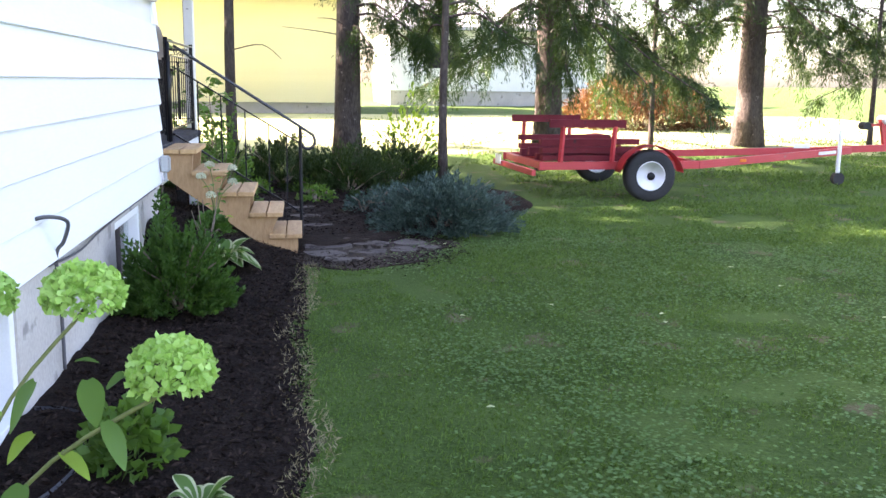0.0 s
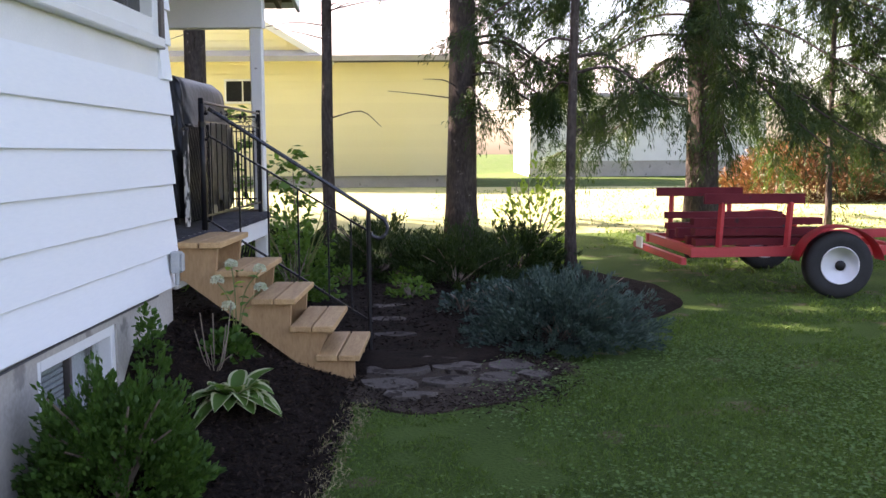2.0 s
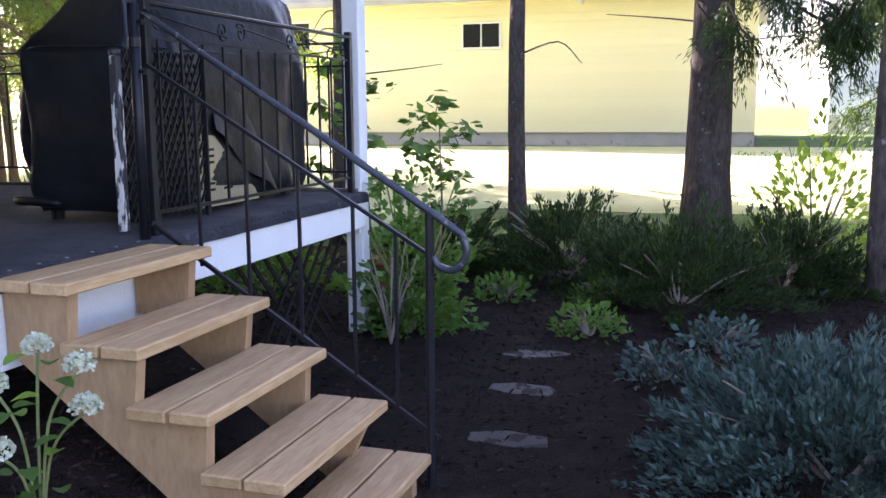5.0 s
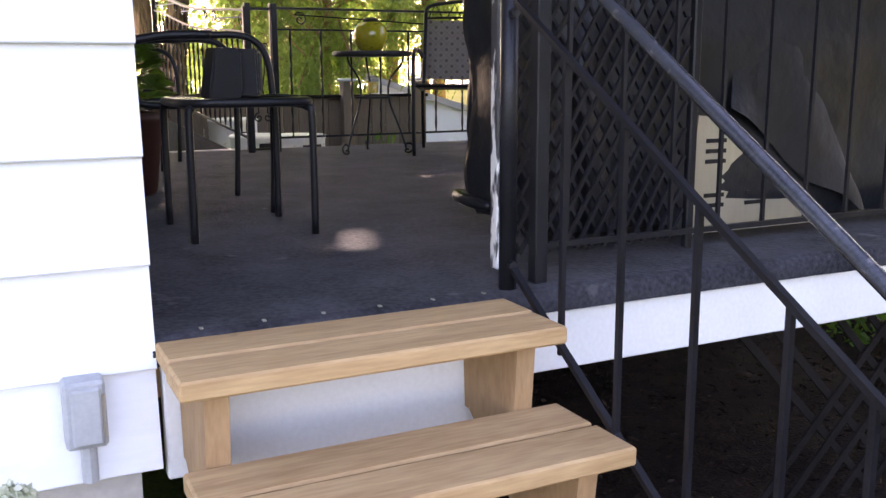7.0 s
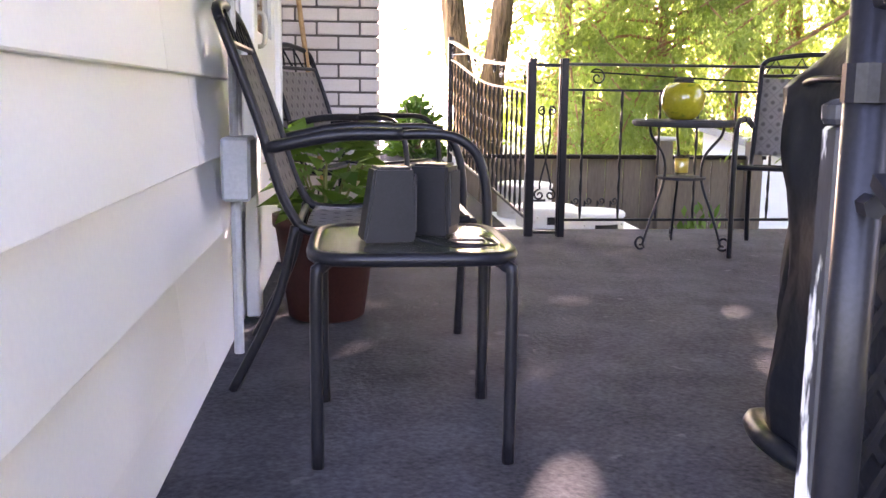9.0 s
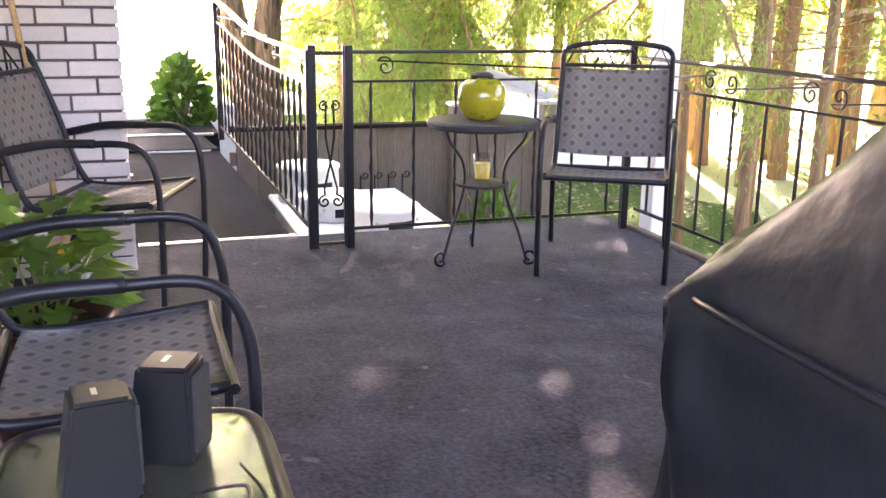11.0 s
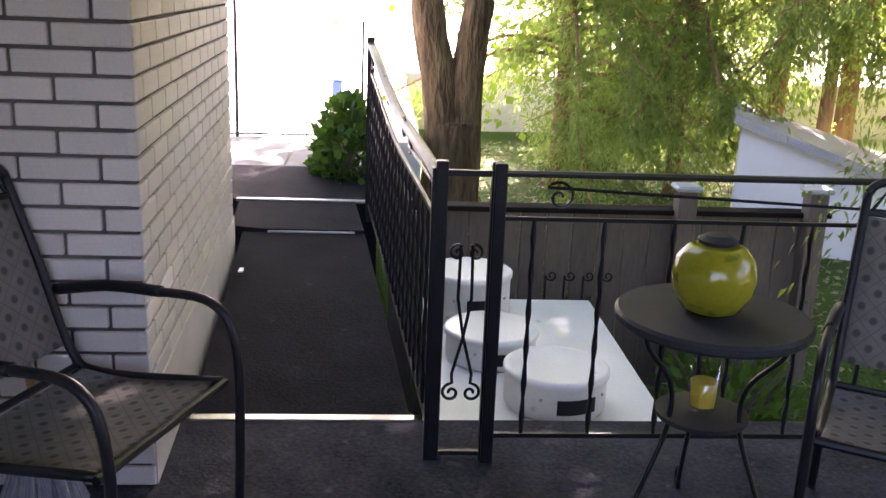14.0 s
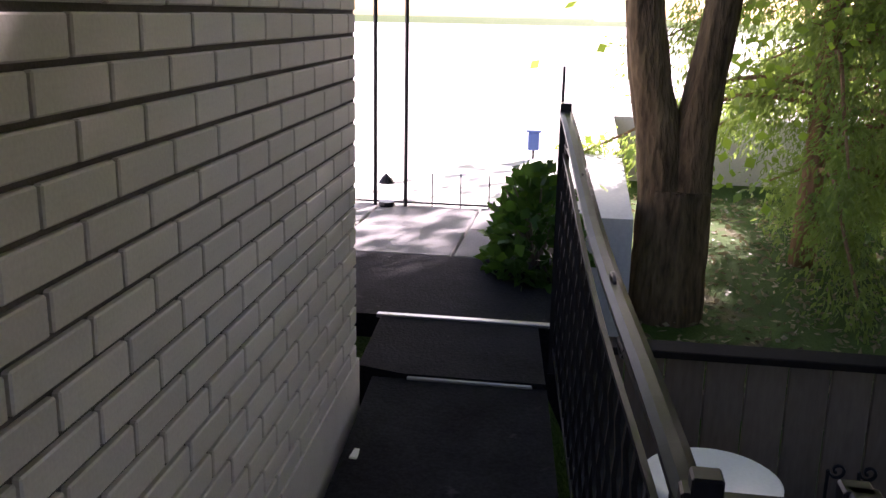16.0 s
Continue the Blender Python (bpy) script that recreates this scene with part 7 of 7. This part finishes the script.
ob = part("leaf_litter", leaf_cloud("leaf_litter", P, rng.normal(size=(n, 3)) * np.array([1, 1, 0.3]), rng.uniform(0.03, 0.09, n), rng.uniform(0.015, 0.04, n)), L_STRAW)
tagged(ob, "dry brown leaves fallen under the cedars", "litter", kind="stuff")
n = 3600
a = rng.uniform(0, 6.283, n)
f = rng.normal(0.92, 0.16, n)
x, y = 0.45 + 0.86 * f * np.cos(a), 8.2 + 0.92 * f * np.sin(a)
P = np.stack([x, y, np.full(n, 0.03)], 1)
ok = (x > 0.02) & (y < 8.8)
P = P[ok]
ob = part("path_litter", leaf_cloud("path_litter", P, rng.normal(size=(len(P), 3)) * np.array([1, 1, 0.3]), rng.uniform(0.012, 0.05, len(P)), rng.uniform(0.005, 0.012, len(P))), M_CHIP)
tagged(ob, "bark and dry leaf litter round the flagstones", "litter", kind="stuff")
for k in range(16):
    x, y = random.uniform(0.8, 7.0), random.uniform(2.5, 9.0)
    V, F = big_leaf((x, y, 0.045), (random.gauss(0, 1), random.gauss(0, 1), 0.1), random.uniform(0.03, 0.06), 0.025, 0.1, 4)
    me = bpy.data.meshes.new("fallen_leaf")
    me.from_pydata([tuple(v) for v in V], [], F)
    lf = lone("fallen_leaf", me, L_VARIEG, "small pale fallen leaf on the lawn", "leaf", group="fallen leaves on the lawn")

# ---- pieces of walls and paths ----
path = thing("flagstone_path", (0.5, 8.2, 0), label="irregular grey brown flagstones at the foot of the stairs", category="path", kind="structure")
stones = [(0.16, 8.52, 0.26, 0.17), (0.60, 8.60, 0.22, 0.15), (0.20, 8.16, 0.24, 0.17), (0.60, 8.22, 0.19, 0.16), (0.93, 8.28, 0.17, 0.15), (0.17, 7.78, 0.20, 0.15), (0.54, 7.86, 0.20, 0.14), (0.86, 7.92, 0.15, 0.13), (1.10, 8.02, 0.13, 0.11), (0.30, 7.52, 0.17, 0.09), (0.12, 9.25, 0.2, 0.09), (0.02, 9.95, 0.2, 0.08), (-0.05, 10.6, 0.2, 0.08)]
for x, y, rx, ry in stones:
    m = random.randint(6, 8)
    a0 = random.uniform(0, 6.28)
    out = [(x + rx * random.uniform(0.8, 1.08) * math.cos(a0 + 2 * math.pi * k / m), y + ry * random.uniform(0.8, 1.08) * math.sin(a0 + 2 * math.pi * k / m)) for k in range(m)]
    zb = 0.0 if y < 8.8 else north_z(x, y) - 0.03
    part("flagstone", prism(bmesh.new(), out, zb - 0.02, zb + (0.042 if y < 8.8 else 0.036), 0.008), M_STONE, path)
lone("path_bed", prism(bmesh.new(), [(0.45 + (0.85 + 0.12 * math.sin(5 * a_) + 0.07 * math.sin(11 * a_ + 1)) * math.cos(a_), 8.2 + (0.92 + 0.1 * math.sin(4 * a_ + 2)) * math.sin(a_)) for a_ in (2 * math.pi * k / 60 for k in range(60))], -0.02, 0.018), M_EARTH, "trodden earth between the flagstones", "earth", kind="structure")

# siding boards
def lap_board(axis, a, b, z0, face):
    bm = bmesh.new()
    prof = [(0.0, z0 + LAP + 0.004), (0.006, z0 + LAP + 0.004), (0.027, z0 + 0.003), (0.025, z0), (0.0, z0)]
    ends = []
    for u in (a, b):
        ends.append([bm.verts.new((face + d, u, z) if axis == "x" else (u, face + d, z)) for d, z in prof])
    bm.faces.new(ends[0])
    bm.faces.new(ends[1][::-1])
    for k in range(5):
        bm.faces.new((ends[0][k], ends[0][(k + 1) % 5], ends[1][(k + 1) % 5], ends[1][k]))
    return bm


for k in range(10):
    z = SID0 + k * LAP
    cut = z + LAP > U_HOLE[2] - 0.06
    spans = [(-4.0, U_HOLE[0] - 0.055), (U_HOLE[1] + 0.075, WY + 0.018)] if cut else [(-4.0, 2.6), (2.603, WY + 0.018)] if k % 2 else [(-4.0, 0.9), (0.903, WY + 0.018)]
    for a, b in spans:
        part("siding_board", lap_board("x", a, b, z, WX - 0.010), M_SIDING, wall_e)
for k in range(12):
    z = SID0 + k * LAP
    j = -3.0 + 0.9 * ((k * 0.37) % 1)
    for a, b in ((-5.02, j), (j + 0.003, WX - 0.012)):
        part("siding_board", lap_board("y", a, b, z, WY - 0.010), M_SIDING, wall_n)

# bricks: one mesh for each length, laid in running bond
COURSE, BL = 0.0678, 0.208
shared = {}


def brick_mesh(length):
    key = round(length, 2)
    if key not in shared:
        bm = boxes((-length / 2, -0.03, 0, length / 2, 0.0, COURSE - 0.011), bev=0.003)
        me = bpy.data.meshes.new("brick")
        bm.to_mesh(me)
        bm.free()
        me.materials.append(M_BRICK)
        shared[key] = me
    return shared[key]


def lay(p, q, z_low, z_high, flip):
    """Bricks along the line p to q in the plan, facing to its left."""
    p, q = Vector((*p, 0)), Vector((*q, 0))
    d = q - p
    run, u = d.length, d.normalized()
    ang = math.degrees(math.atan2(u.y, u.x))
    k = 0
    z = z_low
    while z < z_high:
        s = -(BL / 2 if (k + flip) % 2 else 0.0)
        while s < run - 0.02:
            a, b = max(s, 0.0), min(s + BL - 0.010, run)
            if b - a > 0.03:
                c = p + u * (a + b) / 2
                ob = bpy.data.objects.new("brick", brick_mesh(b - a))
                scene.collection.objects.link(ob)
                ob.parent = wing
                ob.matrix_parent_inverse = Matrix()
                ob.matrix_basis = POSES[wing].inverted() @ pose(c.x, c.y, z + random.uniform(-0.0008, 0.0008), random.uniform(-0.4, 0.4), 0, ang)
            s += BL
        k += 1
        z += COURSE


lay((BX, BY), (BX, 7.88), 0.918, 3.3, 0)
lay((BXE, brick_y(BXE)), (BX, BY), 1.1892, 3.3, 1)
